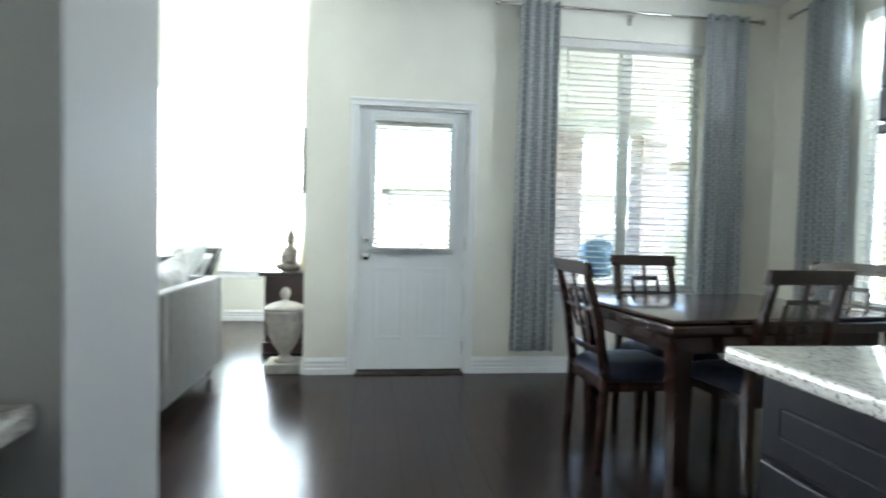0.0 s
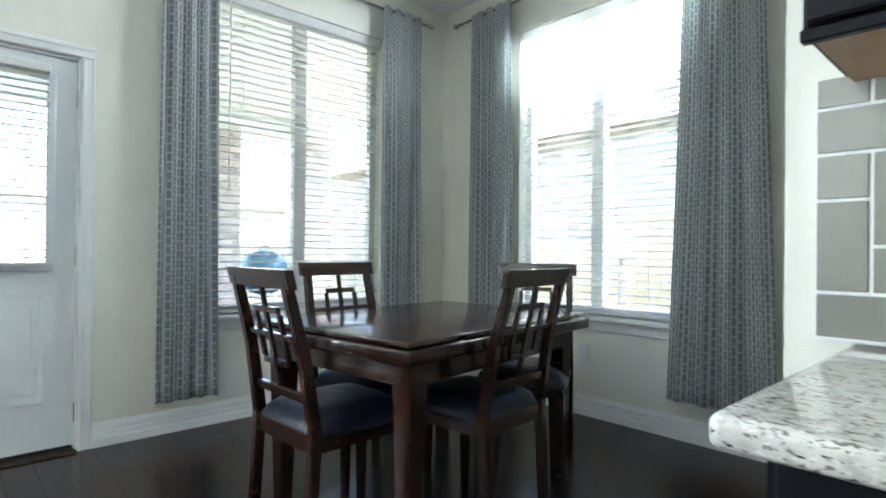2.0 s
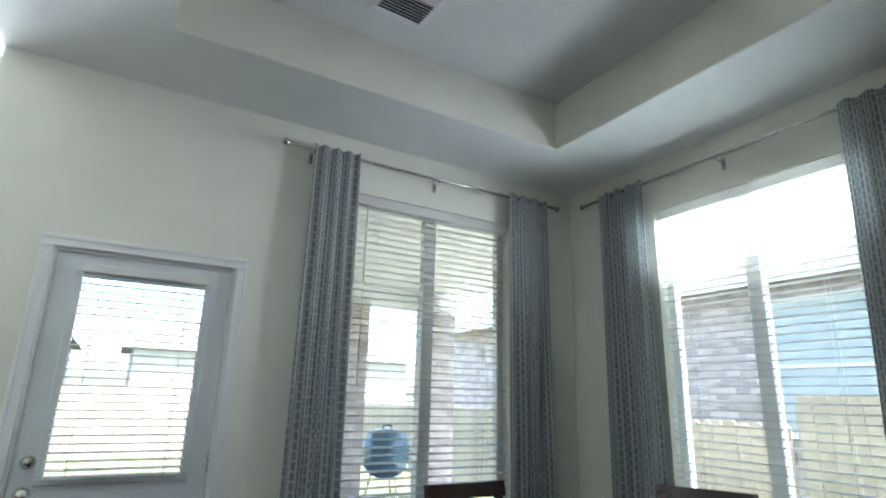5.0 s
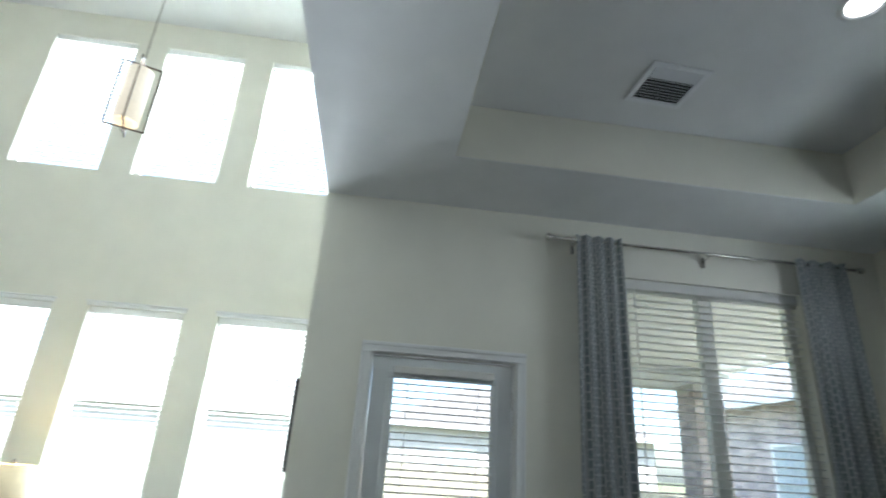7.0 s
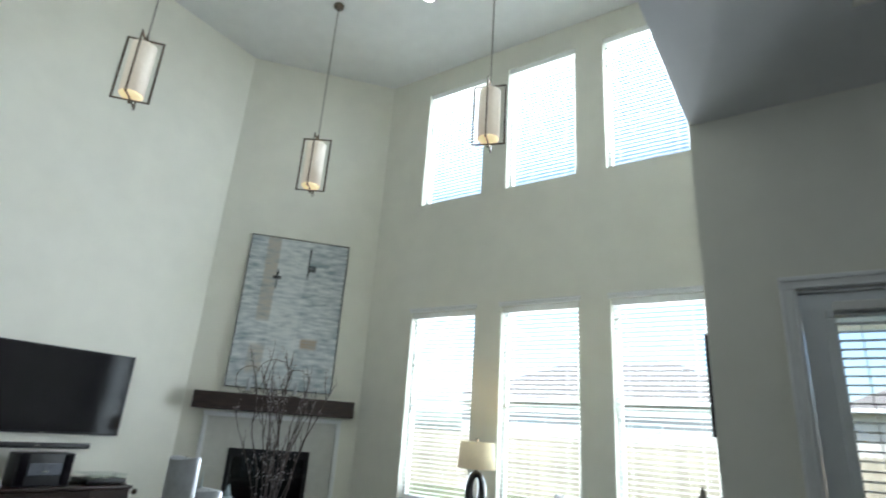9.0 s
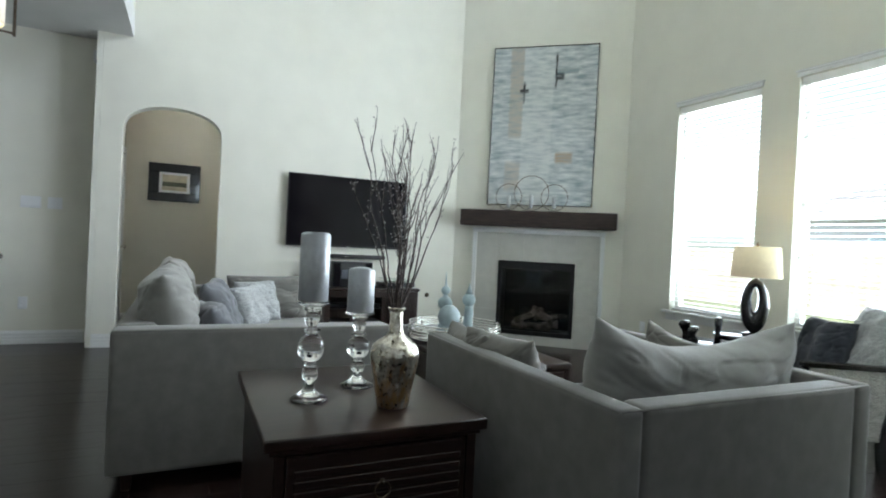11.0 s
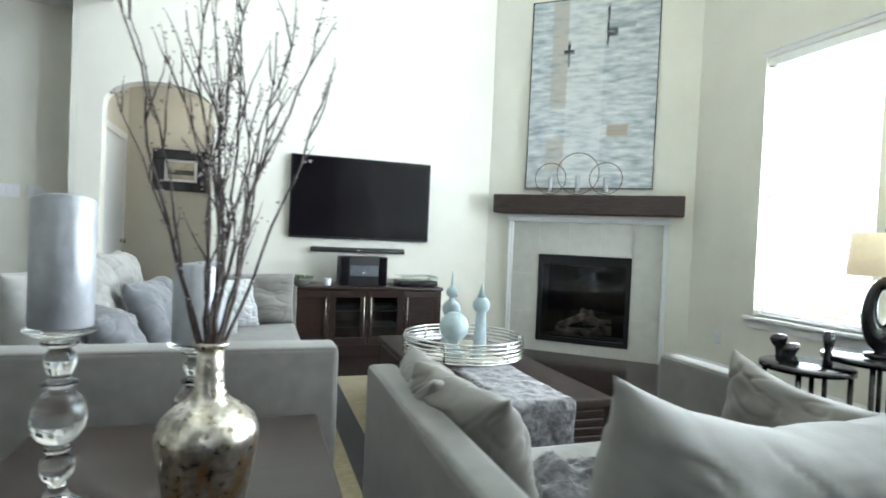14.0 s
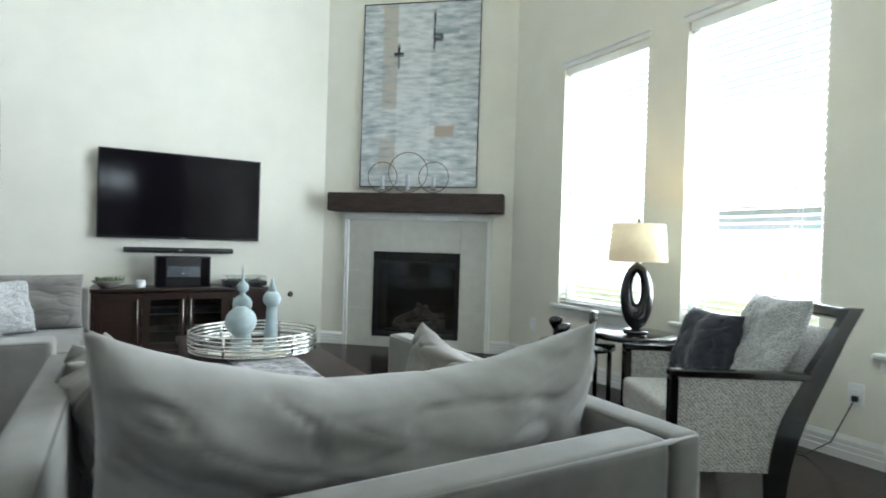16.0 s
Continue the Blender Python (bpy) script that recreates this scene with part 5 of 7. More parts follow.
def media_console():
    t = thing("media_console", W_FACE(-5.09, 3.97), "dark espresso media console with glass and panel doors", "cabinet")
    w, d, h = 1.44, 0.44, 0.645
    boxpart("top", ESPRESSO, t, -0.015, w + 0.015, -0.018, d, h - 0.03, h, 0.005, 2)
    bm = B()
    box(bm, 0, w, 0.02, d - 0.01, 0.08, 0.10), box(bm, 0, 0.02, 0.002, d - 0.01, 0.0, h - 0.031), box(bm, w - 0.02, w, 0.002, d - 0.01, 0.0, h - 0.031)
    box(bm, 0.02, w - 0.02, d - 0.02, d - 0.01, 0.10, h - 0.031)
    part("body", bm, ESPRESSO, t)
    boxpart("plinth", ESPRESSO, t, 0.02, w - 0.02, 0.03, 0.05, 0, 0.079)
    dw = (w - 0.04) / 4
    for k in range(4):
        x0, x1 = 0.022 + k * dw, 0.018 + (k + 1) * dw
        bm = B()
        for a, b, c, e in ((x0, x1, 0.105, 0.17), (x0, x1, h - 0.10, h - 0.036), (x0, x0 + 0.06, 0.17, h - 0.10), (x1 - 0.06, x1, 0.17, h - 0.10)):
            box(bm, a, b, 0.0, 0.019, c, e, 0.002)
        dr = part("cabinet_door", bm, ESPRESSO, t)
        if k in (1, 2):
            part("door_pane", box(B(), x0 + 0.055, x1 - 0.055, 0.008, 0.012, 0.165, h - 0.095), PANE, dr)
            for z in (0.25, 0.4):
                boxpart("shelf", ESPRESSO, t, x0 + 0.002, x1 - 0.002, 0.04, d - 0.03, z, z + 0.012)
            boxpart("media_box", PLASTIC, t, x0 + 0.05, x1 - 0.05, 0.10, 0.3, 0.413, 0.46, 0.004)
        else:
            part("door_panel", box(B(), x0 + 0.055, x1 - 0.055, 0.007, 0.014, 0.165, h - 0.095), ESPRESSO, dr)
        hx = x1 - 0.03 if k in (0, 1) else x0 + 0.03
        bm = tube(B(), [(hx, -0.025, 0.17), (hx, -0.025, h - 0.09)], 0.006, 8)
        for z in (0.2, h - 0.12):
            tube(bm, [(hx, -0.02, z), (hx, 0.001, z)], 0.004, 6)
        part("handle", bm, STEEL, dr, "long brushed steel bar handle", True)


media_console()


def on_console():
    M = W_FACE(-5.09, 3.97)
    t = thing("speaker_unit", M @ pose(0.47, 0.08, 0.646), "black box speaker with a silver front band", "speaker")
    boxpart("casing", PLASTIC, t, 0, 0.45, 0.02, 0.24, 0, 0.275, 0.008, 2)
    boxpart("front_band", surf("grey_mesh", (0.10, 0.11, 0.13), 0.4, 0.3, 0.2, 40, 0.3, 300), t, 0.09, 0.36, 0.010, 0.0195, 0.09, 0.19, 0.004)
    for x in (0.012, 0.368):
        boxpart("side_panel", SCREEN, t, x, x + 0.07, 0.008, 0.0195, 0.01, 0.265, 0.004)
    boxpart("badge", STEEL, t, 0.205, 0.245, 0.0075, 0.0098, 0.12, 0.128)
    t = thing("record_player", M @ pose(1.05, 0.06, 0.646), "low black record player under a clear lid", "record player")
    boxpart("plinth", PLASTIC, t, 0, 0.37, 0.0, 0.30, 0.012, 0.055, 0.008, 2)
    for x in (0.04, 0.33):
        for y in (0.04, 0.26):
            part("foot", lathe(B(), [(0.018, 0), (0.02, 0.008), (0.018, 0.0115)], 14, (x, y, 0)), PLASTIC, t)
    part("platter", lathe(B(), [(0.145, 0.056), (0.147, 0.06), (0.145, 0.066), (0.005, 0.067)], 32, (0.165, 0.15, 0)), STEEL, t, smooth=True)
    part("tonearm", tube(B(), [(0.33, 0.25, 0.075), (0.325, 0.12, 0.078), (0.28, 0.06, 0.072)], 0.004, 6), STEEL, t)
    boxpart("lid", PANE, t, 0.004, 0.366, 0.004, 0.296, 0.094, 0.097)
    bm = box(B(), 0.004, 0.366, 0.002, 0.005, 0.0555, 0.097)
    part("lid_front", bm, PANE, t)
    t = thing("candle_jar", M @ pose(0.36, 0.12, 0.646), "small white candle jar", "candle")
    part("jar", lathe(B(), [(0.034, 0), (0.036, 0.004), (0.036, 0.062), (0.032, 0.065), (0.032, 0.05), (0.004, 0.05)], 24), PLATE, t, smooth=True)
    t = thing("planter_bowl", M @ pose(0.12, 0.14, 0.646), "grey bowl of small green succulents", "plant")
    part("bowl", lathe(B(), [(0.05, 0), (0.06, 0.004), (0.115, 0.05), (0.125, 0.062), (0.118, 0.062), (0.105, 0.05), (0.004, 0.045)], 28), BOWLCLAY, t, smooth=True)
    rnd = random.Random(3)
    bm = B()
    for k in range(70):
        a, r = rnd.uniform(0, 6.28), 0.1 * math.sqrt(rnd.random())
        x, y = r * math.cos(a), r * math.sin(a)
        d = rnd.uniform(0, 6.28)
        L = rnd.uniform(0.03, 0.05)
        tube(bm, [(x, y, 0.045), (x + 0.012 * math.cos(d), y + 0.012 * math.sin(d), 0.045 + L * 0.6), (x + 0.025 * math.cos(d), y + 0.025 * math.sin(d), 0.045 + L)], [0.004, 0.008, 0.0015], 5)
    part("leaves", bm, PLANT, t, "fleshy green leaves", True)


on_console()


# ---- seating ----
def roll(bm, a, b, r, seg=8):
    return tube(bm, [a, b], r, seg)


def sofa():
    """Long tuxedo sofa; its seat looks north, arms as high as the back."""
    t = thing("sofa", pose(-2.045, 2.715, 0, 0, 0, 0), "grey linen tuxedo sofa with level arms and back", "sofa")
    L, D, H = 2.36, 1.28, 0.725
    boxpart("base", SOFA, t, -L + 0.16, -0.16, 0.17, D - 0.04, 0.10, 0.30, 0.02, 2)
    arms = []
    for nm, x0, x1, y0, y1 in (("arm", -0.16, 0.0, 0.0, D), ("arm", -L, -L + 0.16, 0.0, D), ("backrest", -L + 0.161, -0.161, 0.0, 0.17)):
        p = boxpart(nm, SOFA, t, x0, x1, y0, y1, 0.09, H, 0.022, 3)
        arms.append(p)
        bm = B()
        for y in ((y0 + 0.01, y1 - 0.01) if nm == "backrest" else ()):
            tube(bm, [(x0, y, H - 0.012), (x1, y, H - 0.012)], 0.005, 6)
        if nm == "arm":
            for x in (x0 + 0.008, x1 - 0.008):
                tube(bm, [(x, y0 + 0.02, H - 0.008), (x, y1 - 0.02, H - 0.008), (x, y1 - 0.006, H - 0.04), (x, y1 - 0.006, 0.11)], 0.005, 6)
        part("piping", bm, SOFA, p, smooth=True)
    for k in range(2):
        w = (L - 0.33) / 2
        x1 = -0.165 - k * w
        boxpart("seat_cushion", SOFA, t, x1 - w + 0.004, x1 - 0.004, 0.175, D - 0.01, 0.305, 0.47, 0.045, 4)
    for x in (-0.08, -L + 0.08):
        for y in (0.08, D - 0.08):
            part("foot", taper(B(), x, y, 0, 0.089, 0.035, 0.05), ESPRESSO, t, "dark wooden foot")
    return t


def loveseat():
    """Low deep chair; its seat looks west, the back stands to the east."""
    t = thing("loveseat", pose(-0.41, 4.02, 0), "grey linen tuxedo loveseat with level arms and back", "sofa")
    L, D, H = 1.14, 1.25, 0.755     # L along y, D along -x
    for nm, x0, x1, y0, y1 in (("arm", -D, -0.0, 0.0, 0.09), ("arm", -D, 0.0, L - 0.09, L), ("backrest", -0.10, -0.001, 0.091, L - 0.091)):
        p = boxpart(nm, SOFA, t, x0, x1, y0, y1, 0.12, H, 0.022, 3)
        bm = B()
        if nm == "arm":
            for y in (y0 + 0.008, y1 - 0.008):
                tube(bm, [(x0 + 0.006, y, 0.14), (x0 + 0.006, y, H - 0.03), (x0 + 0.02, y, H - 0.008), (x1 - 0.01, y, H - 0.008)], 0.005, 6)
        else:
            tube(bm, [(x1 - 0.008, y0 - 0.08, H - 0.008), (x1 - 0.008, y1 + 0.08, H - 0.008)], 0.005, 6)
        part("piping", bm, SOFA, p, smooth=True)
    boxpart("base", SOFA, t, -D + 0.03, -0.10, 0.09, L - 0.09, 0.12, 0.30, 0.02, 2)
    boxpart("seat_cushion", SEATLINEN, t, -D, -0.105, 0.095, L - 0.095, 0.305, 0.47, 0.045, 4, "pale linen seat cushion")
    for x in (-0.07, -D + 0.08):
        for y in (0.07, L - 0.07):
            part("foot", taper(B(), x, y, 0, 0.119, 0.025, 0.045), ESPRESSO, t, "dark tapered wooden foot")
    return t


def pillow(x, y, z, w, h, d, mat, label, rz, lean=12, seed=1.0, ears=0.07, sag=0.0, tip=0):
    t = thing("cushion", pose(x, y, z, lean, tip, rz), label, "cushion", "scatter cushions")
    part("cover", cushion(B(), w, h, d, seed, ears, sag, 64), mat, t, smooth=True)
    return t


sofa(), loveseat()
SEAT = 0.47
# on the loveseat
pillow(-0.75, 4.63, SEAT, 0.99, 0.485, 0.25, CUSHION, "large pale linen back cushion on the loveseat", 90, 9, 2.0, 0.05, 0.10, 2)
pillow(-1.02, 4.94, SEAT, 0.56, 0.38, 0.17, TAUPE, "taupe linen cushion against the loveseat arm", 4, -14, 3.0, 0.13, 0.03, 3)
pillow(-1.45, 4.22, SEAT, 0.44, 0.35, 0.15, TAUPE, "taupe linen cushion against the loveseat arm", 172, -16, 4.0, 0.14)
pillow(-1.25, 4.25, SEAT, 0.38, 0.37, 0.15, TAUPE, "taupe linen cushion against the loveseat arm", 194, -18, 5.0, 0.14)
t = thing("throw_blanket", pose(-1.26, 4.60, SEAT + 0.002), "grey fur throw folded on the seat", "blanket")
bm = B()
g = {}
for i in range(25):
    for j in range(25):
        u, v = i / 24 - 0.5, j / 24 - 0.5
        k = max(0, (1 - (2 * u) ** 8) * (1 - (2 * v) ** 8)) ** 0.4
        g[i, j] = bm.verts.new((u * 0.36, v * 0.46, k * (0.06 + 0.05 * noise.noise(Vector((u * 6, v * 6, 2))) + 0.02 * noise.noise(Vector((u * 30, v * 30, 2))))))
for i in range(24):
    for j in range(24):
        bm.faces.new((g[i, j], g[i + 1, j], g[i + 1, j + 1], g[i, j + 1]))
part("fur", bm, FUR, t, smooth=True)
# on the sofa
pillow(-2.53, 2.995, SEAT, 0.58, 0.50, 0.26, CUSHION, "large pale linen cushion on the sofa", 4, 13, 6.0)
pillow(-3.10, 3.00, SEAT, 0.58, 0.50, 0.24, CUSHION, "large pale linen cushion on the sofa", -4, 14, 7.0)
pillow(-3.68, 3.02, SEAT, 0.58, 0.52, 0.24, CUSHION, "large pale linen cushion on the sofa", 2, 14, 8.0)
pillow(-2.72, 3.27, SEAT, 0.46, 0.36, 0.17, GREYCLOTH, "slate grey cushion on the sofa", 14, 34, 9.0)
pillow(-3.26, 3.32, SEAT, 0.50, 0.42, 0.17, GREYCLOTH, "slate grey cushion on the sofa", -8, 26, 10.0)
pillow(-3.58, 3.50, SEAT, 0.40, 0.34, 0.16, SILVERCLOTH, "silver patterned cushion on the sofa", -30, 24, 11.0)
pillow(-3.90, 3.58, SEAT, 0.40, 0.35, 0.16, SILVERCLOTH, "silver patterned cushion on the sofa", -52, 22, 12.0)
pillow(-4.12, 3.64, SEAT, 0.66, 0.36, 0.20, SOFA, "grey linen cushion against the sofa arm", -88, 10, 13.0, 0.03)


# ---- living room: tables and what stands on them ----
def end_table():
    t = thing("end_table", pose(-0.845, 3.21, 0, 0, 0, 90), "dark espresso end table with a ring-pull drawer", "table")
    w, d, h = 0.66, 0.80, 0.62     # local x along the drawer front, y away from it
    boxpart("top", ESPRESSO, t, -0.01, w + 0.01, -0.012, d, h - 0.035, h, 0.006, 2)
    bm = B()
    box(bm, 0.02, 0.05, 0.01, d - 0.02, 0.0, h - 0.036), box(bm, w - 0.05, w - 0.02, 0.01, d - 0.02, 0.0, h - 0.036), box(bm, 0.05, w - 0.05, d - 0.04, d - 0.02, 0.1, h - 0.036)
    box(bm, 0.05, w - 0.05, 0.03, d - 0.04, 0.10, 0.125)
    part("body", bm, ESPRESSO, t)
    boxpart("cove", ESPRESSO, t, 0.008, w - 0.008, 0.0, 0.012, h - 0.05, h - 0.036, 0.003)
    for z0, z1 in ((0.36, 0.56), (0.14, 0.345)):
        bm = box(B(), 0.055, w - 0.055, 0.008, 0.026, z0, z1, 0.003)
        dr = part("drawer", bm, ESPRESSO, t)
        for k in range(5):
            zz = z0 + 0.02 + k * (z1 - z0 - 0.05) / 5
            boxpart("rib", ESPRESSO, dr, 0.075, w - 0.075, 0.002, 0.0078, zz, zz + 0.022, 0.003)
        zc = (z0 + z1) / 2
        bm = tube(B(), [(w / 2 + 0.024 * math.cos(q), -0.004, zc - 0.02 + 0.024 * math.sin(q)) for q in [2 * math.pi * i / 20 for i in range(20)]], 0.0035, 6, True)
        tube(bm, [(w / 2, 0.004, zc + 0.004), (w / 2, -0.009, zc + 0.004)], 0.008, 8)
        part("ring_pull", bm, BRONZE, dr, "bronze ring pull", True)


end_table()


def glass_candlestick(x, y, z, h, ch, seed):
    t = thing("candlestick", pose(x, y, z), "turned clear glass candlestick with a round foot", "candlestick", "glass candlesticks")
    k = h / 0.322
    foot = [(0.058, 0.0), (0.0625, 0.004), (0.060, 0.010), (0.040, 0.019), (0.022, 0.034), (0.015, 0.052)]
    stem = [(0.013, 0.0525), (0.013, 0.060), (0.024, 0.068), (0.027, 0.084), (0.025, 0.098), (0.012, 0.108), (0.021, 0.114), (0.022, 0.119), (0.014, 0.124),
            (0.030, 0.132), (0.041, 0.150), (0.043, 0.172), (0.038, 0.196), (0.022, 0.213), (0.015, 0.218), (0.028, 0.224), (0.029, 0.229), (0.015, 0.234),
            (0.020, 0.246), (0.025, 0.262), (0.024, 0.276), (0.014, 0.286)]
    pan = [(0.016, 0.2865), (0.028, 0.292), (0.030, 0.296), (0.024, 0.302), (0.044, 0.310), (0.055, 0.315), (0.056, 0.320), (0.053, 0.322)]
    for nm, prof in (("foot", foot), ("stem", stem), ("drip_pan", pan)):
        part(nm, lathe(B(), [(r, zz * k) for r, zz in prof], 32), GLASS, t, smooth=True)
    c = thing("pillar_candle", pose(x, y, z + h + 0.0005), "silver grey pillar candle on a glass candlestick", "candle", "pillar candles")
    rnd = random.Random(seed)
    bm = lathe(B(), [(0.047, 0), (0.049, 0.003), (0.049, ch - 0.004), (0.046, ch), (0.036, ch - 0.006), (0.004, ch - 0.009)], 36)
    for v in bm.verts:
        if v.co.z > ch - 0.02:
            v.co.z += 0.004 * math.sin(2 * math.atan2(v.co.y, v.co.x) + seed)
    part("wax", bm, WAX, c, smooth=True)
    part("wick", tube(B(), [(0, 0, ch - 0.01), (0.001, 0, ch + 0.004)], 0.0012, 5), CHARCOAL, c)


glass_candlestick(-1.175, 3.385, 0.6205, 0.333, 0.225, 1)
glass_candlestick(-1.31, 3.59, 0.6205, 0.276, 0.162, 2)


def vase():
    t = thing("vase", pose(-1.045, 3.635, 0.6205), "mercury glass bottle vase in mottled gold and silver", "vase")
    prof = [(0.046, 0), (0.051, 0.004), (0.059, 0.05), (0.068, 0.10), (0.076, 0.145), (0.0785, 0.162), (0.077, 0.176), (0.070, 0.192), (0.056, 0.206), (0.040, 0.216), (0.029, 0.224), (0.0225, 0.238), (0.0205, 0.27), (0.020, 0.298)]
    part("body", lathe(B(), [(r * 1.04, z * 1.05) for r, z in prof], 48), MERCURY, t, smooth=True)
    part("lip", lathe(B(), [(0.021, 0.3135), (0.025, 0.317), (0.029, 0.322), (0.028, 0.326), (0.022, 0.327), (0.018, 0.3265), (0.017, 0.314)], 36), MERCURY, t, "rolled glass lip", True)
    tw = thing("twig_bunch", pose(-1.045, 3.635, 0.6205 + 0.285), "bunch of bare budded twigs in the vase", "branches")
    rnd = random.Random(12)
    buds = B()

    def bud(p, s):
        g = bmesh.ops.create_icosphere(buds, subdivisions=1, radius=s)
        bmesh.ops.translate(buds, vec=p, verts=g["verts"])

    def shoot(bark, p, d, L, r, lift, out=(0, 0)):
        """A kinked thin shoot that bends upwards, with buds at its knots; returns its points."""
        n = max(4, int(L / 0.04))
        pts, rad, d = [Vector(p)], [r], Vector(d).normalized()
        first = d.copy()
        for k in range(n):
            aim = (first + Vector((out[0], out[1], 0)) * min(1.0, 1.4 * k / n) + Vector((0, 0, lift * k))).normalized()
            d = (d * 0.6 + aim * 0.4 + Vector((rnd.uniform(-1, 1), rnd.uniform(-1, 1), rnd.uniform(-0.4, 0.5))) * 0.2).normalized()
            pts.append(pts[-1] + d * L / n)
            rad.append(r * (1 - 0.75 * (k + 1) / n))
            if pts[-1].z > 0.10 and rnd.random() < 0.85:
                for _ in range(rnd.choice((1, 1, 2, 3))):
                    bud(pts[-1] + Vector((rnd.uniform(-1, 1), rnd.uniform(-1, 1), rnd.uniform(-2, 2))) * 0.006, rnd.uniform(0.0014, 0.0031))
        tube(bark, pts, rad, 5)
        return pts

    # (bearing in degrees, lean outwards, length): loose outer stems round a tight middle
    for bearing, lean, L in ((258, 0.135, 0.66), (275, 0.16, 0.48), (240, 0.08, 0.62), (290, 0.06, 0.60), (200, 0.13, 0.64), (170, 0.09, 0.58), (150, 0.08, 0.66), (110, 0.09, 0.68),
                             (88, 0.125, 0.58), (80, 0.10, 0.60), (95, 0.08, 0.56), (60, 0.07, 0.64), (30, 0.10, 0.50), (350, 0.12, 0.46), (320, 0.08, 0.52), (0, 0.04, 0.64)):
        a, lean = math.radians(bearing + rnd.uniform(-8, 8)), 2.25 * lean
        bark = B()
        pts = shoot(bark, (0.010 * math.cos(a), 0.010 * math.sin(a), 0.0), (0.35 * lean * math.cos(a), 0.35 * lean * math.sin(a), 1.0), L, rnd.uniform(0.0030, 0.0040), 0.0, (0.9 * lean * math.cos(a), 0.9 * lean * math.sin(a)))
        for k in range(4, len(pts) - 1):
            if rnd.random() < 0.42:
                q = rnd.uniform(0, 6.28)
                d = (pts[k + 1] - pts[k]).normalized() + 0.38 * Vector((math.cos(q), math.sin(q), 0.5))
                side = shoot(bark, pts[k], d, rnd.uniform(0.05, 0.15), 0.0019, 0.10)
                if rnd.random() < 0.4:
                    shoot(bark, side[2], (rnd.uniform(-1, 1), rnd.uniform(-1, 1), 1.0), rnd.uniform(0.03, 0.07), 0.0012, 0.05)
        part("branch", bark, BARK, tw, smooth=True)
    tagged(part("bud", buds, BUD, tw, "small frosted buds", True), kind="stuff")


vase()


def coffee_table():
    t = thing("coffee_table", pose(-3.72, 4.50, 0), "long dark espresso coffee table with drawers", "table")
    w, d, h = 1.60, 0.74, 0.45
    boxpart("top", ESPRESSO, t, 0, w, 0, d, h - 0.035, h, 0.006, 2)
    bm = box(B(), 0.03, w - 0.03, 0.03, d - 0.03, 0.20, h - 0.036)
    part("case", bm, ESPRESSO, t)
    for y, s in ((0.029, -1), (d - 0.029, 1)):
        for k in range(3):
            x0 = 0.06 + k * 0.5
            dr = part("drawer", box(B(), x0, x0 + 0.47, min(y, y + s * 0.016), max(y, y + s * 0.016), 0.215, h - 0.05, 0.003), ESPRESSO, t)
            yy = y + s * 0.03
            part("handle", box(B(), x0 + 0.17, x0 + 0.30, min(yy, yy - s * 0.013), max(yy, yy - s * 0.013), 0.30, 0.312, 0.002), STEEL, dr, "brushed steel bar handle")
    for k in range(5):
        z = 0.215 + k * 0.038
        boxpart("end_rib", ESPRESSO, t, w - 0.0295, w - 0.016, 0.04, d - 0.04, z, z + 0.026, 0.003)
        boxpart("end_rib", ESPRESSO, t, 0.016, 0.0295, 0.04, d - 0.04, z, z + 0.026, 0.003)
    for x in (0.06, w - 0.06):
        for y in (0.06, d - 0.06):
            part("leg", taper(B(), x, y, 0, 0.199, 0.05, 0.07), ESPRESSO, t)
    # fur runner
    r = thing("table_runner", pose(-3.72, 4.86, h + 0.001), "grey fur runner along the coffee table", "table runner")
    bm = B()
    g = {}
    prof = [(-0.0, 0.0)]
    nx, ny = 120, 22
    for i in range(nx + 1):
        for j in range(ny + 1):
            s, v = i / nx * 1.90, j / ny - 0.5
            x, z = s, 0.0
            if s > w:
                q = s - w
                x, z = w + min(q, 0.03) * 0.5 + 0.004, -max(0, q - 0.01)
            nz = 0.010 + 0.008 * noise.noise(Vector((s * 14, v * 5, 0))) + 0.005 * noise.noise(Vector((s * 50, v * 18, 3)))
            edge = 0 if abs(v) > 0.49 else 1
            off = nz * edge
            g[i, j] = bm.verts.new((x + (off if z < -0.01 else 0), v * 0.34 + 0.012 * noise.noise(Vector((s * 6, 0, 5))), z + (off if z >= -0.01 else 0) + 0.001))
    for i in range(nx):
        for j in range(ny):
            bm.faces.new((g[i, j], g[i + 1, j], g[i + 1, j + 1], g[i, j + 1]))
    part("fur", bm, FUR, r, smooth=True)
    # tray
    y = thing("serving_tray", pose(-3.04, 4.86, h + 0.019), "round mirrored tray with silver bamboo rails", "tray")
    part("base_plate", lathe(B(), [(0.345, 0), (0.35, 0.003), (0.35, 0.009), (0.004, 0.010)], 56), CHROME, y, "mirrored round base", True)
    for k in range(5):
        part("rail", tube(B(), ring_points(0.345 + 0.004 * math.sin(k), 0.020 + k * 0.022, 56), 0.0058, 7, True), CHROME, y, "silver rail", True)
    for k in range(6):
        a = k * math.pi / 3 + 0.4
        part("post", tube(B(), [(0.345 * math.cos(a), 0.345 * math.sin(a), 0.008), (0.345 * math.cos(a), 0.345 * math.sin(a), 0.114)], 0.0075, 8), STEEL, y, smooth=True)
    return t


coffee_table()


def finial_ornament(x, y, prof, label):
    t = thing("ornament", pose(x, y, 0.4805), label, "ornament", "pale blue ceramic ornaments")
    part("body", lathe(B(), prof, 32), CERAMIC, t, smooth=True)


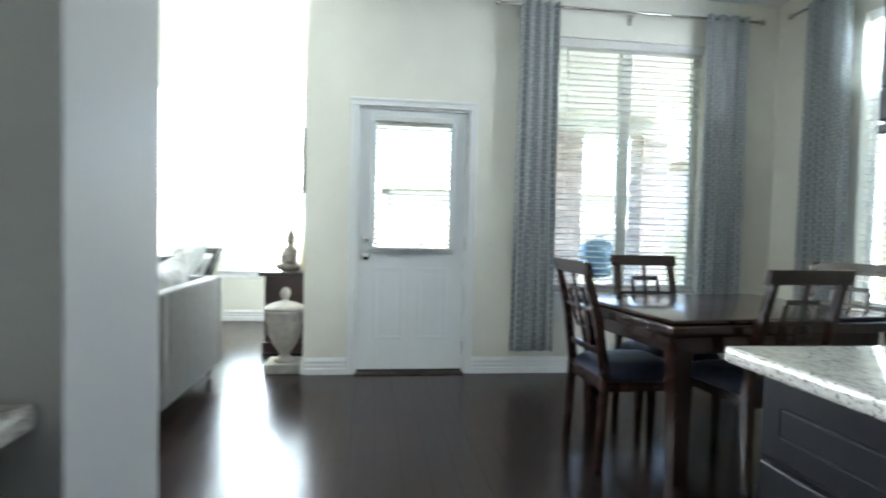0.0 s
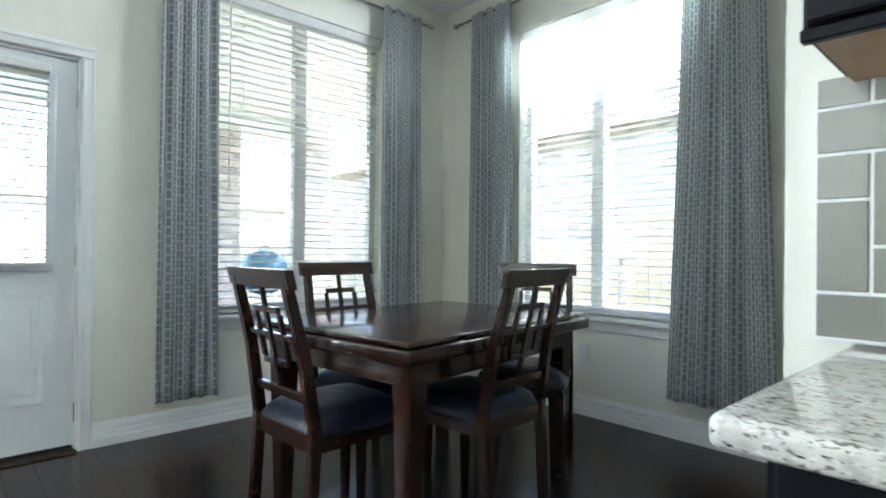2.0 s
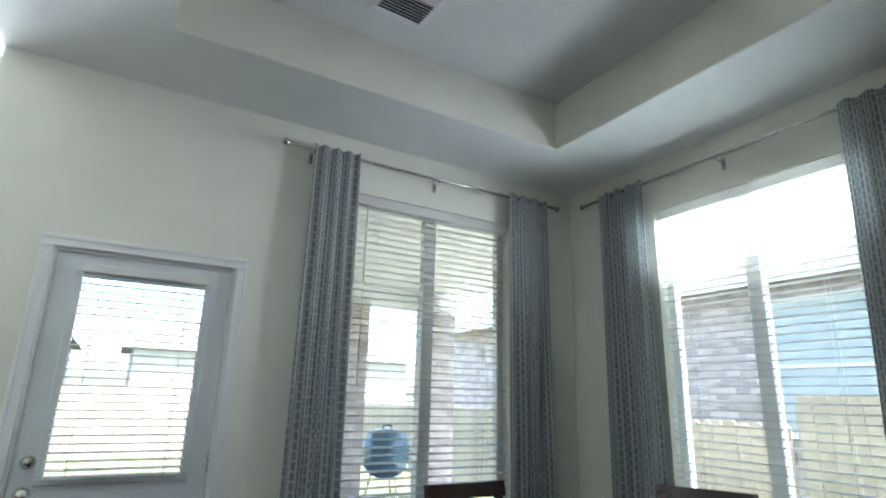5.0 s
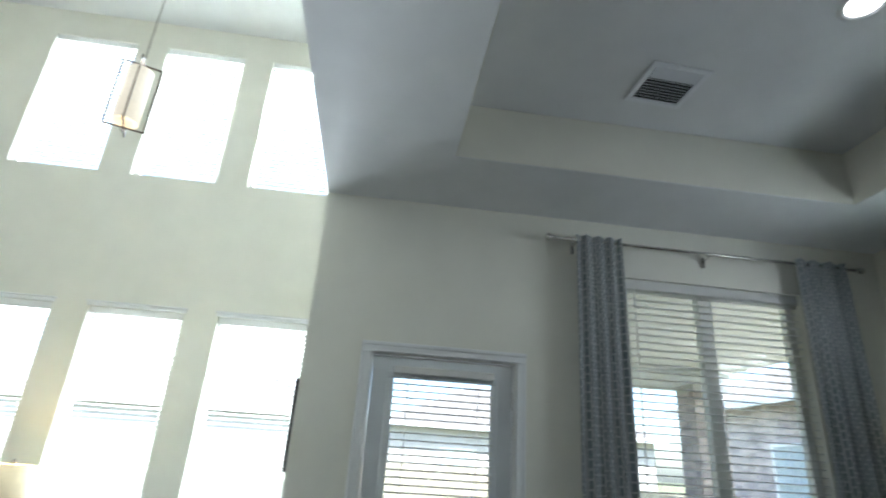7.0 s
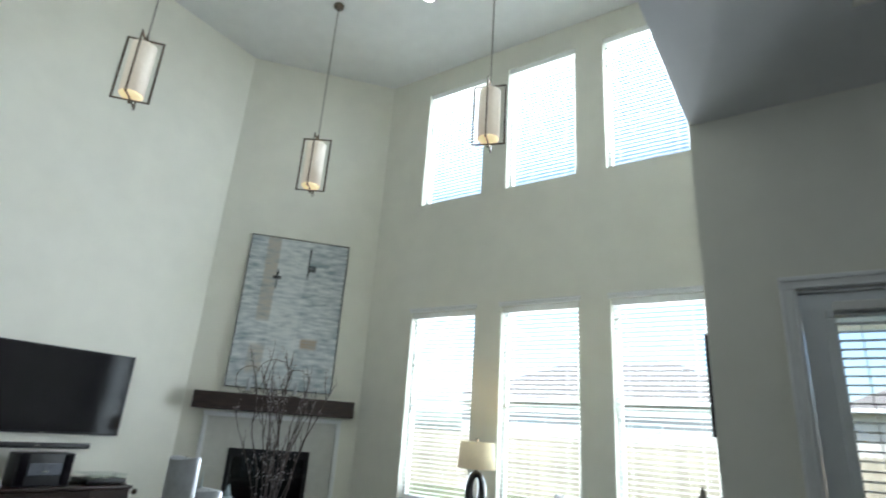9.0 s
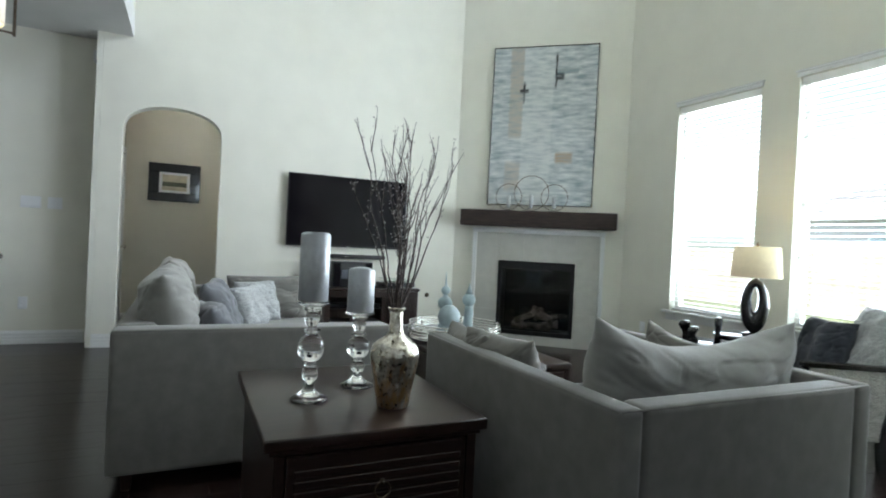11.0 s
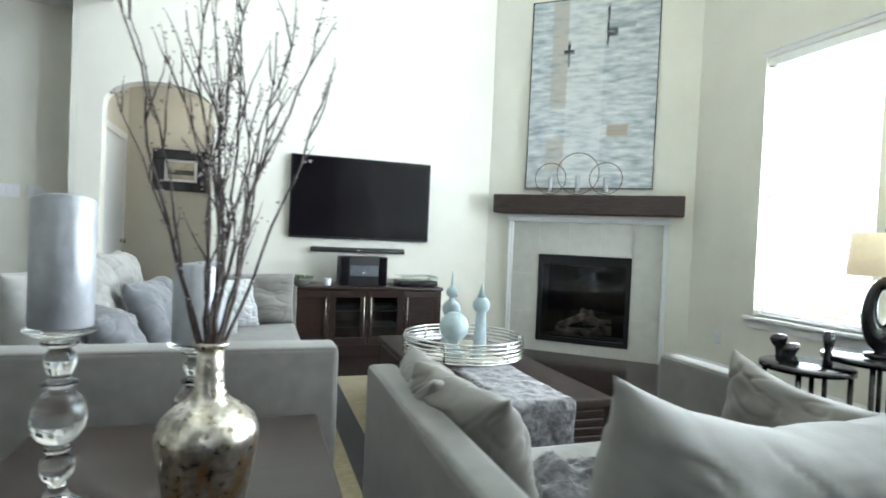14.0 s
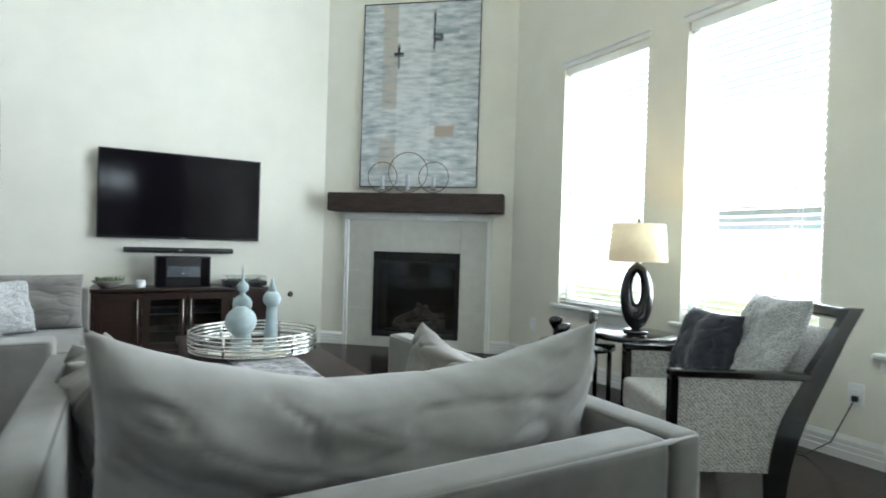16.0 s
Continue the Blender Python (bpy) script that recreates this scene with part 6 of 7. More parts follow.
def ball(r, z, n=8, r0=0.0):
    return [(max(r0, r * math.sin(math.pi * k / n)), z - r * math.cos(math.pi * k / n)) for k in range(1, n)]


finial_ornament(-3.10, 4.80, [(0.055, 0), (0.06, 0.01), (0.052, 0.05), (0.035, 0.10), (0.022, 0.16)] + ball(0.055, 0.235, 10, 0.018) + [(0.016, 0.30)] + ball(0.034, 0.335, 8, 0.009) + [(0.008, 0.375), (0.005, 0.43), (0.001, 0.475)],
                "tall pale blue ceramic finial with stacked globes and a spire")
finial_ornament(-2.98, 4.94, [(0.038, 0), (0.042, 0.01), (0.036, 0.08), (0.030, 0.20), (0.028, 0.23)] + ball(0.050, 0.275, 10, 0.02) + [(0.024, 0.322), (0.012, 0.36), (0.004, 0.39), (0.001, 0.40)],
                "slim pale blue ceramic finial with a pointed cap")
finial_ornament(-2.96, 4.77, [(0.05, 0), (0.055, 0.008), (0.04, 0.03), (0.028, 0.055), (0.03, 0.075)] + ball(0.083, 0.155, 14, 0.03) + [(0.01, 0.238)],
                "pale blue ceramic globe on a short foot")

# rug under the coffee table
rug = thing("rug", pose(-4.35, 3.95, 0.0), "pale rug with dark bands under the coffee table", "rug")
for k, (a, b, mt) in enumerate(((0, 0.22, RUG), (0.22, 0.36, RUGDARK), (0.36, 0.62, RUG), (0.62, 0.76, RUGDARK), (0.76, 1.3, RUG), (1.3, 1.6, RUGDARK))):
    boxpart("band", mt, rug, 0.0, 2.22, a + 0.0005, b - 0.0005, 0.002, 0.014, 0.003)


def side_tables():
    for x, y, h, r in ((-2.20, 7.06, 0.565, 0.27), (-2.36, 6.72, 0.50, 0.24)):
        t = thing("side_table", pose(x, y, 0), "round glossy black drum side table", "table", "nesting side tables")
        part("top", lathe(B(), [(r - 0.01, h - 0.035), (r, h - 0.03), (r, h - 0.006), (r - 0.006, h), (0.004, h)], 44), BLACK, t, smooth=True)
        part("lower_ring", tube(B(), ring_points(r - 0.03, 0.02, 40), 0.014, 8, True), BLACK, t, smooth=True)
        for k in range(4):
            a = k * math.pi / 2 + 0.5
            part("leg", tube(B(), [((r - 0.03) * math.cos(a), (r - 0.03) * math.sin(a), 0.0), ((r - 0.03) * math.cos(a), (r - 0.03) * math.sin(a), h - 0.03)], 0.014, 8), BLACK, t, smooth=True)


side_tables()


def table_lamp():
    t = thing("table_lamp", pose(-2.185, 7.06, 0.5655, 0, 0, 36), "table lamp with black open oval base and cream shade, lit", "lamp")
    bm = B()
    n, mseg = 48, 16
    rings = []
    for i in range(n):
        q = 2 * math.pi * i / n
        o, h = Vector((0.102 * math.cos(q), 0, 0.235 + 0.215 * math.sin(q))), Vector((0.021 * math.cos(q), 0, 0.285 + 0.095 * math.sin(q)))
        c, e = (o + h) / 2, (o - h) / 2
        rings.append([bm.verts.new(c + e * math.cos(2 * math.pi * k / mseg) + Vector((0, 0.062, 0)) * math.sin(2 * math.pi * k / mseg)) for k in range(mseg)])
    for i in range(n):
        a, b = rings[i], rings[(i + 1) % n]
        for k in range(mseg):
            bm.faces.new((a[k], a[(k + 1) % mseg], b[(k + 1) % mseg], b[k]))
    part("base", bm, BLACK, t, "glossy black ceramic ring base", True)
    part("foot", lathe(B(), [(0.075, 0), (0.08, 0.004), (0.078, 0.018), (0.05, 0.026)], 32), BLACK, t, smooth=True)
    part("neck", lathe(B(), [(0.016, 0.43), (0.016, 0.47), (0.008, 0.475), (0.006, 0.70), (0.012, 0.712), (0.010, 0.73), (0.003, 0.738)], 16), BRONZE, t, smooth=True)
    part("shade", lathe(B(), [(0.180, 0.460), (0.182, 0.460), (0.162, 0.700), (0.160, 0.700), (0.160, 0.695), (0.178, 0.465)], 48), SHADE, t, "cream fabric drum shade", True)
    lamp = new("bulb", bpy.data.lights.new("bulb", "POINT"))
    lamp.data.energy, lamp.data.color, lamp.data.shadow_soft_size = 2.6, (1.0, 0.78, 0.46), 0.04
    lamp.location, lamp.parent = (0, 0, 0.58), t


table_lamp()


def torso(x, y, z, h, label, seed):
    t = thing("sculpture", pose(x, y, z, 0, 0, seed * 40), label, "sculpture", "dark abstract sculptures")
    prof = [(0.030, 0), (0.034, 0.01), (0.030, h * 0.25), (0.024, h * 0.45), (0.034, h * 0.62), (0.042, h * 0.8), (0.036, h * 0.95), (0.02, h)]
    bm = lathe(B(), prof, 22, (0, 0, 0), 1.1, 0.75)
    for v in bm.verts:
        v.co.x += 0.012 * math.sin(v.co.z / h * 5 + seed)
    part("body", bm, BLACK, t, smooth=True)


torso(-2.48, 6.66, 0.5005, 0.15, "small glossy black torso sculpture", 1)
torso(-2.37, 6.62, 0.5005, 0.12, "small glossy black torso sculpture", 2)
torso(-2.28, 6.78, 0.5005, 0.20, "taller glossy black torso sculpture", 3)


def accent_chair():
    """Faces local -y."""
    t = thing("armchair", pose(-1.355, 6.68, 0, 0, 0, -31), "dark-framed armchair in white patterned cloth", "chair")
    w, d = 0.64, 0.74

    def rear(z):
        """How far back the swept rear leg stands at height z."""
        return 0.10 - 0.10 * z + 0.62 * z * z if z < 0.5 else 0.205 + 0.52 * (z - 0.5)

    for s in (-1, 1):
        x = s * (w / 2 - 0.02)
        bm = box(B(), x - 0.024, x + 0.024, -d / 2, rear(0.58) - 0.012, 0.565, 0.60, 0.007)
        part("arm_rail", bm, BLACK, t, "dark lacquered wooden arm")
        part("front_leg", box(B(), x - 0.02, x + 0.02, -d / 2 + 0.002, -d / 2 + 0.042, 0.0, 0.564, 0.005), BLACK, t)
        bm = B()
        rings = []
        for k in range(15):
            z = 0.88 * k / 14
            ww = 0.030 + 0.022 * math.sin(math.pi * min(1, z / 0.75))
            rings.append([bm.verts.new((x + a * 0.021, rear(z) + b * ww, z)) for a, b in ((-1, -1), (1, -1), (1, 1), (-1, 1))])
        for a, b in zip(rings, rings[1:]):
            for i in range(4):
                bm.faces.new((a[i], a[(i + 1) % 4], b[(i + 1) % 4], b[i]))
        bm.faces.new(rings[0][::-1]), bm.faces.new(rings[-1])
        part("rear_leg", bm, BLACK, t, "swept dark wooden rear leg")
        bm = B()
        front, back = [], []
        for xx, row in ((x - 0.013, front), (x + 0.013, back)):
            for k in range(9):
                z = 0.17 + 0.394 * k / 8
                row.append((bm.verts.new((xx, -d / 2 + 0.043, z)), bm.verts.new((xx, rear(z) - 0.036, z))))
        for row in (front, back):
            for (a, b), (c, e) in zip(row, row[1:]):
                bm.faces.new((a, b, e, c))
        for (a, b), (c, e), (f, g), (h, k) in zip(front, front[1:], back, back[1:]):
            bm.faces.new((a, c, h, f)), bm.faces.new((b, g, k, e))
        bm.faces.new((*front[0], *back[0][::-1])), bm.faces.new((*front[-1], *back[-1][::-1]))
        part("side_panel", bm, PATTERN, t, "white patterned upholstered side")
    boxpart("seat", PATTERN, t, -w / 2 + 0.045, w / 2 - 0.045, -d / 2 - 0.01, 0.14, 0.27, 0.43, 0.035, 4)
    boxpart("front_rail", BLACK, t, -w / 2 + 0.042, w / 2 - 0.042, -d / 2 + 0.005, -d / 2 + 0.035, 0.20, 0.268, 0.004)
    bm = box(B(), -w / 2 + 0.045, w / 2 - 0.045, 0, 0.10, 0, 0.46, 0.03, 4)
    bmesh.ops.transform(bm, matrix=pose(0, 0.115, 0.38, -27), verts=bm.verts)
    part("backrest", bm, PATTERN, t, smooth=True)
    bm = box(B(), -w / 2 + 0.041, w / 2 - 0.041, -0.018, 0.018, 0, 0.05, 0.005)
    bmesh.ops.transform(bm, matrix=pose(0, rear(0.83), 0.825, -27), verts=bm.verts)
    part("top_rail", bm, BLACK, t)
    return t


accent_chair()
pillow(-1.50, 6.66, 0.43, 0.42, 0.40, 0.15, CHARCOAL, "charcoal cushion on the armchair", 156, 20, 21.0)
pillow(-1.27, 6.66, 0.43, 0.42, 0.52, 0.14, SILVERCLOTH, "silver patterned cushion on the armchair", 150, 24, 22.0)


def statue_table():
    t = thing("console_table", pose(-0.30, 5.88, 0), "small dark espresso side console by the wall", "table")
    boxpart("top", ESPRESSO, t, 0, 0.45, 0, 0.62, 0.685, 0.72, 0.005, 2)
    boxpart("case", ESPRESSO, t, 0.05, 0.44, 0.03, 0.59, 0.10, 0.684, 0.004)
    boxpart("plinth", ESPRESSO, t, 0.03, 0.45, 0.02, 0.60, 0.0, 0.099, 0.004)
    s = thing("seated_statue", pose(-0.06, 6.10, 0.7205, 0, 0, -40), "dark carved seated stone statue", "statue")
    bm = lathe(B(), [(0.085, 0), (0.10, 0.02), (0.098, 0.05), (0.075, 0.075), (0.062, 0.11), (0.066, 0.16), (0.06, 0.20), (0.034, 0.225), (0.026, 0.24), (0.04, 0.262), (0.044, 0.29), (0.036, 0.325), (0.02, 0.345), (0.018, 0.36), (0.008, 0.385), (0.002, 0.40)], 26, (0, 0, 0), 1.05, 0.8)
    for sx in (-1, 1):
        g = bmesh.ops.create_icosphere(bm, subdivisions=2, radius=0.05)
        bmesh.ops.scale(bm, vec=(1.2, 1.1, 0.6), verts=g["verts"])
        bmesh.ops.translate(bm, vec=(sx * 0.07, -0.05, 0.035), verts=g["verts"])
        tube(bm, [(sx * 0.066, 0, 0.19), (sx * 0.085, -0.02, 0.13), (sx * 0.05, -0.065, 0.085), (0, -0.08, 0.08)], [0.022, 0.020, 0.017, 0.014], 8)
    part("figure", bm, STATUE, s, smooth=True)
    p = thing("pillar_candle", pose(0.05, 6.30, 0.7205), "cream pillar candle on the side console", "candle")
    part("wax", lathe(B(), [(0.048, 0), (0.05, 0.003), (0.05, 0.25), (0.045, 0.253), (0.004, 0.246)], 28), surf("cream_wax", (0.72, 0.64, 0.42), 0.5, 0, 0.05, 20, 0.05, 60), p, smooth=True)
    u = thing("garden_urn", pose(0.015, 5.345, 0), "pale stone lidded urn on a square plinth", "urn")
    boxpart("plinth", STONE, u, -0.135, 0.135, -0.135, 0.135, 0, 0.075, 0.006)
    part("body", lathe(B(), [(0.085, 0.076), (0.09, 0.085), (0.05, 0.10), (0.038, 0.13), (0.05, 0.15), (0.055, 0.16), (0.09, 0.21), (0.122, 0.29), (0.135, 0.37), (0.138, 0.44), (0.148, 0.455), (0.15, 0.475), (0.12, 0.48)], 36), STONE, u, smooth=True)
    part("lid", lathe(B(), [(0.152, 0.481), (0.156, 0.49), (0.13, 0.515), (0.07, 0.535), (0.03, 0.545), (0.022, 0.56), (0.035, 0.58), (0.038, 0.61), (0.03, 0.635), (0.012, 0.65), (0.002, 0.655)], 36), STONE, u, smooth=True)
    f = thing("framed_picture", pose(CORNX, 5.80, 1.38, 0, 0, -90), "dark framed picture on the return wall", "picture")
    boxpart("picture_frame", BLACK, f, 0, 0.55, -0.026, -0.002, 0, 0.50, 0.006)
    boxpart("print", PAPER, f, 0.06, 0.49, -0.029, -0.0265, 0.06, 0.44)


statue_table()


def console_table():
    t = thing("console_table", pose(-5.81, -0.35, 0), "weathered grey wooden console table on turned pedestals", "table")
    boxpart("top", LIMEWASH, t, 0, 0.44, 0, 1.78, 0.825, 0.87, 0.006, 2)
    boxpart("moulding", LIMEWASH, t, 0.03, 0.41, 0.03, 1.75, 0.79, 0.824, 0.006)
    boxpart("base_board", LIMEWASH, t, 0.0, 0.44, 0.06, 1.76, 0.0, 0.075, 0.006)
    for y in (0.45, 1.38):
        part("pedestal", lathe(B(), [(0.15, 0.076), (0.15, 0.10), (0.12, 0.115), (0.10, 0.15), (0.085, 0.18), (0.115, 0.22), (0.135, 0.28), (0.138, 0.34), (0.13, 0.40), (0.135, 0.41), (0.115, 0.43), (0.105, 0.55), (0.12, 0.66), (0.14, 0.73), (0.15, 0.75), (0.15, 0.789)], 32, (0.22, y, 0)), LIMEWASH, t, smooth=True)
    for k, (y, h) in enumerate(((1.66, 0.52), (1.42, 0.46))):
        j = thing("lidded_jar", pose(-5.60, -0.35 + y - 0.05, 0.8705), "silver mercury glass lidded jar on the console table", "jar", "silver jars")
        part("body", lathe(B(), [(0.06, 0), (0.065, 0.01), (0.03, 0.03), (0.028, 0.045), (0.07, 0.09), (0.105, 0.15), (0.108, 0.19), (0.085, 0.235), (0.06, 0.25), (0.062, 0.26), (0.09, 0.29), (0.095, 0.33), (0.085, 0.345)], 34), CHROME, j, smooth=True)
        part("lid", lathe(B(), [(0.09, 0.346), (0.092, 0.352), (0.07, 0.375), (0.05, 0.40), (0.02, 0.415), (0.014, 0.43), (0.026, 0.45), (0.02, 0.475), (0.004, h * 0.96)], 30), CHROME, j, smooth=True)


console_table()

# hall
f = thing("framed_picture", W_FACE(-7.1, 2.54) @ pose(0, 0, 1.535), "small landscape print in a wide dark frame", "picture")
bm = B()
for a, b, c, d in ((0, 0.59, 0, 0.11), (0, 0.59, 0.365, 0.475), (0, 0.12, 0.11, 0.365), (0.47, 0.59, 0.11, 0.365)):
    box(bm, a, b, -0.035, -0.002, c, d, 0.004)
part("picture_frame", bm, BLACK, f, "wide dark frame")
boxpart("mount", PLATE, f, 0.12, 0.47, -0.016, -0.002, 0.11, 0.365)
boxpart("print", PAPER, f, 0.155, 0.435, -0.0195, -0.0165, 0.14, 0.335)
boxpart("print_field", INK, f, 0.155, 0.435, -0.0215, -0.0198, 0.19, 0.245)
h = thing("door_2", pose(-6.95, 2.281, 0, 0, 0, 180) @ pose(-1.0, 0, 0), "closed white panelled hall door", "door", kind="structure")
boxpart("leaf", DOOR, h, 0.06, 0.90, -0.02, -0.001, 0.01, 2.03, 0.004)
boxpart("casing", TRIM, h, -0.01, 0.055, -0.03, -0.001, 0, 2.05, 0.004)
boxpart("casing", TRIM, h, 0.905, 0.97, -0.03, -0.001, 0, 2.05, 0.004)
boxpart("casing", TRIM, h, -0.01, 0.97, -0.03, -0.001, 2.051, 2.12, 0.004)
part("door_knob", lathe(B(), [(0.025, 0), (0.012, 0.01), (0.028, 0.03), (0.02, 0.05), (0.003, 0.055)], 16), STEEL, h, smooth=True).matrix_basis = pose(0.84, -0.02, 0.95, 90)
# Unseen downlight and point light, added to brighten the hall.
downlight(-6.4, 3.1, 2.8)
hl = new("hall_fill_light", bpy.data.lights.new("hall_fill_light", "POINT"))
hl.data.energy, hl.data.color, hl.data.shadow_soft_size = 1.5, (1.0, 0.94, 0.82), 0.06
hl.location = (-6.4, 3.1, 2.72)
# gas key plate and lamp cord
k = thing("gas_valve_key", W_FACE(WESTX, 5.72) @ pose(0, 0, 0.53), "small round brass gas valve plate on the wall", "valve")
part("plate", lathe(B(), [(0.03, 0), (0.03, 0.004), (0.012, 0.008), (0.01, 0.02), (0.003, 0.021)], 20), BRONZE, k, smooth=True).matrix_basis = pose(0, -0.001, 0, 90)
c = thing("lamp_cord", pose(0, 0, 0), "thin black cord from the outlet to the lamp", "cord")
part("cable", tube(B(), [(-1.17, 7.585, 0.34), (-1.18, 7.54, 0.28), (-1.24, 7.50, 0.10), (-1.34, 7.46, 0.008), (-1.6, 7.40, 0.006), (-2.0, 7.30, 0.006), (-2.1, 7.2, 0.006)], 0.0035, 6), PLASTIC, c, smooth=True)
boxpart("plug", PLASTIC, c, -1.185, -1.155, 7.57, 7.592, 0.325, 0.355, 0.004)

# ---- outside ----
tagged(finish("ground", box(B(), -400, 400, -400, 400, -0.5, -0.16), GRASS), "flat lawn reaching the horizon", "ground", kind="structure")
slab("pavement", 0.4, 5.6, 5.36, 9.2, -0.155, -0.02, CONCRETE, "pale concrete patio slab", "patio")
slab("patio_roof", 0.33, 5.4, 5.37, 9.3, 2.86, 3.0, PATIOCEIL, "cream painted patio ceiling", "roof")
for k in range(1):
    boxpart("beam", TRIM, bpy.data.objects["patio_roof"], 0.33, 5.4, 9.02, 9.3, 2.62, 2.859)


def brick_mesh(bm, x0, x1, y0, y1, z0, z1, L=0.2, H=0.067, seed=0):
    """Bricks as small raised blocks on the four upright sides of a block."""
    rnd = random.Random(seed)
    for axis, lo, hi, fixed, sg in (("x", x0, x1, y0, -1), ("x", x0, x1, y1, 1), ("y", y0, y1, x0, -1), ("y", y0, y1, x1, 1)):
        z, r = z0, 0
        while z + H < z1:
            p = lo - (L / 2 if r % 2 else 0)
            while p < hi:
                a, b = max(lo, p) + 0.005, min(hi, p + L) - 0.005
                if b - a > 0.02:
                    f0, f1 = sorted((fixed, fixed + sg * (0.006 + rnd.random() * 0.003)))
                    v = [bm.verts.new((u, w, zz) if axis == "x" else (w, u, zz)) for zz in (z + 0.005, z + H - 0.005) for u, w in ((a, f0), (b, f0), (b, f1), (a, f1))]
                    for q in ((0, 1, 2, 3), (4, 5, 6, 7), (0, 1, 5, 4), (1, 2, 6, 5), (2, 3, 7, 6), (3, 0, 4, 7)):
                        bm.faces.new([v[i] for i in q])
                p += L
            z, r = z + H, r + 1
    return bm


for x in (3.45, 4.75):
    c = thing("patio_column", pose(x, 8.75, -0.02), "square brick patio column in mixed pinkish brick", "column", "brick patio columns")
    boxpart("core", MORTAR, c, -0.2, 0.2, -0.2, 0.2, 0, 2.64)
    o = part("bricks", brick_mesh(B(), -0.2, 0.2, -0.2, 0.2, 0, 2.6, seed=int(x * 10)), BRICK, c)
    tagged(o, kind="stuff")


# Kettle grill form stands in for a blue glass globe on a stand.
def grill_for_globe():
    t = thing("grill", pose(3.42, 7.35, -0.02), "blue-lidded grill shape standing in for a glass globe", "grill")
    part("lid", lathe(B(), [(0.25, 0.84), (0.252, 0.85), (0.24, 0.95), (0.18, 1.03), (0.08, 1.075), (0.01, 1.08)], 28), GRILLBLUE, t, smooth=True)
    part("bowl", lathe(B(), [(0.06, 0.60), (0.16, 0.64), (0.235, 0.73), (0.25, 0.83), (0.245, 0.838)], 28), GRILLBLUE, t, smooth=True)
    part("handle", tube(B(), [(-0.05, 0, 1.07), (-0.04, 0, 1.11), (0.04, 0, 1.11), (0.05, 0, 1.07)], 0.009, 6), PLASTIC, t)
    for k in range(3):
        a = k * 2.094 + 0.4
        part("leg", tube(B(), [(0.14 * math.cos(a), 0.14 * math.sin(a), 0.66), (0.3 * math.cos(a), 0.3 * math.sin(a), 0.0)], 0.012, 8), STEEL, t)


grill_for_globe()


def fence(m, n, h, label):
    t = thing("fence", m, label, "fence", "wooden fences")
    bm = B()
    w = 0.14
    v = [bm.verts.new((a, y, z)) for y in (0, 0.018) for a, z in ((0.002, 0), (w - 0.002, 0), (w - 0.002, h - 0.03), (w - 0.035, h), (0.035, h), (0.002, h - 0.03))]
    bm.faces.new(v[:6]), bm.faces.new(v[11:5:-1])
    for i in range(6):
        bm.faces.new((v[i], v[(i + 1) % 6], v[6 + (i + 1) % 6], v[6 + i]))
    bmesh.ops.recalc_face_normals(bm, faces=bm.faces)
    me = bpy.data.meshes.new("board")
    bm.to_mesh(me), bm.free()
    me.materials.append(FENCEWOOD)
    rnd = random.Random(n)
    for k in range(n):
        o = new("board", me)
        o.parent = t
        o.location = (k * w, 0, rnd.uniform(-0.012, 0.012))
    for z in (0.3, h - 0.35):
        boxpart("rail", FENCEWOOD, t, 0, n * w, 0.019, 0.06, z, z + 0.09)
    for k in range(0, n + 1, 16):
        boxpart("post", FENCEWOOD, t, k * w - 0.045, k * w + 0.045, 0.061, 0.15, 0, h - 0.1)


fence(pose(6.6, 4.95, -0.16, 0, 0, -90), 60, 1.66, "tall weathered wooden board fence")
fence(pose(6.62, 17.5, -0.16, 0, 0, -90), 89, 1.38, "weathered wooden board fence beside the lawn")
fence(pose(-16.0, 17.6, -0.16), 161, 1.62, "weathered wooden board fence behind the lawn")


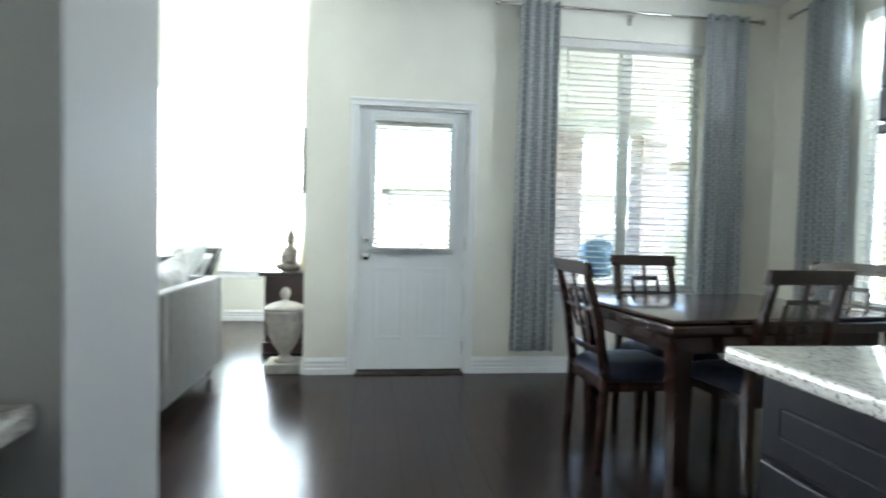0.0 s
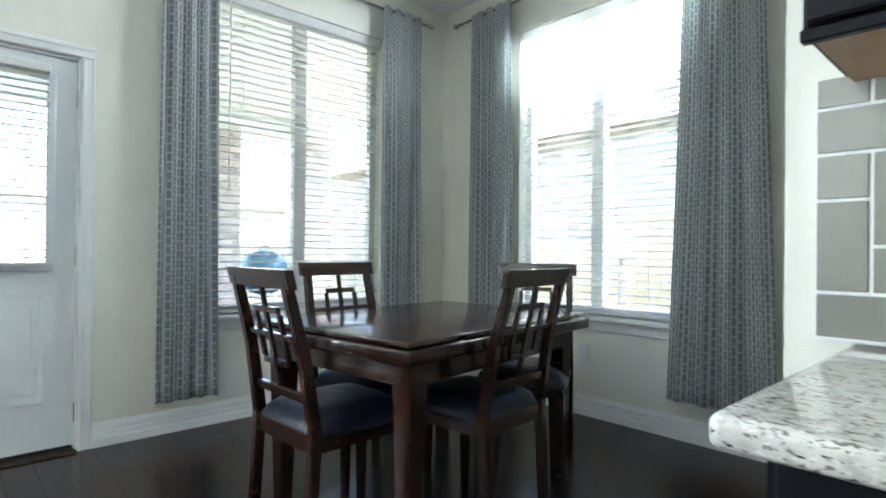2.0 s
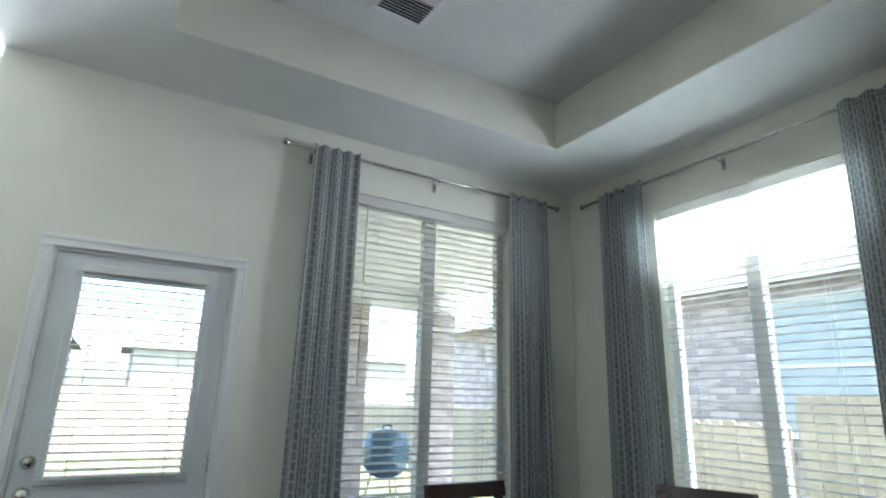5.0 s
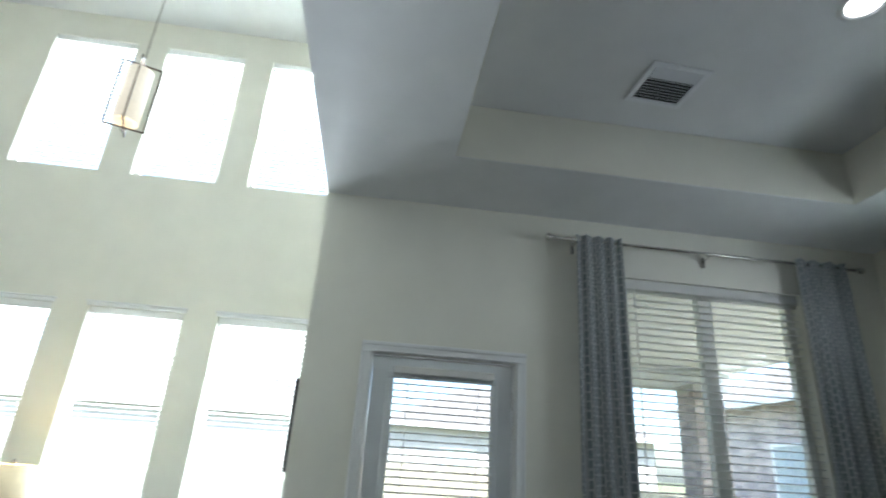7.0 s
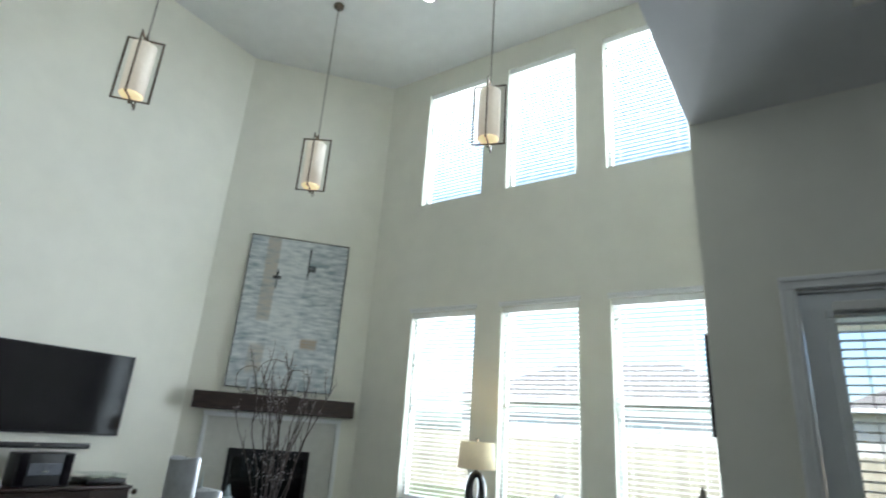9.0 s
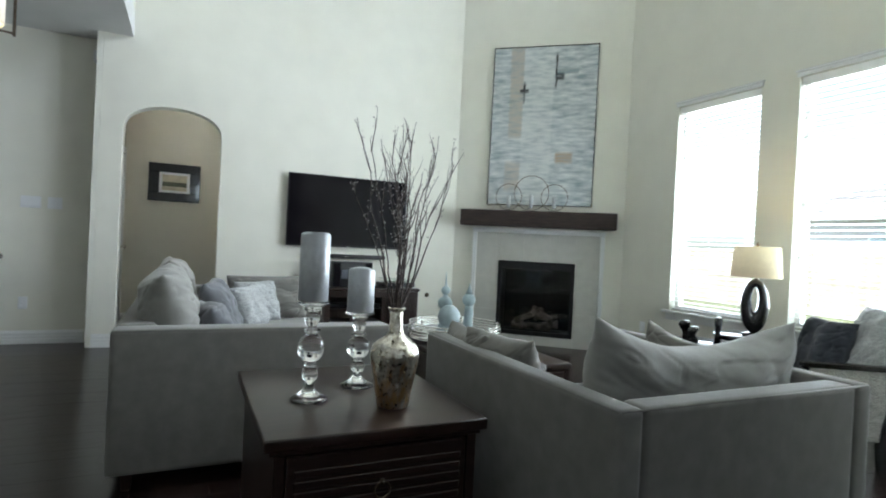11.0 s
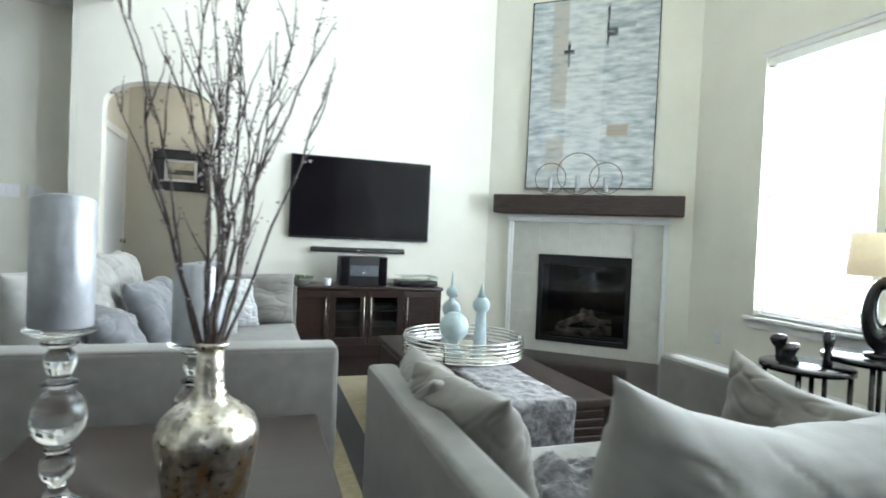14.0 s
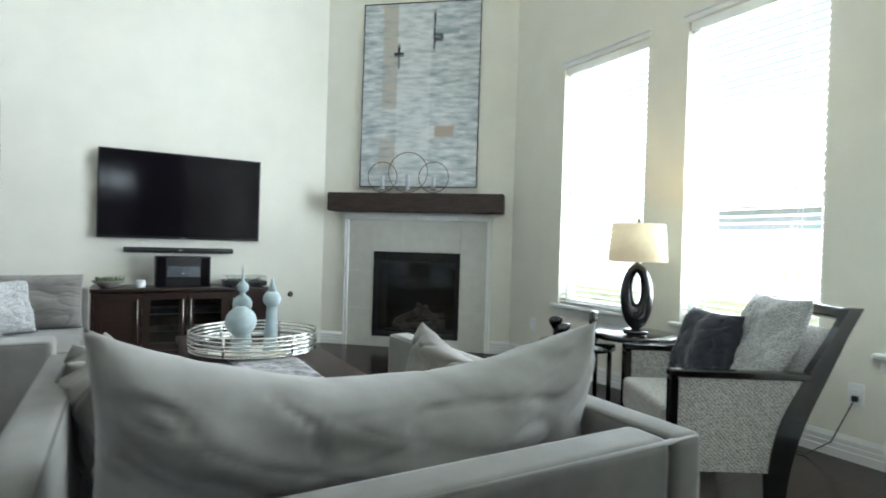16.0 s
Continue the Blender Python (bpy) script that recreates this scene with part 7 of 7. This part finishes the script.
def neighbour(m, w, d, h, label, openings, seed, bricks=True):
    """A single-storey brick house; local -y is the side that is seen."""
    t = thing("house", m, label, "house", "neighbouring houses")
    boxpart("wall", MORTAR, t, 0, w, 0, d, 0, h)
    if bricks:
        o = part("bricks", brick_mesh(B(), 0, w, 0, 0.5, 0, h, 0.22, 0.085, seed), BRICK, t)
        tagged(o, kind="stuff")
    bm = B()
    e, rise = 0.45, 2.2
    v = [bm.verts.new(p) for p in ((-e, -e, h), (w + e, -e, h), (w + e, d + e, h), (-e, d + e, h), (d / 2, d / 2, h + rise), (w - d / 2, d / 2, h + rise))]
    for q in ((0, 1, 5, 4), (1, 2, 5), (2, 3, 4, 5), (3, 0, 4), (3, 2, 1, 0)):
        bm.faces.new([v[i] for i in q])
    part("roof", bm, ROOF, t)
    boxpart("fascia", TRIM, t, -e, w + e, -e - 0.02, -e + 0.005, h - 0.17, h - 0.005)
    for x, z, ww, hh in openings:
        wdw = part("window", box(B(), x, x + ww, -0.03, -0.011, z, z + hh), SIDING, t)
        bm = B()
        for a, b, c2, f2 in ((x - 0.06, x, z - 0.06, z + hh + 0.06), (x + ww, x + ww + 0.06, z - 0.06, z + hh + 0.06), (x, x + ww, z - 0.06, z), (x, x + ww, z + hh, z + hh + 0.06), (x, x + ww, z + hh / 2 - 0.02, z + hh / 2 + 0.02)):
            box(bm, a, b, -0.055, -0.011, c2, f2)
        part("frame", bm, TRIM, wdw)


neighbour(pose(8.9, 16.0, -0.16, 0, 0, -90), 15.0, 8.0, 3.35, "pinkish brick neighbouring house with a teal window", [(9.6, 1.2, 1.5, 1.75), (3.0, 1.0, 1.2, 1.4)], 5)
neighbour(pose(-14.0, 26.0, -0.16), 13.0, 8.0, 3.3, "pinkish brick neighbouring house behind the fence", [(3, 1.0, 1.3, 1.4), (8, 1.0, 1.3, 1.4)], 6, False)
neighbour(pose(1.5, 27.0, -0.16), 12.0, 8.0, 3.3, "pinkish brick neighbouring house behind the fence", [(2.2, 1.0, 1.5, 1.3), (7, 1.0, 1.3, 1.4)], 7, False)

planks()
wall_tiles()
